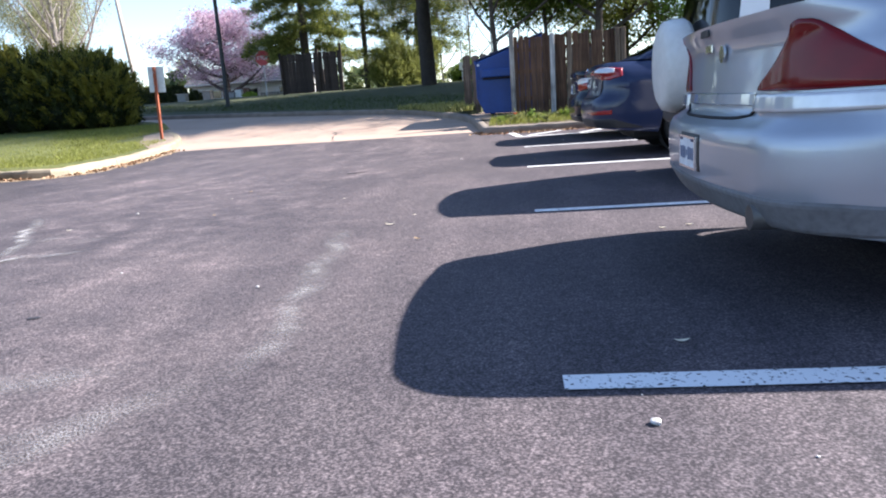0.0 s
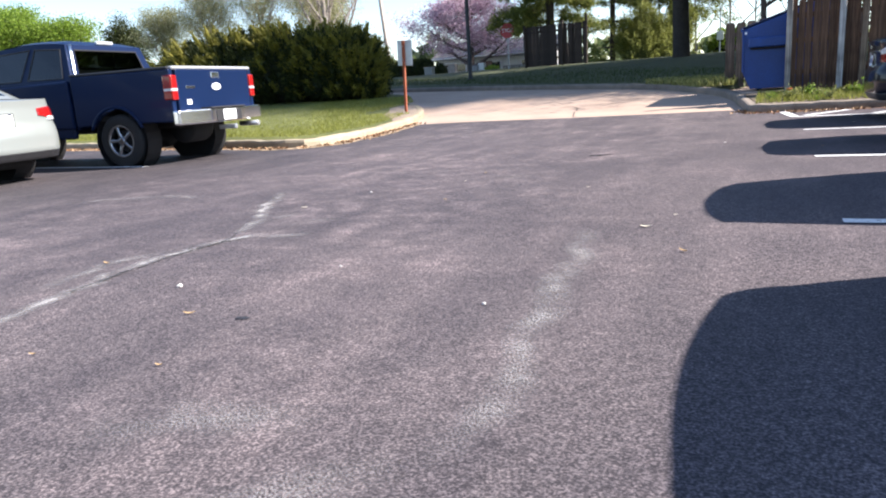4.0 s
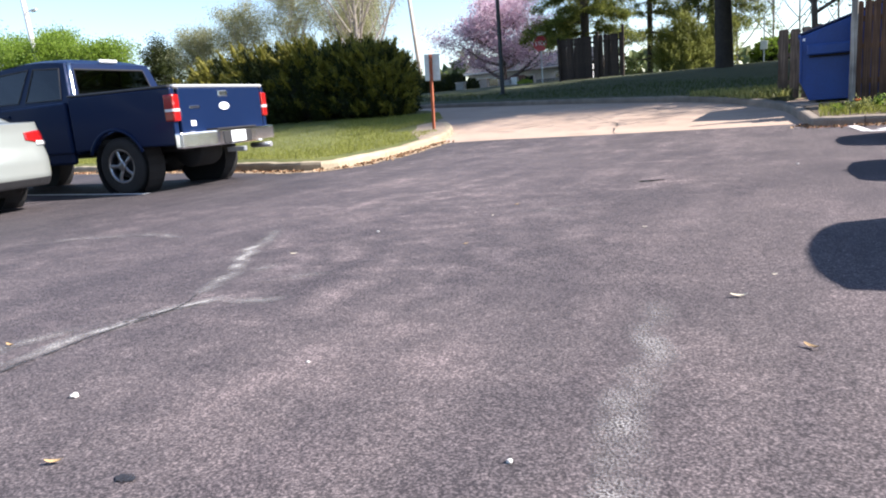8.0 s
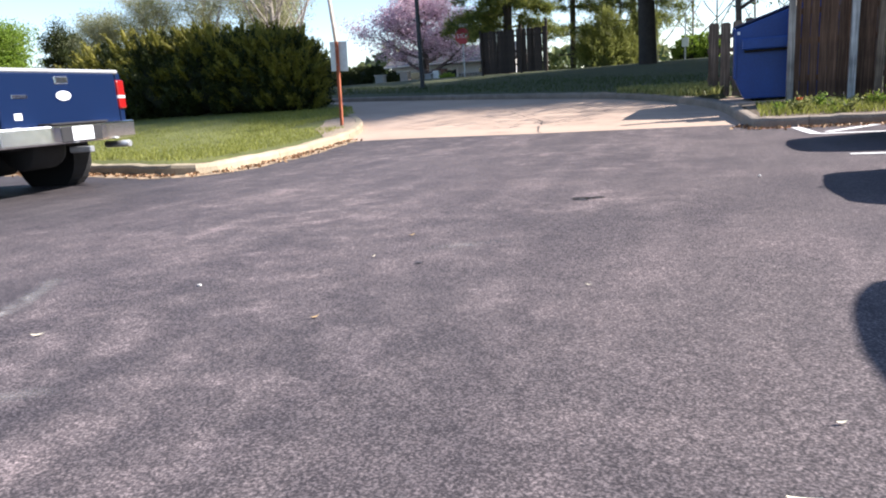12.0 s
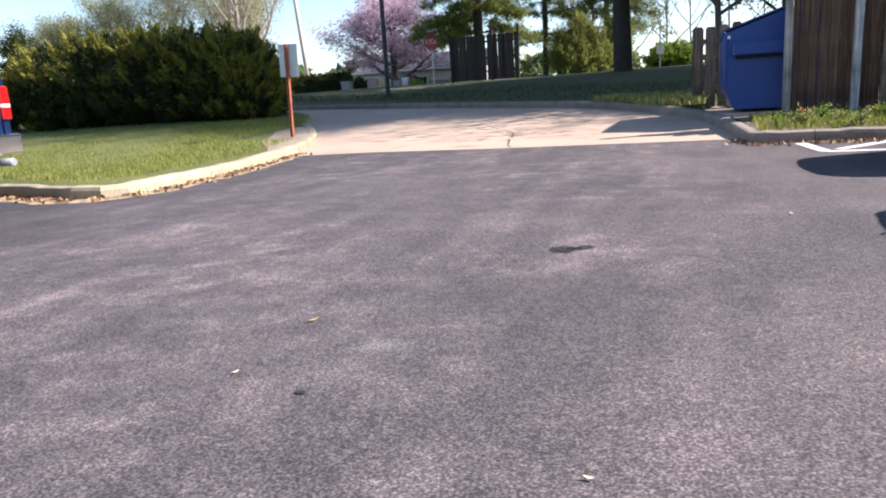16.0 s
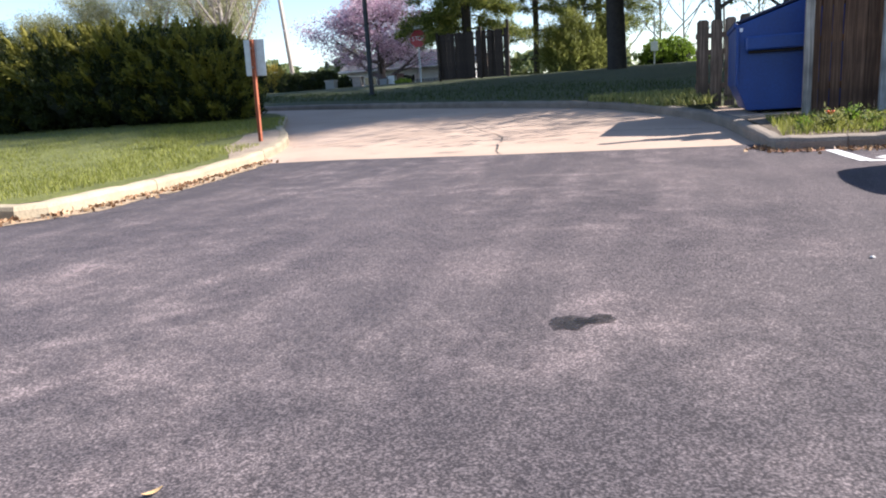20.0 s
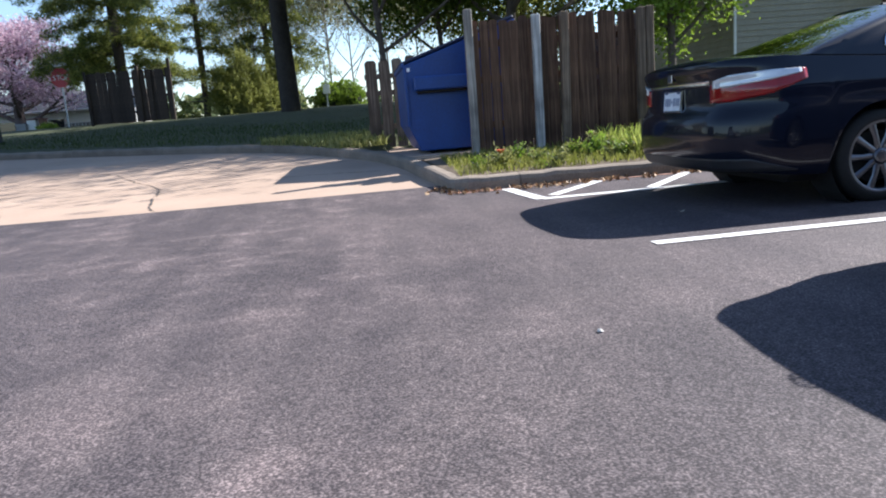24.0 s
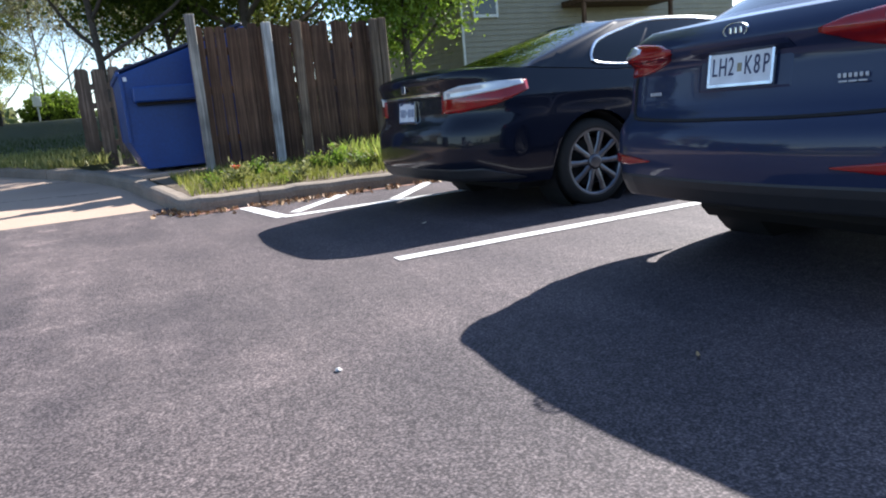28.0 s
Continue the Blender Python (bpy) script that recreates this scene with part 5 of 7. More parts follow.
def board_fence(name, a, b, ground, height, wide, gap, label, seed, posts=(), grey=(), rails=True, missing=(), wood=None):
    f = thing(name, Matrix.Identity(4), label, "fence")
    d = math.hypot(b[0] - a[0], b[1] - a[1])
    turn = math.degrees(math.atan2(b[1] - a[1], b[0] - a[0]))
    ux, uy = (b[0] - a[0]) / d, (b[1] - a[1]) / d
    nx, ny = uy, -ux
    n = int(d / (wide + gap))
    for k in range(n):
        if k in missing:
            continue
        s = (k + 0.5) * (wide + gap)
        off = (0.006, -0.006, 0.001)[k % 3]
        board(f, a[0] + ux * s + nx * off, a[1] + uy * s + ny * off, wide * random.Random(seed * 7 + k).uniform(0.86, 1.08), ground - 0.02, ground + height, turn, WOOD_GREY if k in grey else wood or WOOD_BROWN, seed + k)
    if rails:
        for z in (0.35, 0.95, height - 0.3):
            r = part("rail", box((d, 0.045, 0.09), (0, 0, 0), 0.004), wood or WOOD_BROWN, f)
            r.matrix_local = pose((a[0] + b[0]) / 2 - nx * 0.04, (a[1] + b[1]) / 2 - ny * 0.04, ground + z, 0, 0, turn)
    for s, h, side, *timber in posts:
        q = part("post", box((0.105, 0.105, h + 0.1), (0, 0, (h + 0.1) / 2 - 0.1), 0.008), timber[0] if timber else wood or WOOD_GREY, f, "weathered fence post")
        q.matrix_local = pose(a[0] + ux * s + nx * 0.065 * side, a[1] + uy * s + ny * 0.065 * side, ground, 0, random.Random(seed + int(s * 10)).uniform(-1, 1), turn)
    return f


BED = 0.36
board_fence("fence", (0.10, 17.2), (2.58, 17.15), BED, 1.72, 0.132, 0.003, "brown board fence with grey posts round the bins", 10,
            posts=((0.0, 1.86, 1), (0.90, 1.74, 1, WOOD_SILVERED), (1.27, 1.75, 1, WOOD_FADED), (2.34, 1.74, 1, WOOD_FADED), (2.46, 1.75, 1, WOOD_FADED)))
board_fence("fence", (2.58, 17.2), (2.6, 20.5), BED, 1.70, 0.14, 0.02, "brown board fence at the side of the bins", 60)
board_fence("fence", (-1.27, 20.5), (2.6, 20.55), BED + 0.06, 1.54, 0.19, 0.045, "gappy brown board fence behind the bins", 90, wood=WOOD_FADED)
pad = part("bin_pad", prism([(-0.72, 17.22), (2.5, 17.22), (2.5, 20.4), (-2.05, 20.4), (-1.45, 19.45), (-1.02, 18.7), (-0.88, 18.0)], "z", 0.0, 0.362), CONCRETE)
tagged(pad, "concrete pad under the dumpster", "pad", kind="structure")


def dumpster(m):
    d = thing("dumpster", m, "blue steel dumpster with sloping lid in its enclosure", "dumpster")
    # side outline: (along its depth, height); the low front looks to the drive
    deep, tall, lowf, wide = 1.62, 1.78, 1.24, 1.85
    outline = [(0.0, 0.05), (-deep + 0.18, 0.05), (-deep + 0.02, 0.40), (-deep, lowf), (0.0, tall)]
    part("bin_body", prism(outline, "y", 0.0, wide, 0.012), BLUE_STEEL, d)
    for y in (0.0, wide):
        out = -1 if y == 0 else 1
        part("fork_sleeve", box((0.86, 0.17, 0.19), (-1.06, y + out * 0.085, 0.98), 0.02), BLUE_STEEL, d)
        part("sleeve_gusset", box((0.70, 0.10, 0.04), (-1.10, y + out * 0.045, 0.865), 0.01), DARK, d)
        part("corner_rib", box((0.05, 0.05, 1.6), (-0.03, y + out * 0.015, 0.95), 0.008), BLUE_STEEL, d)
        part("edge_rib", box((0.045, 0.03, 0.84), (-deep + 0.03, y + out * 0.01, 0.82), 0.006), BLUE_STEEL, d)
    ang = math.degrees(math.atan2(tall - lowf, deep))
    for k in (0, 1):
        lid = part("lid", box((deep + 0.10, wide / 2 - 0.02, 0.045), (0, 0, 0), 0.015), plain("bin_lid", (0.010, 0.016, 0.05), 0.5), d, "dark plastic lid")
        lid.matrix_local = pose(-deep / 2 - 0.02, wide * (0.25 + 0.5 * k), (tall + lowf) / 2 + 0.03, 0, -ang, 0)
    part("front_lip", box((0.05, wide + 0.04, 0.06), (-deep, wide / 2, lowf), 0.01), BLUE_STEEL, d)
    part("reflector", box((0.05, 0.012, 0.05), (-deep + 0.07, -0.012, lowf - 0.06)), PLATE_WHITE, d)
    for x in (-0.2, -deep + 0.35):
        for y in (0.15, wide - 0.15):
            part("caster", lathe([(0.05, -0.025), (0.05, 0.025)], "y", 14, (x, y, 0.05)), DARK, d)
    return d


dumpster(Matrix.Translation((0.85, 17.66, 0.36)))


# ---------------------------------------------------------------- plants
def quad_mesh(name, quads, material, parent=None, label=""):
    """quads: N x 4 x 3 corners, one island each."""
    n = len(quads)
    me = bpy.data.meshes.new(name)
    me.vertices.add(4 * n), me.loops.add(4 * n), me.polygons.add(n)
    me.vertices.foreach_set("co", np.ascontiguousarray(quads, np.float32).ravel())
    me.loops.foreach_set("vertex_index", np.arange(4 * n, dtype=np.int32))
    me.polygons.foreach_set("loop_start", np.arange(0, 4 * n, 4, dtype=np.int32))
    me.polygons.foreach_set("loop_total", np.full(n, 4, np.int32))
    me.materials.append(material)
    me.update(calc_edges=True)
    ob = new(name, me)
    if parent is not None:
        ob.parent = parent
    if label:
        ob["label"] = label
    return ob


def leaf_quads(centres, long, wide, rng, up=0.0, out=None):
    """Diamond leaves at the centres. up: how far they point upwards; out: directions to lean to."""
    n = len(centres)
    d = rng.normal(size=(n, 3))
    d /= np.linalg.norm(d, axis=1, keepdims=True)
    d[:, 2] += up
    if out is not None:
        d += out
    d /= np.linalg.norm(d, axis=1, keepdims=True)
    s = np.cross(d, rng.normal(size=(n, 3)))
    s /= np.linalg.norm(s, axis=1, keepdims=True)
    L = (long * rng.uniform(0.6, 1.4, n))[:, None]
    Wd = (wide * rng.uniform(0.6, 1.4, n))[:, None]
    return np.stack([centres - d * L / 2, centres + s * Wd / 2, centres + d * L / 2, centres - s * Wd / 2], 1)


def grow(rng, base, height, radius, lean=(0, 0), limbs=9, first=0.3, spread=0.5, levels=3, droop=0.0, twist=0.25, fork=4):
    """A trunk with limbs: tubes, and the points along its thin branches."""
    tubes, tips = [], []

    def branch(p, d, length, r, level):
        pts, rad = [np.array(p)], [r]
        d = np.array(d, float)
        n = 6 if level < 2 else 4
        for k in range(n):
            d = d + rng.normal(size=3) * twist * (0.35 if level == 0 else 1) / n
            d[2] += (0.10 if level else 0.02) - droop * level * 0.12
            d /= np.linalg.norm(d)
            pts.append(pts[-1] + d * length / n)
            rad.append(r * (1 - 0.8 * (k + 1) / n) if level else r * (1 - 0.72 * (k + 1) / n))
        tubes.append((pts, rad))
        if level >= levels - 1:
            tips.extend(pts[1:])
        if level < levels:
            m = limbs if level == 0 else fork
            for k in range(m):
                t = first + (1 - first) * (k + rng.uniform(0, 0.9)) / m if level == 0 else 0.35 + 0.65 * (k + rng.uniform(0, 1)) / m
                t = min(t, 0.99)
                i = min(int(t * n), n - 1)
                q = pts[i] + (pts[i + 1] - pts[i]) * (t * n - i)
                a = rng.uniform(0, 2 * math.pi) if level else 2.4 * k + rng.uniform(-0.4, 0.4)
                side = np.array([math.cos(a), math.sin(a), 0.0])
                nd = d * (1 - spread) + side * spread + np.array([0, 0, 0.12 - droop])
                nd /= np.linalg.norm(nd)
                ll = length * (0.62 if level == 0 else 0.55) * (1.15 - 0.65 * t if level == 0 else 1) * rng.uniform(0.75, 1.2)
                branch(q, nd, ll, max(0.012, np.interp(t * n, range(n + 1), rad) * 0.6), level + 1)
    d0 = np.array([lean[0], lean[1], 1.0])
    branch(base, d0 / np.linalg.norm(d0), height, radius, 0)
    return tubes, np.array(tips)


def wood_mesh(name, tubes, material, parent, sides=6, label=""):
    """All the tapered tubes of a trunk and its branches as one mesh."""
    groups = {}
    for pts, rad in tubes:
        groups.setdefault((len(pts), sides if rad[0] > 0.05 else 4), []).append((np.array(pts, float), np.maximum(rad, 0.006)))
    verts, quads, count = [], [], 0
    for (n, m), some in groups.items():
        P, R = np.stack([p for p, r in some]), np.stack([r for p, r in some])
        D = np.concatenate([P[:, 1:2] - P[:, :1], P[:, 2:] - P[:, :-2], P[:, -1:] - P[:, -2:-1]], 1)
        D /= np.linalg.norm(D, axis=2, keepdims=True)
        u = np.cross(D[:, 0], np.where(np.abs(D[:, 0, 2:3]) < 0.9, np.array([[0.0, 0.0, 1.0]]), np.array([[1.0, 0.0, 0.0]])))
        rings = []
        turn = 2 * math.pi * np.arange(m) / m
        for i in range(n):
            u = u - D[:, i] * np.sum(u * D[:, i], 1, keepdims=True)
            u /= np.linalg.norm(u, axis=1, keepdims=True)
            w = np.cross(D[:, i], u)
            rings.append(P[:, i, None] + (u[:, None] * np.cos(turn)[None, :, None] + w[:, None] * np.sin(turn)[None, :, None]) * R[:, i, None, None])
        verts.append(np.stack(rings, 1).reshape(-1, 3))
        i, k = np.meshgrid(np.arange(n - 1), np.arange(m), indexing="ij")
        a, b = (i * m + k).ravel(), (i * m + (k + 1) % m).ravel()
        q = np.stack([a, b, b + m, a + m], 1)
        quads.append((q[None] + (np.arange(len(some)) * n * m)[:, None, None]).reshape(-1, 4) + count)
        count += len(some) * n * m
    verts, quads = np.concatenate(verts), np.concatenate(quads)
    me = bpy.data.meshes.new(name)
    me.vertices.add(len(verts)), me.loops.add(4 * len(quads)), me.polygons.add(len(quads))
    me.vertices.foreach_set("co", np.ascontiguousarray(verts, np.float32).ravel())
    me.loops.foreach_set("vertex_index", quads.astype(np.int32).ravel())
    me.polygons.foreach_set("loop_start", np.arange(0, 4 * len(quads), 4, dtype=np.int32))
    me.polygons.foreach_set("loop_total", np.full(len(quads), 4, np.int32))
    me.materials.append(material)
    me.polygons.foreach_set("use_smooth", [True] * len(quads))
    me.update(calc_edges=True)
    ob = new(name, me)
    ob.parent = parent
    if label:
        ob["label"] = label
    return ob


def tree(name, at, height, radius, label, leaf, seed, leaves=9000, size=(0.16, 0.09), cloud=0.45, bark=None, **shape):
    t = thing(name, Matrix.Translation(at), label, "tree")
    rng = np.random.default_rng(seed)
    up = shape.pop("up", 0.0)
    clumps, middle, radii = shape.pop("clumps", (0, (0, 0, 0), (1, 1, 1)))
    tubes, tips = grow(rng, np.zeros(3), height, radius, **shape)
    wood_mesh("trunk", tubes, bark or BARK, t)
    c = tips[rng.integers(0, len(tips), leaves)] + rng.normal(size=(leaves, 3)) * cloud * np.array([1, 1, 0.6])
    if clumps:
        d = rng.normal(size=(clumps, 3))
        d *= (rng.uniform(0.35, 1.0, clumps) / np.linalg.norm(d, axis=1))[:, None]
        heart = np.array(middle) + d * np.array(radii)
        c = np.concatenate([c, np.repeat(heart, 150, 0) + rng.normal(size=(clumps * 150, 3)) * np.array([0.42, 0.42, 0.24])])
    quad_mesh("crown", leaf_quads(c, *size, rng, up), leaf, t)
    return t


def pine(name, at, height, radius, label, leaf, seed, first=2.0, reach=2.6, whorls=14, tufts=26, needles=26, bark=None):
    """A conifer: whorls of drooping branches with tufts of needles."""
    t = thing(name, Matrix.Translation(at), label, "tree")
    rng = np.random.default_rng(seed)
    tubes = [([np.array([0, 0, -0.1]), np.array([0.05, 0, height * 0.3]), np.array([-0.03, 0.05, height * 0.65]), np.array([0, 0, height])], [radius * 1.15, radius, radius * 0.6, 0.03])]
    centres, outs = [], []
    for k in range(whorls):
        z = first + (height - first) * (k + rng.uniform(-0.3, 0.3)) / whorls
        span = reach * (1 - 0.75 * k / whorls) * rng.uniform(0.7, 1.15)
        for j in range(rng.integers(4, 7)):
            a = rng.uniform(0, 2 * math.pi)
            d = np.array([math.cos(a), math.sin(a), 0])
            pts = [np.array([0, 0, z]) + d * span * s + np.array([0, 0, span * (0.20 * s - 0.38 * s * s) + rng.normal() * 0.04]) for s in (0, 0.25, 0.5, 0.75, 1.0)]
            tubes.append((pts, [0.035, 0.028, 0.02, 0.014, 0.008]))
            for s in rng.uniform(0.25, 1.0, tufts):
                i = min(int(s * 4), 3)
                p = pts[i] + (pts[i + 1] - pts[i]) * (s * 4 - i)
                centres.append(p + rng.normal(size=3) * 0.13 * span * np.array([0.8, 0.8, 0.35]))
                outs.append(d * 0.8)
    wood_mesh("trunk", tubes, bark or BARK, t)
    c = np.repeat(np.array(centres), needles, 0) + rng.normal(size=(len(centres) * needles, 3)) * 0.10
    quad_mesh("crown", leaf_quads(c, 0.20, 0.035, rng, 0.15, np.repeat(np.array(outs), needles, 0)), leaf, t)
    return t


def bush(name, at, blobs, label, leaf, seed, density=420, size=(0.13, 0.045), up=0.7, core=None, category="bush", rough=0.16, spray=0.22):
    """A dense shrub out of rounded masses (centre, radii) with a core coloured as inner shade and leafy sprays on it.
    """
    t = thing(name, Matrix.Translation(at), label, category)
    rng = np.random.default_rng(seed)
    qs, cores_v, cores_f = [], [], []
    for (cx, cy, cz), (rx, ry, rz) in blobs:
        area = 4 * math.pi * ((rx * ry) ** 1.6 / 3 + (rx * rz) ** 1.6 / 3 + (ry * rz) ** 1.6 / 3) ** (1 / 1.6)
        n = int(area * density)
        d = rng.normal(size=(n, 3))
        d /= np.linalg.norm(d, axis=1, keepdims=True)
        d[:, 2] = np.abs(d[:, 2]) - 0.35 * (rng.random(n) < 0.45)
        wave = 1 + rough * (np.sin(d[:, 0] * 9 + cx) * np.sin(d[:, 1] * 8 + cy) + 0.7 * np.sin(d[:, 2] * 11 + d[:, 0] * 7)) * 0.6
        depth = 1 - np.abs(rng.normal(size=n)) * 0.10 + (rng.random(n) < 0.06) * rng.uniform(0, 0.12, n)
        c = np.array([cx, cy, cz]) + d * np.array([rx, ry, rz]) * (wave * depth)[:, None]
        c = c[c[:, 2] > 0.02]
        d = d[:len(c)] if len(d) != len(c) else d
        k = 9
        way = c - np.array([cx, cy, cz - rz * 0.6])
        way /= np.linalg.norm(way, axis=1, keepdims=True)
        reach = rng.uniform(0.0, spray, (len(c) * k, 1))
        cc = np.repeat(c, k, 0) + np.repeat(way, k, 0) * reach + rng.normal(size=(len(c) * k, 3)) * (0.05 * (1.2 - reach / max(spray, 0.01)))
        qs.append(leaf_quads(cc, *size, rng, up, np.repeat(way, k, 0) * 0.8))
        # added solid core: blocks light and shows as shade between the sprays
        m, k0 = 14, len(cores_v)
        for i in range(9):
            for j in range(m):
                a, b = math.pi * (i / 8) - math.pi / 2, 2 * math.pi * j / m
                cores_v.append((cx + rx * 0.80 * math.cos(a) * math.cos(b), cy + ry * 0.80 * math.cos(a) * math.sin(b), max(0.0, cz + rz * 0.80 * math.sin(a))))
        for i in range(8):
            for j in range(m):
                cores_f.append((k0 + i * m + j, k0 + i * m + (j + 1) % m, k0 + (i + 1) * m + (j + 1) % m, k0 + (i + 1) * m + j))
    link("shade_core", cores_v, cores_f, core or BUSH_CORE, t, smooth=True)
    quad_mesh("foliage", np.concatenate(qs), leaf, t)
    return t


# core colours, darker than the leaves to stand for shade inside
BUSH_CORE = surface("bush_inner_shade", (0.008, 0.012, 0.005), (0.02, 0.026, 0.01), 0.95, 20, 4)
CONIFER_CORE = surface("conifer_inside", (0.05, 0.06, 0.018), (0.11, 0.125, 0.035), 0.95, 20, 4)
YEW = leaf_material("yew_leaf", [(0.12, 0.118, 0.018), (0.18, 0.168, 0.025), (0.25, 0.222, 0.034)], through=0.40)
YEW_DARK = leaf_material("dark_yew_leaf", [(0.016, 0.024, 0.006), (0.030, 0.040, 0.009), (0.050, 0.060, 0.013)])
FRESH = leaf_material("fresh_leaf", [(0.10, 0.16, 0.02), (0.17, 0.26, 0.03), (0.26, 0.36, 0.05)], through=0.5)
DARK_LEAF = leaf_material("dark_leaf", [(0.05, 0.08, 0.014), (0.11, 0.155, 0.025), (0.20, 0.25, 0.045)], through=0.55)
PINE_LEAF = leaf_material("pine_needle", [(0.06, 0.085, 0.024), (0.15, 0.18, 0.042), (0.33, 0.335, 0.08)], through=0.5)
PALE_LEAF = leaf_material("pale_bud", [(0.17, 0.18, 0.085), (0.27, 0.275, 0.14), (0.38, 0.375, 0.225)], through=0.5)
PINK = leaf_material("pink_blossom", [(0.42, 0.27, 0.35), (0.56, 0.41, 0.50), (0.70, 0.58, 0.65)], through=0.5)
YELLOW_GREEN = leaf_material("yellow_green_leaf", [(0.18, 0.20, 0.05), (0.25, 0.27, 0.072), (0.34, 0.35, 0.10)], through=0.5)

base = on_island(-15, 22.5)
HEDGE_MASSES = [((-4.9, 0.3, 0.9), (1.5, 1.4, 1.15)), ((-3.2, 0.2, 1.1), (1.9, 1.7, 1.38)), ((-1.2, 0.0, 1.15), (1.9, 1.8, 1.38)), ((0.6, 0.0, 1.15), (1.9, 1.8, 1.35)),
                ((2.2, -0.1, 1.05), (1.6, 1.7, 1.28)), ((3.2, -0.5, 0.9), (1.1, 1.25, 1.08)), ((3.8, -0.9, 0.6), (0.6, 0.7, 0.7))]
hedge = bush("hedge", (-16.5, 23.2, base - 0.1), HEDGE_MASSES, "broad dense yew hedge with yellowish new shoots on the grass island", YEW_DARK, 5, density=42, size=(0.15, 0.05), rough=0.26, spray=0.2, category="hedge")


def shoots(parent, masses, each, leaf, seed, long_=(0.30, 0.75), low=0.25):
    """Leafy plumes that stand out of a shrub, each thick in the middle and thin at the tip; fewer towards the foot."""
    rng = np.random.default_rng(seed)
    cs, ways, heart_v, heart_f = [], [], [], []
    for centre, radii in masses:
        for _ in range(each):
            d = rng.normal(size=3)
            d /= np.linalg.norm(d)
            d[2] = abs(d[2]) * 1.1 - 0.8 * (rng.random() < low)
            foot = np.array(centre) + d * np.array(radii) * rng.uniform(0.80, 0.98)
            if foot[2] < 0.08:
                continue
            way = d * np.array([0.8, 0.8, 0.3]) + np.array([0, 0, rng.uniform(0.25, 0.9)])
            way /= np.linalg.norm(way)
            long = rng.uniform(*long_) * (1.0 if foot[2] > 0.9 else 0.7)
            side = np.cross(way, rng.normal(size=3))
            side /= np.linalg.norm(side)
            other = np.cross(way, side)
            k0, ring = len(heart_v), np.arange(6) * math.pi / 3
            for t, r in ((0.0, 0.03), (0.25, 0.10), (0.55, 0.115), (0.82, 0.07), (1.0, 0.01)):
                bulge = long * r * rng.uniform(0.8, 1.2, 6)
                heart_v.extend(foot + way * long * t + (side * math.cos(a) + other * math.sin(a)) * g for a, g in zip(ring, bulge))
            heart_f.extend((k0 + 6 * i + j, k0 + 6 * i + (j + 1) % 6, k0 + 6 * i + 6 + (j + 1) % 6, k0 + 6 * i + 6 + j) for i in range(4) for j in range(6))
            n = 90
            u = rng.random(n)
            girth = 0.035 + 0.34 * long * np.sin(np.pi * np.clip(u * 0.8 + 0.12, 0, 1)) * 0.62
            c = foot + way * (u * long)[:, None] + rng.normal(size=(n, 3)) * girth[:, None] * 0.62
            cs.append(c), ways.append(np.repeat(way[None], n, 0) + (c - foot - way * (u * long)[:, None]) * 3.0)
    tagged(link("sprig", heart_v, heart_f, leaf, parent, smooth=True), kind="stuff")
    quad_mesh("plume_leaves", leaf_quads(np.concatenate(cs), 0.115, 0.034, rng, 0.1, np.concatenate(ways) * 1.1), leaf, parent)


# pale plumes carry sunlit tops besides new shoots; dark plumes carry the shade
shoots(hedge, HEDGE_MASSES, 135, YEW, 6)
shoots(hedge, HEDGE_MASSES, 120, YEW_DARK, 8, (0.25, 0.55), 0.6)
# skirt in dark leaves only, painting the shaded foot of the hedge
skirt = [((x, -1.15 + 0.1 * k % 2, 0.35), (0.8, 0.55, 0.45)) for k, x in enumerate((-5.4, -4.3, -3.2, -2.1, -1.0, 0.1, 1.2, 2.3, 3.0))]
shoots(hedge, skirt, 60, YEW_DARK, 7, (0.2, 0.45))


def blades(name, spots, long, wide, material, label, seed):
    """Grass: one narrow blade at each spot."""
    rng = np.random.default_rng(seed)
    n = len(spots)
    a = rng.uniform(0, 2 * math.pi, n)
    lean = rng.normal(size=(n, 2)) * 0.28
    h = (long * rng.uniform(0.45, 1.35, n))[:, None]
    d = np.concatenate([lean, np.ones((n, 1))], 1)
    s = np.stack([np.cos(a), np.sin(a), np.zeros(n)], 1) * wide / 2
    tip = spots + d * h
    mid = spots + d * h * 0.55 - np.concatenate([lean, np.zeros((n, 1))], 1) * h * 0.15
    q = np.stack([spots - s, spots + s, mid + s * 0.8, tip], 1)
    ob = quad_mesh(name, q, material)
    return tagged(ob, label, "grass", kind="stuff")


GRASS = leaf_material("grass_blade", [(0.13, 0.148, 0.024), (0.21, 0.225, 0.044), (0.33, 0.33, 0.09)], through=0.45)
GRASS_DRY = leaf_material("pale_weed", [(0.13, 0.15, 0.04), (0.24, 0.25, 0.08), (0.34, 0.33, 0.13)], through=0.4)


def inside(x, y, poly):
    """Which of many places lie in the polygon."""
    hit = np.zeros(len(x), bool)
    for (ax, ay), (bx, by) in zip(poly, poly[1:] + poly[:1]):
        if ay != by:
            hit ^= ((ay > y) != (by > y)) & (x < (bx - ax) * (y - ay) / (by - ay) + ax)
    return hit


def scatter(n, x0, x1, y0, y1, test, height, seed):
    rng = np.random.default_rng(seed)
    out, have = [], 0
    while have < n:
        x, y = rng.uniform(x0, x1, n), rng.uniform(y0, y1, n)
        ok = test(x, y)
        x, y = x[ok][:n - have], y[ok][:n - have]
        out.append(np.stack([x, y, [height(p, q) - 0.01 for p, q in zip(x, y)]], 1))
        have += len(x)
    return np.concatenate(out)


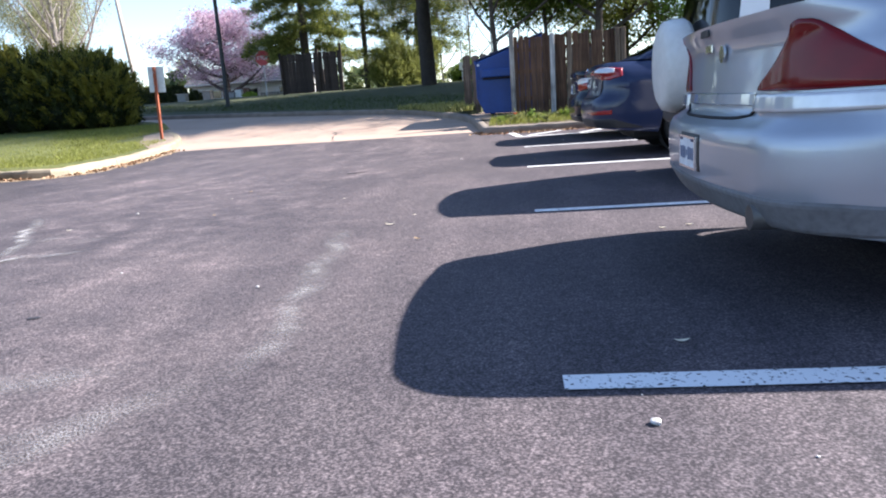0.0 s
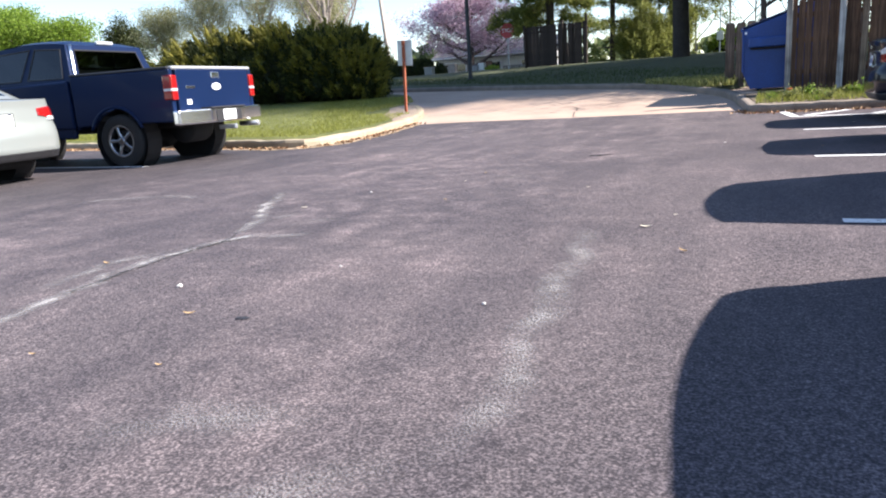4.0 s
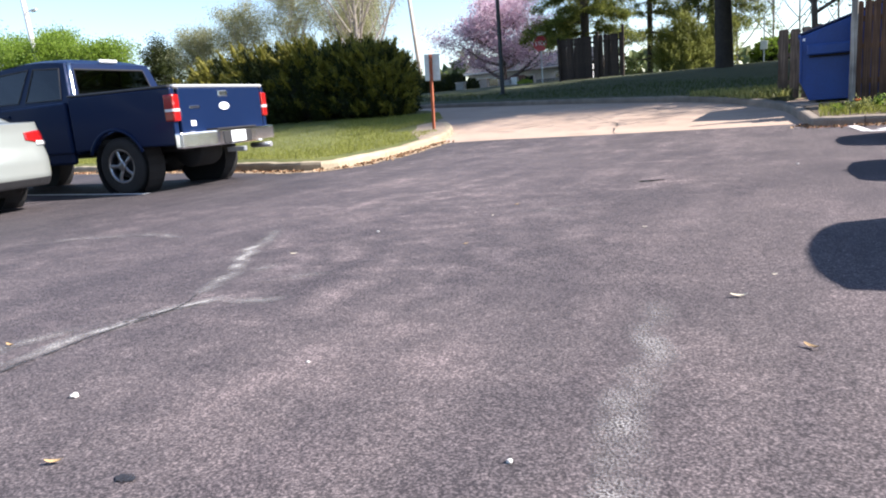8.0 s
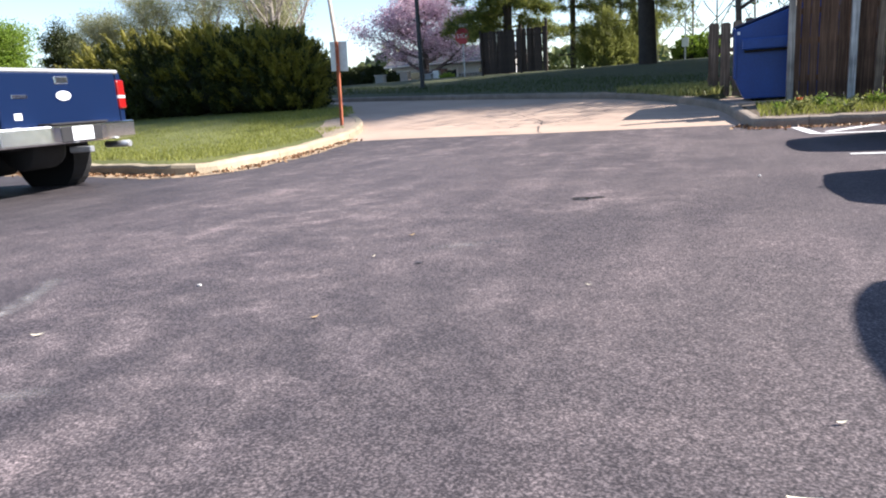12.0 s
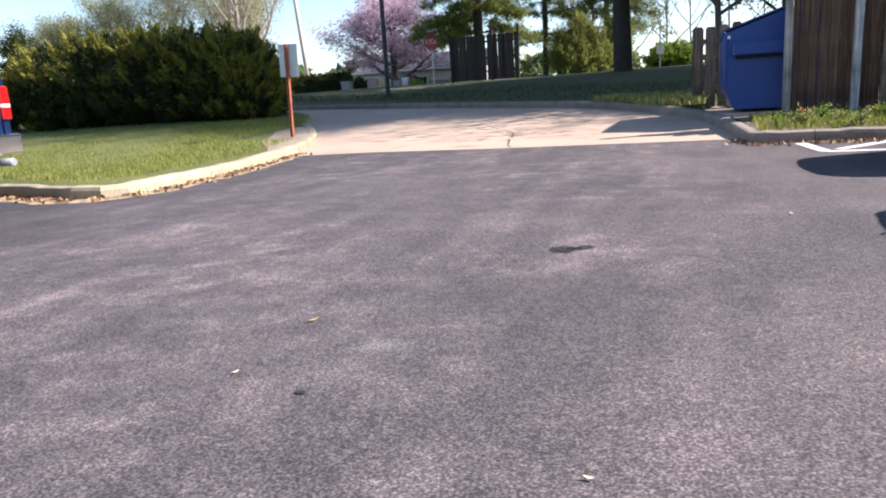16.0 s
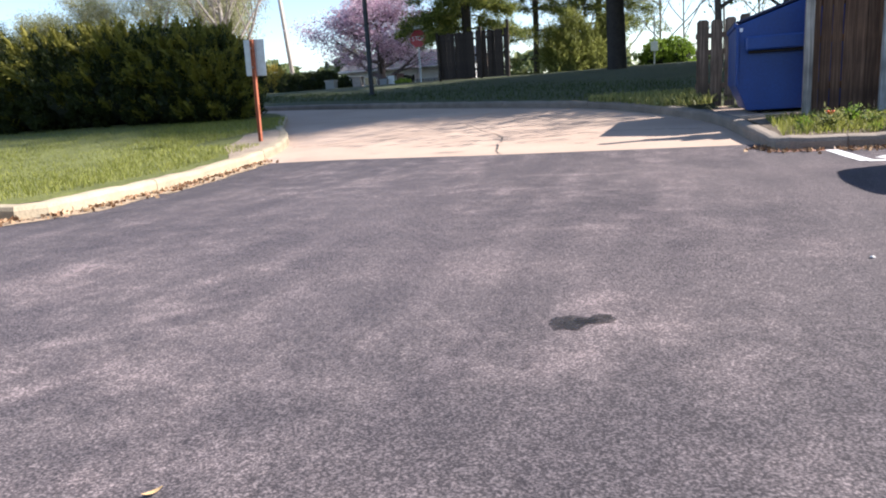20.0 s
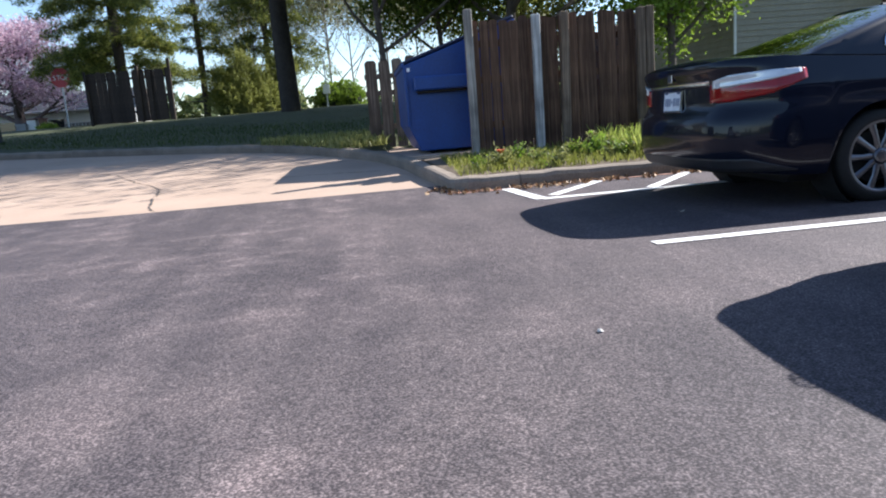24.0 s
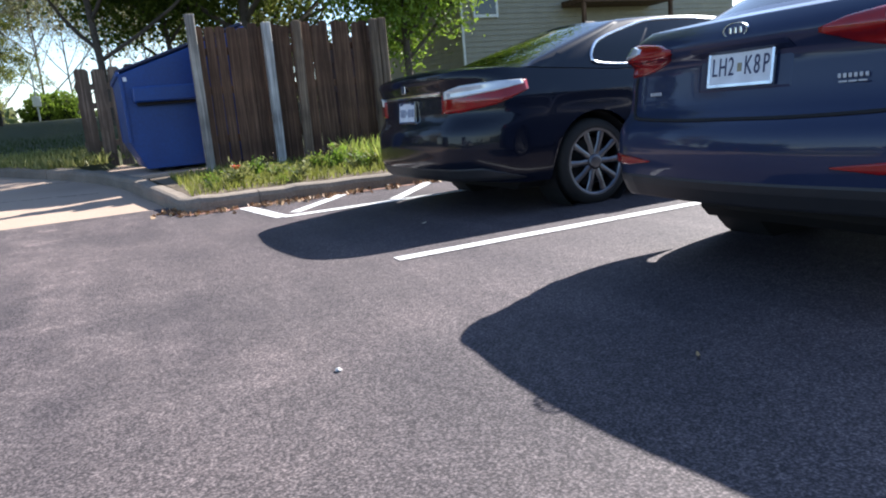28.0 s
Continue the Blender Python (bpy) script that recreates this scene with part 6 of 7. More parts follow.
island_poly = [(p[0] - 0.2 if p[0] > -9 else p[0], p[1] + (0.22 if p[1] < 14 and p[0] < -7.4 else 0)) for p in ISLAND]
quick_island = lambda x, y: rise(x, y) + 0.20
spots = scatter(64000, -20, -7.2, 11.3, 22, lambda x, y: inside(x, y, island_poly) & ~((x > -9.5) & (y > 16.4)), quick_island, 3)
blades("grass", spots, 0.055, 0.0095, GRASS, "green uncut grass on the island", 4)


# ---------------------------------------------------------------- posts and signs
def back_sign(at, turn):
    s = thing("road_sign", Matrix.Translation(at) @ pose(0, 0, 0, 1.5, 3.0, turn), "back of a grey sign on a rusty red post", "sign")
    rust = surface("rusty_red_post", (0.20, 0.05, 0.022), (0.42, 0.13, 0.06), 0.8, 30, 5)
    part("sign_post", prism([(-0.03, -0.02), (-0.012, -0.02), (-0.012, 0.012), (0.012, 0.012), (0.012, -0.02), (0.03, -0.02), (0.03, 0.028), (-0.03, 0.028)], "z", -0.1, 1.74), rust, s)
    part("sign_panel", box((0.44, 0.006, 0.60), (0.02, 0.033, 1.44), 0.002), plain("sign_back", (0.46, 0.48, 0.50), 0.5, 0.3), s)
    for z in (1.28, 1.60):
        part("bolt", lathe([(0.01, -0.03), (0.01, -0.02)], "y", 8, (0, 0, z)), STEEL, s)
    return s


back_sign((-8.52, 17.28, 0.32), -8)
# bare soil just inside the kerb at the island's tip, lying on the lawn
tip = [i for i, p in enumerate(ISLAND) if p[0] > -9.9 and 15.3 < p[1] < 19.6]
soil_v = []
for i in tip:
    p = ISLAND[i] + side_of(ISLAND, i) * (KERB_WIDE - 0.01)
    taper = min(1.0, (i - tip[0]) / 5, (tip[-1] - i) / 5)
    for r in (0.0, 0.01, 0.03, 0.055):
        q = p + (np.array((-24, 19.5)) - p) * r * (0.15 + 0.85 * taper)
        d = float(np.linalg.norm(q - p))
        soil_v.append((q[0], q[1], rise(q[0], q[1]) + KERB_HIGH - 0.012 + island_hill(q[0], q[1], d)))
part_bed = link("mulch", soil_v, [(4 * i + j, 4 * i + j + 1, 4 * i + j + 5, 4 * i + j + 4) for i in range(len(tip) - 1) for j in range(3)], SOIL_PALE, smooth=True)
tagged(part_bed, "bare brown soil round the sign post", "soil", kind="structure")

lp = thing("street_lamp", Matrix.Translation((-11.7, 29.4, on_bank(-11.7, 29.4) - 0.05)), "dark metal lamp post on the bank", "street lamp")
part("lamp_pole", lathe([(0.10, 0.0), (0.085, 0.1), (0.08, 3.0), (0.06, 7.4), (0.05, 7.5)], "z", 16), plain("dark_bronze", (0.03, 0.032, 0.035), 0.5, 0.6), lp, smooth=True)
part("lamp_base", lathe([(0.17, -0.1), (0.17, 0.06), (0.10, 0.12)], "z", 16), plain("dark_bronze_base", (0.03, 0.032, 0.035), 0.5, 0.6), lp)
part("lamp_head", box((0.6, 0.28, 0.12), (0.25, 0, 7.5), 0.03), plain("lamp_shell", (0.03, 0.032, 0.035), 0.5, 0.6), lp)

up = thing("utility_pole", Matrix.Translation((-29.3, 55, 1.0)) @ pose(0, 0, 0, 0, -4.5, 0), "pale wooden utility pole among the trees", "pole")
part("pole_shaft", lathe([(0.17, 0.0), (0.15, 6.0), (0.12, 12.0)], "z", 12), surface("pole_wood", (0.34, 0.30, 0.25), (0.5, 0.45, 0.39), 0.9), up, smooth=True)
part("cross_arm", box((2.2, 0.1, 0.12), (0, 0, 11.3), 0.01), WOOD_GREY, up)

lp2 = thing("utility_pole", Matrix.Translation((-85.4, 60.0, 1.0)) @ pose(0, 0, 0, 0, -4.5, 0), "tall pale pole with a lamp behind the parked cars", "pole")
part("pole_shaft", lathe([(0.34, 0.0), (0.30, 10.0), (0.24, 21.0)], "z", 12), surface("pale_pole", (0.50, 0.49, 0.47), (0.66, 0.65, 0.63), 0.8), lp2, smooth=True)
part("lamp_arm", box((1.5, 0.12, 0.12), (0.8, 0, 15.2), 0.02), STEEL, lp2)
part("lamp_head", box((0.9, 0.4, 0.35), (1.7, 0, 15.1), 0.08), STEEL, lp2)

ss = thing("stop_sign", Matrix.Translation((-13.0, 38, 1.35)), "red octagonal stop sign on a steel post", "sign")
part("sign_post", box((0.05, 0.04, 2.6), (0, 0, 1.3)), STEEL, ss)
octagon = [(0.40 * math.cos(math.pi / 8 + k * math.pi / 4), 0.40 * math.sin(math.pi / 8 + k * math.pi / 4) + 2.25) for k in range(8)]
part("sign_panel", prism(octagon, "y", -0.035, -0.025), plain("sign_red", (0.40, 0.02, 0.03), 0.4), ss)
for k, letter in enumerate("STOP"):
    lettering("letter", letter, 0.27, Matrix.Translation((-0.24 + 0.16 * k, -0.037, 2.25)) @ pose(0, 0, 0, 90, 0, 0), PLATE_WHITE, ss)
part("street_plate", box((0.55, 0.02, 0.16), (0.02, 0, 2.78), 0.004), PLATE_WHITE, ss)

sp = thing("road_sign", Matrix.Translation((-2.8, 42, 1.45)), "small pale sign on a thin post", "sign")
part("sign_post", box((0.06, 0.05, 2.6), (0, 0, 1.25)), STEEL, sp)
part("sign_panel", box((0.32, 0.02, 0.42), (0, -0.04, 1.15), 0.004), PLATE_WHITE, sp)

# ---------------------------------------------------------------- far fence, house, building
# boards coloured near-black to stand for the pine's shade over them
board_fence("fence", (-11.7, 37.0), (-8.5, 37.0), 1.66, 1.95, 0.19, -0.008, "dark weathered board fence on the bank", 200, posts=((0.0, 2.0, 1), (1.9, 2.1, 1), (3.1, 2.3, 1)), wood=surface("shaded_fence_wood", (0.02, 0.014, 0.011), (0.06, 0.042, 0.033), 0.9, 24, 3.5, 0.5, 0.006, vary=0.3))

SIDING = surface("beige_siding", (0.24, 0.22, 0.165), (0.33, 0.30, 0.23), 0.7, 12, 2)
ROOF = surface("grey_shingle", (0.12, 0.11, 0.105), (0.24, 0.225, 0.21), 0.9, 25, 3)
WHITE_WALL = surface("white_wall", (0.66, 0.66, 0.64), (0.80, 0.80, 0.78), 0.7, 14, 2)
PANE = plain("window_pane", (0.02, 0.025, 0.03), 0.06, 0, 0.8)


def building(name, at, turn, wide, deep, tall, roof_high, wall_material, label, windows, laps=0.0):
    b = thing(name, Matrix.Translation(at) @ pose(0, 0, 0, 0, 0, turn), label, "building")
    w = part("wall", box((wide, deep, tall), (wide / 2, deep / 2, tall / 2)), wall_material, b)
    o = 0.45
    part("roof", prism([(-o, tall - 0.05), (deep / 2, tall + roof_high), (deep + o, tall - 0.05), (deep + o, tall - 0.2), (deep / 2, tall + roof_high - 0.18), (-o, tall - 0.2)], "x", -o, wide + o), ROOF, b)
    part("gutter", box((wide + 2 * o, 0.12, 0.12), (wide / 2, -o - 0.04, tall - 0.10), 0.02), WHITE_WALL, b)
    if laps:
        for k in range(int(tall / laps)):
            part("siding_lap", prism([(-0.03, k * laps), (0.0, (k + 1) * laps), (0.0, k * laps)], "x", 0, wide), wall_material, b)
            part("siding_lap", prism([(0.0, k * laps), (-0.03, k * laps), (0.0, (k + 1) * laps)], "y", 0, deep), wall_material, b)
    for x, z, ww, wh in windows:
        win = part("window", box((ww + 0.2, 0.10, wh + 0.2), (x, -0.06, z), 0.01), WHITE_WALL, b)
        part("pane", box((ww, 0.02, wh / 2 - 0.03), (x, -0.115, z + wh / 4), 0.0), PANE, win)
        part("pane", box((ww, 0.02, wh / 2 - 0.03), (x, -0.105, z - wh / 4), 0.0), PANE, win)
    return b


building("apartment_building", (12.0, 32.0, 1.2), 0, 14, 9, 6.2, 2.4, SIDING, "beige apartment building with lap siding beyond the cars", [(0.95, 3.6, 0.9, 1.3)], 0.2)
balcony = thing("balcony", Matrix.Translation((18.2, 31.3, 4.45)), "dark timber balcony on the apartment building", "balcony")
part("deck", box((4.6, 1.4, 0.22), (0.6, 0, 0), 0.02), WOOD_BROWN, balcony)
part("rail", box((4.6, 0.06, 0.08), (0.6, -0.67, 1.0), 0.01), WOOD_BROWN, balcony)
for k in range(16):
    part("baluster", box((0.05, 0.04, 0.9), (-1.6 + 0.29 * k, -0.67, 0.55), 0.005), WOOD_BROWN, balcony)
for x in (-1.6, 2.8):
    part("post", box((0.14, 0.14, 3.5), (x, -0.6, -1.6), 0.01), WOOD_BROWN, balcony)
ds = part("downspout", box((0.09, 0.08, 6.0), (11.9, 31.9, 4.2), 0.01), WHITE_WALL)
tagged(ds, "white downspout at the building's corner", "downspout")
building("house", (-24.5, 54, 0.6), 6, 9, 7, 2.6, 1.3, WHITE_WALL, "low white house behind the flowering tree", [(1.8, 1.5, 0.9, 1.1), (4.6, 1.5, 0.9, 1.1), (7.2, 1.5, 0.9, 1.1)])

def street_box(name, x, y, w, d, h, material, label, category, cap=None):
    """A box-like thing that stands on the ground by the street, with a cap that stands out."""
    z = rise(x, y) + 0.02
    b = thing(name, Matrix.Translation((x, y, z)), label, category)
    part("body", box((w, d, h + 0.1), (0, 0, h / 2 - 0.05), 0.02), material, b)
    part("cap", box((w + 0.07, d + 0.07, 0.07), (0, 0, h + 0.02), 0.015), cap or material, b)
    return b


BRICK = surface("pale_brick", (0.20, 0.165, 0.145), (0.36, 0.31, 0.28), 0.85, 26, 5, 0.4, 0.005)
DARK_BRICK = surface("red_brown_brick", (0.10, 0.045, 0.035), (0.20, 0.10, 0.075), 0.85, 26, 5, 0.4, 0.005)
street_box("utility_cabinet", -18.64, 40.0, 0.50, 0.4, 0.72, plain("cabinet_grey", (0.20, 0.205, 0.20), 0.6), "grey utility cabinet by the dark hedge", "cabinet")
street_box("gate_pillar", -17.27, 40.3, 0.46, 0.42, 0.80, BRICK, "pale brick gate pillar by the street", "pillar")
street_box("utility_cabinet", -16.95, 43.0, 0.42, 0.4, 0.62, plain("cabinet_pale", (0.28, 0.28, 0.275), 0.6), "pale utility cabinet by the street", "cabinet")
street_box("gate_pillar", -16.55, 43.2, 0.40, 0.4, 0.84, WHITE_WALL, "whitewashed pillar by the street", "pillar", DARK_BRICK)
street_box("gate_pillar", -16.1, 43.2, 0.26, 0.4, 0.84, DARK_BRICK, "red-brown brick pillar by the street", "pillar")
yard = thing("fence", Matrix.Translation((-15.6, 44.5, 1.4)), "low grey board fence before the white house", "fence")
for k in range(11):
    part("board", box((0.15, 0.02, 0.62), (0.17 * k, 0, 0.31), 0.004), WOOD_GREY, yard)
part("rail", box((1.9, 0.04, 0.07), (0.85, 0.03, 0.45), 0.004), WOOD_GREY, yard)

# ---------------------------------------------------------------- trees
# clumps high above the view are added only to shade the bank
tree("tree", (-3.83, 34.3, on_bank(-3.8, 34.3) - 0.1), 16, 0.40, "tall dark tree trunk on the grass bank", DARK_LEAF, 21, bark=surface("dark_bark", (0.016, 0.013, 0.011), (0.055, 0.045, 0.037), 0.95, 22, 3, 0.9, 0.03), leaves=20000, size=(0.16, 0.09), cloud=0.5, first=0.26, limbs=15, spread=0.72, droop=0.16, lean=(-0.03, 0), fork=5, clumps=(200, (0.6, 0, 11.5), (5.5, 5.5, 4.0)))
pine("pine_tree", (-11.0, 39.0, 1.5), 13, 0.22, "pine with layered sunlit branches over the old fence", PINE_LEAF, 31, first=2.2, reach=3.3, whorls=16, tufts=46, needles=30)
pine("pine_tree", (-8.75, 44.0, 1.4), 13, 0.15, "slim pine with sparse open branches", PINE_LEAF, 32, first=0.5, reach=2.0, whorls=17, tufts=9, needles=26)
pine("pine_tree", (-5.9, 47.0, 1.4), 13, 0.17, "pine standing behind the tall trunk", PINE_LEAF, 33, first=2.2, reach=3.2, whorls=15, tufts=26, needles=26)
for x, y, h, sd in ((-4.9, 52.0, 11, 22), (0.6, 50.0, 11, 23), (-9.5, 60.0, 12, 94), (-8.0, 57.0, 9.5, 24), (-1.5, 58.0, 9.5, 25), (3.0, 57.0, 9.5, 26), (-2.8, 50.0, 10.0, 27)):
    tree("tree", (x, y, 1.3), h, 0.075, "thin tree with a haze of new leaves", PALE_LEAF, sd, leaves=24000, size=(0.13, 0.085), cloud=0.65, first=0.12, limbs=16, spread=0.6, bark=BARK_GREY)
bush("bush", (-6.9, 43.0, 1.2), [((0, 0, 0.9), (1.2, 1.0, 1.3)), ((0.9, 0.2, 1.0), (0.8, 0.7, 1.5)), ((-0.7, 0, 1.3), (0.6, 0.6, 1.3)), ((0.1, 0.3, 2.0), (0.6, 0.6, 1.3))], "loose yellow-green conifer bush", YELLOW_GREEN, 41, core=CONIFER_CORE, density=60, size=(0.17, 0.035), up=0.25, spray=0.55, rough=0.4)
bush("bush", (-5.2, 44.0, 1.2), [((0, 0, 1.1), (0.8, 0.7, 1.5)), ((0.3, 0.1, 2.2), (0.5, 0.5, 1.1)), ((-0.5, 0, 0.7), (0.7, 0.6, 0.9))], "loose young conifer with yellow-green shoots", YELLOW_GREEN, 45, core=CONIFER_CORE, density=60, size=(0.17, 0.035), up=0.25, spray=0.55, rough=0.4)
bush("bush", (-2.3, 46.0, 1.4), [((-0.4, 0, 0.7), (0.95, 0.9, 1.0)), ((0.5, 0.1, 0.75), (0.85, 0.8, 1.0))], "clipped round bright green bush", FRESH, 42, density=70, size=(0.10, 0.045), spray=0.14)
tree("tree", (-40.0, 62.0, 1.0), 16, 0.30, "large budding tree with bare grey limbs", PALE_LEAF, 51, leaves=26000, size=(0.13, 0.09), cloud=0.6, bark=BARK_GREY, limbs=22, first=0.12, spread=0.50, levels=3, fork=6)
for k, (x, y, h) in enumerate(((-74, 75, 9.0), (-67, 76, 10.5), (-59, 77, 12.0), (-51, 78, 12.0), (-47, 72, 9.0))):
    tree("tree", (x, y, 1.0), h, 0.35, "rounded pale green spring tree in the distance", PALE_LEAF, 60 + k, leaves=22000, size=(0.16, 0.11), cloud=0.62, limbs=15, first=0.25, spread=0.48, bark=BARK_GREY)
tree("tree", (-86.5, 80.0, 1.0), 9.0, 0.3, "dark rounded solitary tree in the distance", YEW_DARK, 71, leaves=9000, size=(0.24, 0.15), cloud=0.6, limbs=10, first=0.4, spread=0.45, clumps=(70, (0, 0, 7.8), (4.2, 4.2, 3.6)))
for k, (x, y, h) in enumerate(((-86.0, 62.0, 9.5), (-92.0, 66.0, 9.8), (-79.5, 64.0, 8.2), (-99.0, 64.0, 10.0))):
    tree("tree", (x, y, 1.0), h, 0.3, "broad fresh green tree behind the parked pickup", FRESH, 75 + k, leaves=16000, size=(0.24, 0.16), cloud=0.8, limbs=12, first=0.3, spread=0.6, clumps=(50, (0, 0, h * 0.72), (4.2, 4.2, h * 0.26)))
blossom = tree("blossom_tree", (-20.1, 50.0, 1.3), 5.3, 0.26, "spreading tree in full pink blossom", PINK, 81, leaves=30000, size=(0.11, 0.08), cloud=0.34, limbs=17, first=0.14, spread=0.88, fork=6, bark=surface("purplish_bark", (0.06, 0.045, 0.045), (0.16, 0.125, 0.12), 0.9, 22, 3))
blossom.scale = (1.28, 1.15, 1.04)
tree("tree", (7.6, 27.5, on_bank(7.6, 27.5) - 0.1), 7.0, 0.13, "young tree with bright new leaves behind the fence", FRESH, 91, leaves=42000, size=(0.13, 0.09), cloud=0.5, limbs=14, first=0.14, spread=0.66, fork=5, clumps=(90, (0, 0, 3.6), (2.2, 2.0, 2.5)))
# upper clumps of these two reach out of sight, added as shade for the bank
tree("tree", (-0.5, 29.0, on_bank(-0.5, 29.0) - 0.1), 10.0, 0.12, "leafy tree spreading above the bin enclosure", DARK_LEAF, 92, leaves=60000, size=(0.14, 0.09), cloud=0.5, limbs=16, first=0.15, spread=0.75, fork=5, clumps=(190, (0.3, 0, 6.6), (4.4, 3.6, 3.4)))
tree("tree", (3.5, 30.0, on_bank(3.5, 30.0) - 0.1), 12.0, 0.18, "leafy tree behind the bin enclosure", DARK_LEAF, 93, leaves=95000, size=(0.14, 0.095), cloud=0.6, limbs=17, first=0.12, spread=0.72, fork=5, clumps=(260, (0, 0, 8.4), (5.0, 4.2, 4.2)))
tree("tree", (1.6, 32.0, on_bank(1.6, 32.0) - 0.1), 7.5, 0.11, "young leafy tree between the taller ones", DARK_LEAF, 96, leaves=46000, size=(0.13, 0.09), cloud=0.55, limbs=16, first=0.16, spread=0.74, fork=5, clumps=(110, (0, 0, 4.2), (3.2, 2.6, 2.2)))
tree("tree", (5.6, 37.0, 1.4), 9.0, 0.18, "broad tree with yellow-green new leaves behind the fence", YELLOW_GREEN, 95, leaves=26000, size=(0.16, 0.11), cloud=0.6, limbs=14, first=0.1, spread=0.7, fork=5, clumps=(60, (0, 0, 3.2), (3.4, 2.4, 2.4)))
bush("hedge", (-21.0, 42.0, 1.1), [((-1.1, 0, 0.75), (0.85, 0.7, 0.85)), ((-0.3, 0, 0.75), (0.85, 0.7, 0.85)), ((0.5, 0, 0.75), (0.85, 0.7, 0.85)), ((1.1, 0, 0.75), (0.7, 0.7, 0.85))], "dark clipped hedge along the street", YEW_DARK, 43, density=70, category="hedge", spray=0.1)
bush("bush", (-18.85, 42.0, 1.15), [((0, 0, 0.55), (0.48, 0.5, 0.62))], "dark clipped bush between the cabinet and the pillar", YEW_DARK, 46, density=80, spray=0.1)
bush("bush", (-15.45, 42.0, 1.3), [((0, 0, 0.3), (0.42, 0.42, 0.36))], "small round green bush", FRESH, 44, density=90, spray=0.1)
bush("bush", (-26.9, 48.0, 1.3), [((0, 0, 0.9), (1.1, 0.9, 1.2)), ((-1.3, 0.2, 0.8), (1.2, 0.9, 1.0))], "loose golden flowering bush beyond the hedge", leaf_material("golden_flower", [(0.28, 0.20, 0.03), (0.46, 0.34, 0.05), (0.58, 0.46, 0.10)], through=0.4), 47, density=30, size=(0.15, 0.05), spray=0.45)


def tree_line():
    """The distant edge of trees all round."""
    rng = np.random.default_rng(7)
    c = []
    for k in range(300):
        a = 2 * math.pi * k / 300
        r = rng.uniform(120, 170)
        h = rng.uniform(5, 9) + 2 * math.sin(a * 7)
        n = 90
        d = rng.normal(size=(n, 3))
        d /= np.linalg.norm(d, axis=1, keepdims=True)
        c.append(np.array([r * math.cos(a), r * math.sin(a) + 10, h * 0.45]) + d * np.array([3.4, 3.4, h * 0.5]))
    c = np.concatenate(c)
    ob = quad_mesh("tree_line", leaf_quads(c, 2.4, 1.8, rng), leaf_material("far_leaf", [(0.06, 0.09, 0.035), (0.12, 0.15, 0.06), (0.2, 0.21, 0.10)]))
    tagged(ob, "distant hazy line of trees", "woods", kind="stuff")


tree_line()


# ---------------------------------------------------------------- wear, cracks and litter on the paving
def wavy(points, step, amount, seed):
    rng = np.random.default_rng(seed)
    return [p + rng.normal(size=2) * amount for p in smooth_line(points, step)]


def decal(name, points, wide, material, label, category, seed, step=0.12, amount=0.015, wobble=0.02, lift=0.0155):
    ob = link(name, *stroke(wavy(points, step, amount, seed), wide, lift, wobble, seed), material)
    n = len(ob.data.vertices)
    fade = ob.data.attributes.new("fade", "FLOAT", "POINT")
    fade.data.foreach_set("value", [(0.0, 0.5, 1.0, 0.5, 0.0)[i % 5] * min(1.0, (i // 5) / 3, (n - 1 - i) // 5 / 3) for i in range(n)])
    return tagged(ob, label, category, kind="structure")


SEAM = worn_material("seam_filler", (0.04, 0.038, 0.039), 0.8, 0.40, 0.55, 30)
for k, (pts, w) in enumerate((
        ([(-1.75, 1.72), (-1.40, 1.86), (-1.14, 2.07), (-0.95, 2.36), (-0.80, 2.44)], 0.15), ([(-0.80, 2.44), (-0.76, 2.65), (-0.75, 2.92), (-0.84, 3.5), (-0.92, 4.0), (-0.92, 4.4), (-1.0, 4.8), (-0.97, 5.1)], 0.13),
        ([(-1.75, 2.3), (-1.45, 2.5), (-1.15, 2.55)], 0.16), ([(-2.95, 2.6), (-3.02, 3.1), (-3.15, 3.63), (-3.2, 3.9), (-3.2, 4.17), (-3.13, 4.52), (-3.04, 4.63), (-2.77, 4.67), (-2.66, 4.75)], 0.085),
        ([(-3.18, 4.6), (-3.4, 5.1), (-3.66, 5.48), (-3.9, 5.95), (-4.16, 6.4)], 0.09), ([(-3.1, 4.95), (-2.87, 5.17), (-2.7, 5.2)], 0.08), ([(-3.3, 5.15), (-3.25, 5.42)], 0.08),
        ([(-3.3, 3.3), (-3.38, 3.8), (-3.3, 4.3)], 0.08), ([(-6.2, 5.6), (-5.8, 5.9), (-5.2, 6.1), (-4.7, 6.0)], 0.09), ([(-2.5, 7.25), (-2.2, 7.3), (-1.95, 7.55)], 0.10))):
    decal("scuff", pts, w * (1.5 if k in (3, 4, 5, 6) else 1.25 if k == 1 else 1.7), PALE_SEAM if k in (3, 4, 5, 6) else SCUFF, "pale scuffed streak worn into the asphalt", "road wear", 300 + k, wobble=w * 0.1)
for k, (pts, w) in enumerate((([(-3.1, 3.3), (-3.14, 3.8), (-3.16, 4.13), (-3.13, 4.45), (-3.25, 4.68)], 0.018), ([(-3.2, 4.2), (-3.05, 4.55)], 0.02))):
    decal("asphalt_crack", pts, w, SEAM, "dark crack through the asphalt", "crack", 330 + k, amount=0.012, wobble=0.006, lift=0.017)
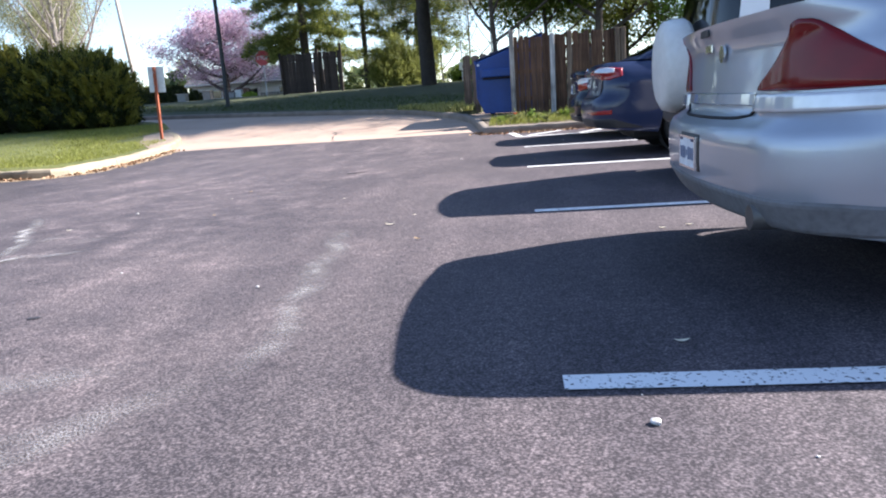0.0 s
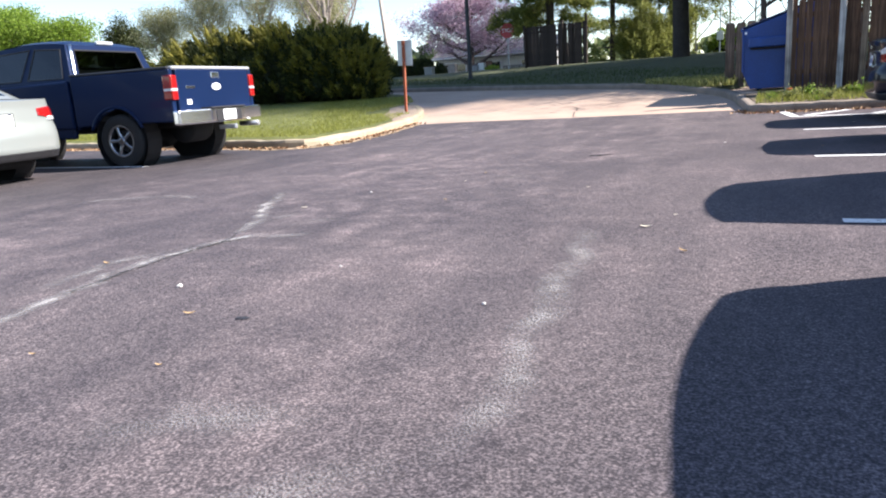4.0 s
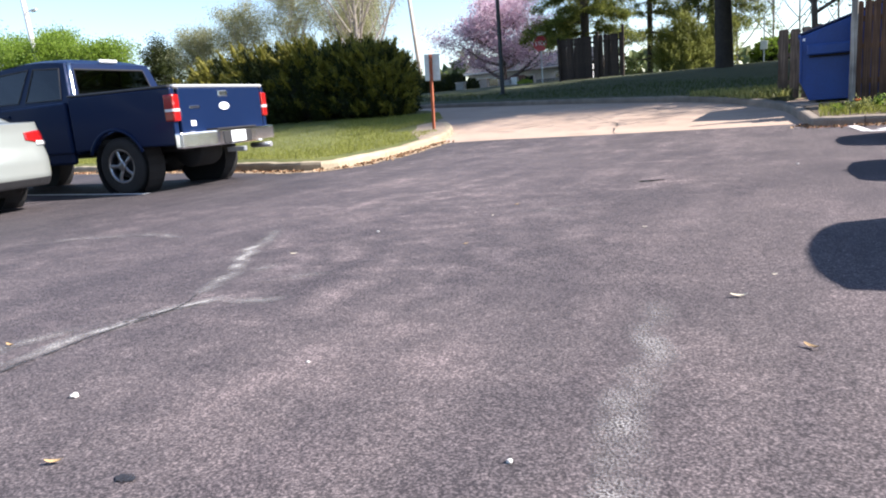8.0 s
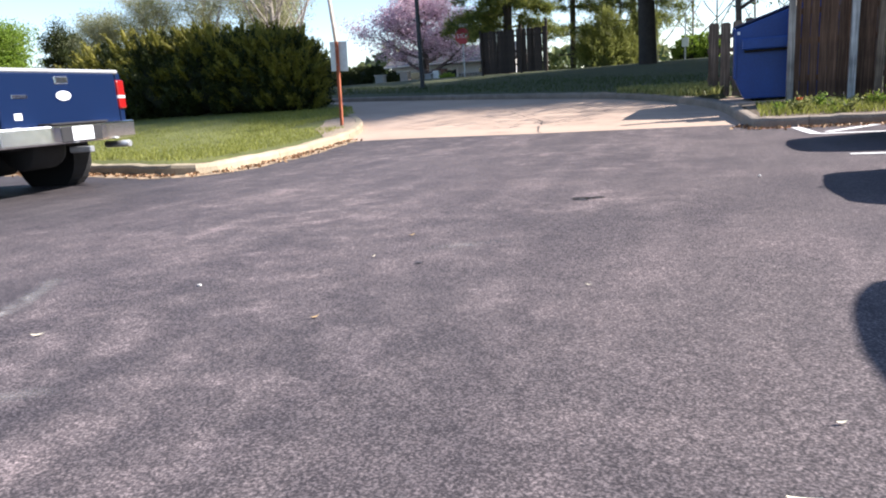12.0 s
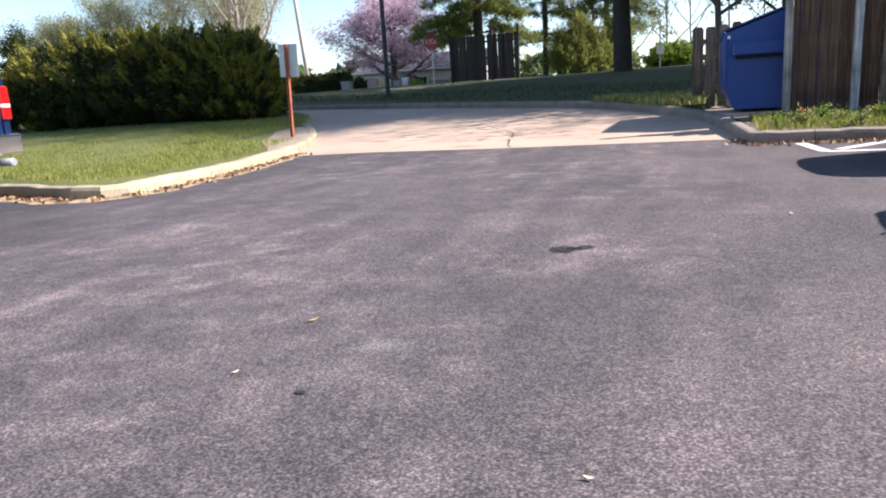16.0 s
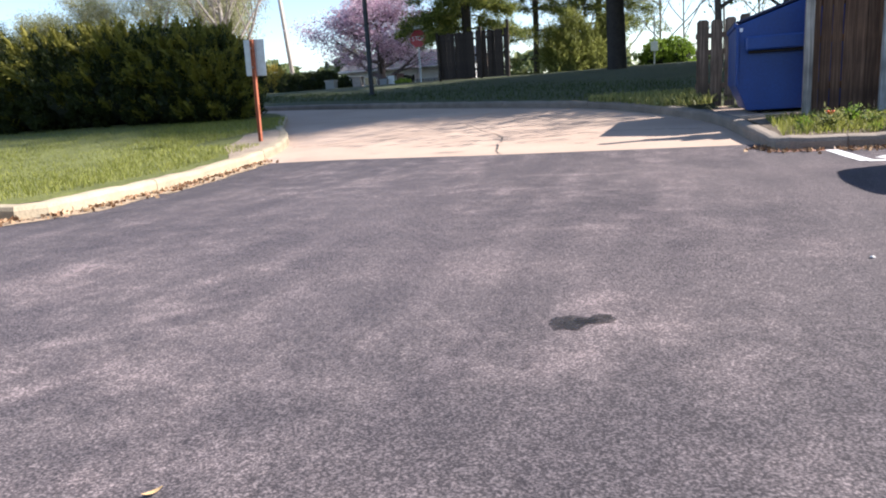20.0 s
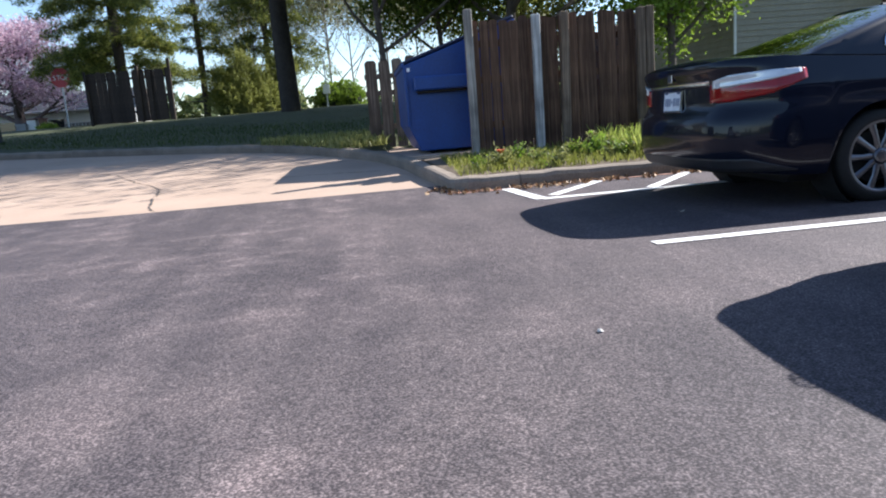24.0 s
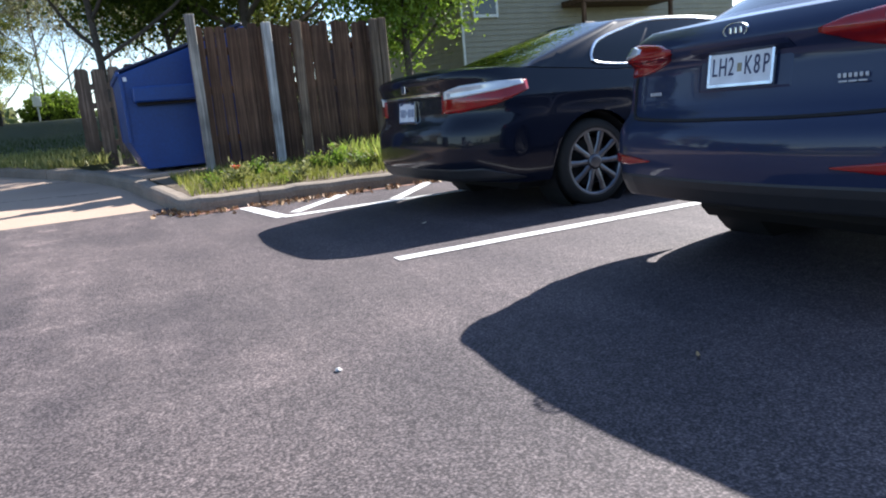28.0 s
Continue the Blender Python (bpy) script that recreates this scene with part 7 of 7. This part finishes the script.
for k, (pts, w) in enumerate((([(-3.78, 15.55), (-3.98, 16.2), (-4.08, 16.9), (-4.3, 17.7), (-4.9, 18.7), (-5.8, 20.2), (-7.5, 21.4)], 0.028), ([(-7.95, 17.3), (-6.3, 18.0), (-4.65, 18.9), (-3.0, 19.0), (-1.5, 19.0)], 0.03),
                              ([(-8.9, 19.4), (-7.4, 20.8), (-5.2, 22.0)], 0.03), ([(-12.5, 23.6), (-9.5, 23.0), (-6.5, 22.8)], 0.03), ([(-4.1, 17.0), (-2.6, 17.6), (-1.2, 17.4)], 0.03))):
    decal("concrete_crack", pts, w * 0.75, TAR, "dark filled crack across the concrete drive", "crack", 340 + k, amount=0.014, wobble=0.012, lift=0.006)


def blot(name, at, radii, material, label, seed, lift=0.0165):
    rng = random.Random(seed)
    n = 26
    verts = [(at[0], at[1], rise(*at) + lift)]
    for k in range(n):
        a = 2 * math.pi * k / n
        r = 1 + rng.uniform(-0.13, 0.13)
        x, y = at[0] + radii[0] * r * math.cos(a), at[1] + radii[1] * r * math.sin(a)
        verts.append((x, y, rise(x, y) + lift))
    return tagged(link(name, verts, [(0, k + 1, (k + 1) % n + 1) for k in range(n)], material), label, "stain", kind="structure")


OIL_SOLID = worn_material("oil_film", (0.014, 0.013, 0.014), 0.55, 0.12, 0.78, 9)
blot("oil_stain", (-1.86, 8.92), (0.075, 0.085), OIL_SOLID, "dark oil stain on the asphalt", 1)
blot("oil_stain", (-1.745, 8.975), (0.05, 0.062), OIL_SOLID, "dark oil stain on the asphalt", 2)
blot("oil_stain", (-1.80, 8.95), (0.045, 0.035), OIL_SOLID, "dark oil stain on the asphalt", 3, 0.0175)
for k, (x, y, r) in enumerate(((-1.96, 3.23, 0.03), (-2.3, 6.9, 0.02))):
    blot("oil_stain", (x, y), (r, r * 0.6), OIL, "faint dark drip stain on the asphalt", 20 + k)

PETAL = plain("pale_petal", (0.66, 0.60, 0.45), 0.7)
TWIG = plain("dry_leaf", (0.40, 0.27, 0.13), 0.8)
CHIP = plain("white_pebble", (0.5, 0.48, 0.45), 0.8)


def fallen_leaf(x, y, long, turn, material, label):
    """A curled fallen leaf."""
    bm = bmesh.new()
    rows = []
    for k in range(6):
        t = k / 5
        w = long * 0.17 * math.sin(math.pi * (0.08 + 0.86 * t))
        z = 0.004 + 0.18 * long * (2 * t - 1) ** 2
        rows.append([bm.verts.new((long * (t - 0.5), s * w, z + abs(s) * w * 0.5)) for s in (-1, 0, 1)])
    for a, b in zip(rows, rows[1:]):
        for k in (0, 1):
            bm.faces.new((a[k], a[k + 1], b[k + 1], b[k]))
    ob = part("fallen_leaf", bm, material)
    ob.matrix_world = pose(x, y, rise(x, y) + 0.013, 0, 0, turn)
    return tagged(ob, label, "leaf", "litter on the asphalt")


def pebble(x, y, size, seed):
    size *= 0.7
    rng = random.Random(seed)
    bm = bmesh.new()
    bmesh.ops.create_icosphere(bm, subdivisions=2, radius=size)
    for v in bm.verts:
        v.co *= 1 + rng.uniform(-0.22, 0.22)
        v.co.z *= 0.6
    ob = part("pebble", bm, CHIP)
    ob.matrix_world = pose(x, y, rise(x, y) + 0.012 + size * 0.5, 0, 0, rng.uniform(0, 360))
    return tagged(ob, "small pale pebble lying on the asphalt", "pebble", "litter on the asphalt")


for x, y, s, a in ((-0.732, 5.127, 0.065, 10), (-0.474, 4.586, 0.055, -35), (0.63, 2.69, 0.05, 5), (1.10, 4.62, 0.05, 10), (0.94, 4.56, 0.045, 0), (-2.22, 3.22, 0.05, 30), (-3.42, 3.84, 0.05, 0), (-1.9, 2.75, 0.03, 15), (-2.45, 2.7, 0.03, 20),
                   (-2.35, 6.0, 0.04, 60), (-2.62, 7.55, 0.05, 60), (-2.6, 7.0, 0.03, 80), (-0.62, 5.5, 0.03, 30), (-1.4, 6.6, 0.03, 0), (0.9, 12.6, 0.06, 20), (0.35, 9.4, 0.04, 50), (-3.35, 5.6, 0.05, 40)):
    fallen_leaf(x, y, s, a, PETAL if (x * 7 + y) % 2 < 1.2 else TWIG, "curled pale fallen leaf on the asphalt")
for k, (x, y, s) in enumerate(((-0.618, 10.041, 0.017), (0.445, 2.13, 0.019), (0.75, 1.96, 0.006), (-2.02, 4.03, 0.01), (-1.1, 3.61, 0.012), (-3.2, 6.35, 0.016), (-2.6, 3.55, 0.02), (0.44, 2.3, 0.004))):
    pebble(x, y, s, 50 + k)


# leaf litter along the kerbs
def litter(name, line, side, wide, count, seed, label):
    rng = np.random.default_rng(seed)
    pts = []
    for _ in range(count):
        i = rng.integers(0, len(line))
        s = side_of(line, i) * side
        d = abs(rng.normal()) * wide
        q = line[i] + s * (d + 0.02) + rng.normal(size=2) * 0.08
        pts.append((q[0], q[1], rise(q[0], q[1]) + 0.016 + rng.uniform(0, 0.018)))
    c = np.array(pts)
    ob = quad_mesh(name, leaf_quads(c, 0.06, 0.04, rng, 0, np.array([0, 0, -0.2])), leaf_material(name + "_leaf", [(0.12, 0.06, 0.03), (0.26, 0.15, 0.08), (0.42, 0.29, 0.17)], through=0.1))
    return tagged(ob, label, "leaf litter", kind="stuff")


near_island = [p for p in ISLAND if p[0] > -16 and p[1] < 15.6]
near_bed = [p for p in BANK if -0.6 < p[0] < 6 and p[1] < 15.4]
litter("leaf_litter", near_island, -1, 0.11, 1500, 11, "dry brown leaves gathered along the island kerb")
litter("leaf_litter", near_bed, 1, 0.045, 1000, 12, "dry reddish leaves gathered along the bed kerb")
strip = [p - side_of(near_island, i) * 0.17 for i, p in enumerate(near_island)]
tagged(link("dirt_strip", *stroke(strip, 0.34, 0.0165, 0.06, 5), worn_material("gutter_dirt", (0.33, 0.24, 0.15), 0.95, 0.36, 0.5, 9)), "sandy dirt washed along the kerb", "dirt", kind="structure")
strip = [p + side_of(near_bed, i) * 0.06 for i, p in enumerate(near_bed)]
tagged(link("dirt_strip", *stroke(strip, 0.11, 0.0165, 0.03, 6), worn_material("red_gutter_dirt", (0.26, 0.14, 0.10), 0.95, 0.36, 0.5, 9)), "reddish dirt along the bed kerb", "dirt", kind="structure")

# the planting bed before the fence
bed_rim = ((-0.40, 15.06), (7.5, 15.06), (7.5, 17.16), (0.0, 17.18), (-0.66, 17.2), (-0.52, 16.2), (-0.44, 15.5))
bed_soil = link("bed_soil", [(x, y, rise(x, y) + 0.142) for x, y in bed_rim], [tuple(range(7))], SOIL)
tagged(bed_soil, "dark soil of the planting bed", "soil", kind="structure")


def weed(x, y, z, size, leaf, seed, label):
    t = thing("weed", Matrix.Translation((x, y, z)), label, "weed", "weeds in the planting bed")
    rng = np.random.default_rng(seed)
    stems, c, outs = [], [], []
    for k in range(6):
        a = rng.uniform(0, 2 * math.pi)
        d = np.array([math.cos(a) * 0.6, math.sin(a) * 0.6, 1.0])
        h = size * rng.uniform(0.5, 1.1)
        pts = [np.zeros(3), d * h * 0.5, d * h * np.array([1.2, 1.2, 0.9])]
        stems.append((pts, [0.004, 0.003, 0.002]))
        for s in rng.uniform(0.15, 1.0, 24):
            c.append(d * h * s + rng.normal(size=3) * 0.03)
            outs.append(d * 0.4)
    for stem in stems:
        wood_mesh("stem", [stem], DARK_STEM, t)
    quad_mesh("leaves", leaf_quads(np.array(c), size * 0.34, size * 0.13, rng, 0.2, np.array(outs)), leaf, t)


DARK_STEM = plain("green_stem", (0.06, 0.09, 0.03), 0.7)
rng_w = random.Random(9)
for k in range(64):
    x = rng_w.uniform(-0.2, 3.4)
    y = rng_w.uniform(15.28, 16.2) + (0.3 if x > 1.5 else 0)
    weed(x, y, rise(x, y) + 0.15, rng_w.uniform(0.09, 0.22) * (1.3 if x > 0.9 else 0.85), (GRASS_DRY, FRESH, GRASS)[k % 3], 400 + k, "low leafy green weed by the kerb")
spots = scatter(2000, 1.7, 3.6, 15.45, 16.9, lambda x, y: x == x, lambda x, y: rise(x, y) + 0.16, 31)
blades("grass", spots, 0.24, 0.016, leaf_material("tall_grass_blade", [(0.14, 0.19, 0.03), (0.26, 0.32, 0.06), (0.40, 0.43, 0.11)], through=0.45), "tall bright grass growing by the fence end", 32)
spots = scatter(5200, -0.42, 3.2, 15.13, 17.0, lambda x, y: x == x, lambda x, y: rise(x, y) + 0.16, 33)
blades("grass", spots, 0.09, 0.011, GRASS, "thin grass in the planting bed", 34)
flower = thing("flower", Matrix.Translation((0.12, 15.55, rise(0, 15.55) + 0.15)), "orange-red flower in the planting bed", "flower")
link("stem", *tube_data([(0, 0, 0), (0.01, 0, 0.09), (0.0, 0, 0.17)], [0.005, 0.004, 0.004], 5), DARK_STEM, flower)
petals = plain("orange_petal", (0.80, 0.13, 0.03), 0.6)
for k in range(7):
    a = k * 0.9
    q = part("petal", prism([(0, -0.018), (0.045, -0.026), (0.06, 0.0), (0.045, 0.026), (0, 0.018)], "z", -0.002, 0.002), petals, flower)
    q.matrix_local = pose(0, 0, 0.17, 0, -40, math.degrees(a))

# grass on the bank
bank_poly = [(float(p[0]), float(p[1])) for p in BANK if p[0] < 0.5 and p[1] > 15.2] + [(-60, 60), (0.5, 60)]
bank_in = lambda x, y: inside(x, y, bank_poly)
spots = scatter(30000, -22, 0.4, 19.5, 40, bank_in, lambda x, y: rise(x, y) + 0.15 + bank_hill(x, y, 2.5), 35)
# blade colours darkened as well, for the same tree shade
blades("grass", spots, 0.06, 0.020, leaf_material("shaded_grass_blade", [(0.02, 0.036, 0.008), (0.04, 0.064, 0.013), (0.08, 0.105, 0.022)], through=0.3), "dark green grass on the bank", 36)
spots = scatter(2600, -3.4, -1.0, 19.6, 22.2, lambda x, y: bank_in(x, y) & ~bank_in(x - 1.5, y - 1.3), lambda x, y: rise(x, y) + 0.16, 37)
blades("grass", spots, 0.13, 0.03, GRASS_DRY, "pale weeds along the kerb of the bank", 38)
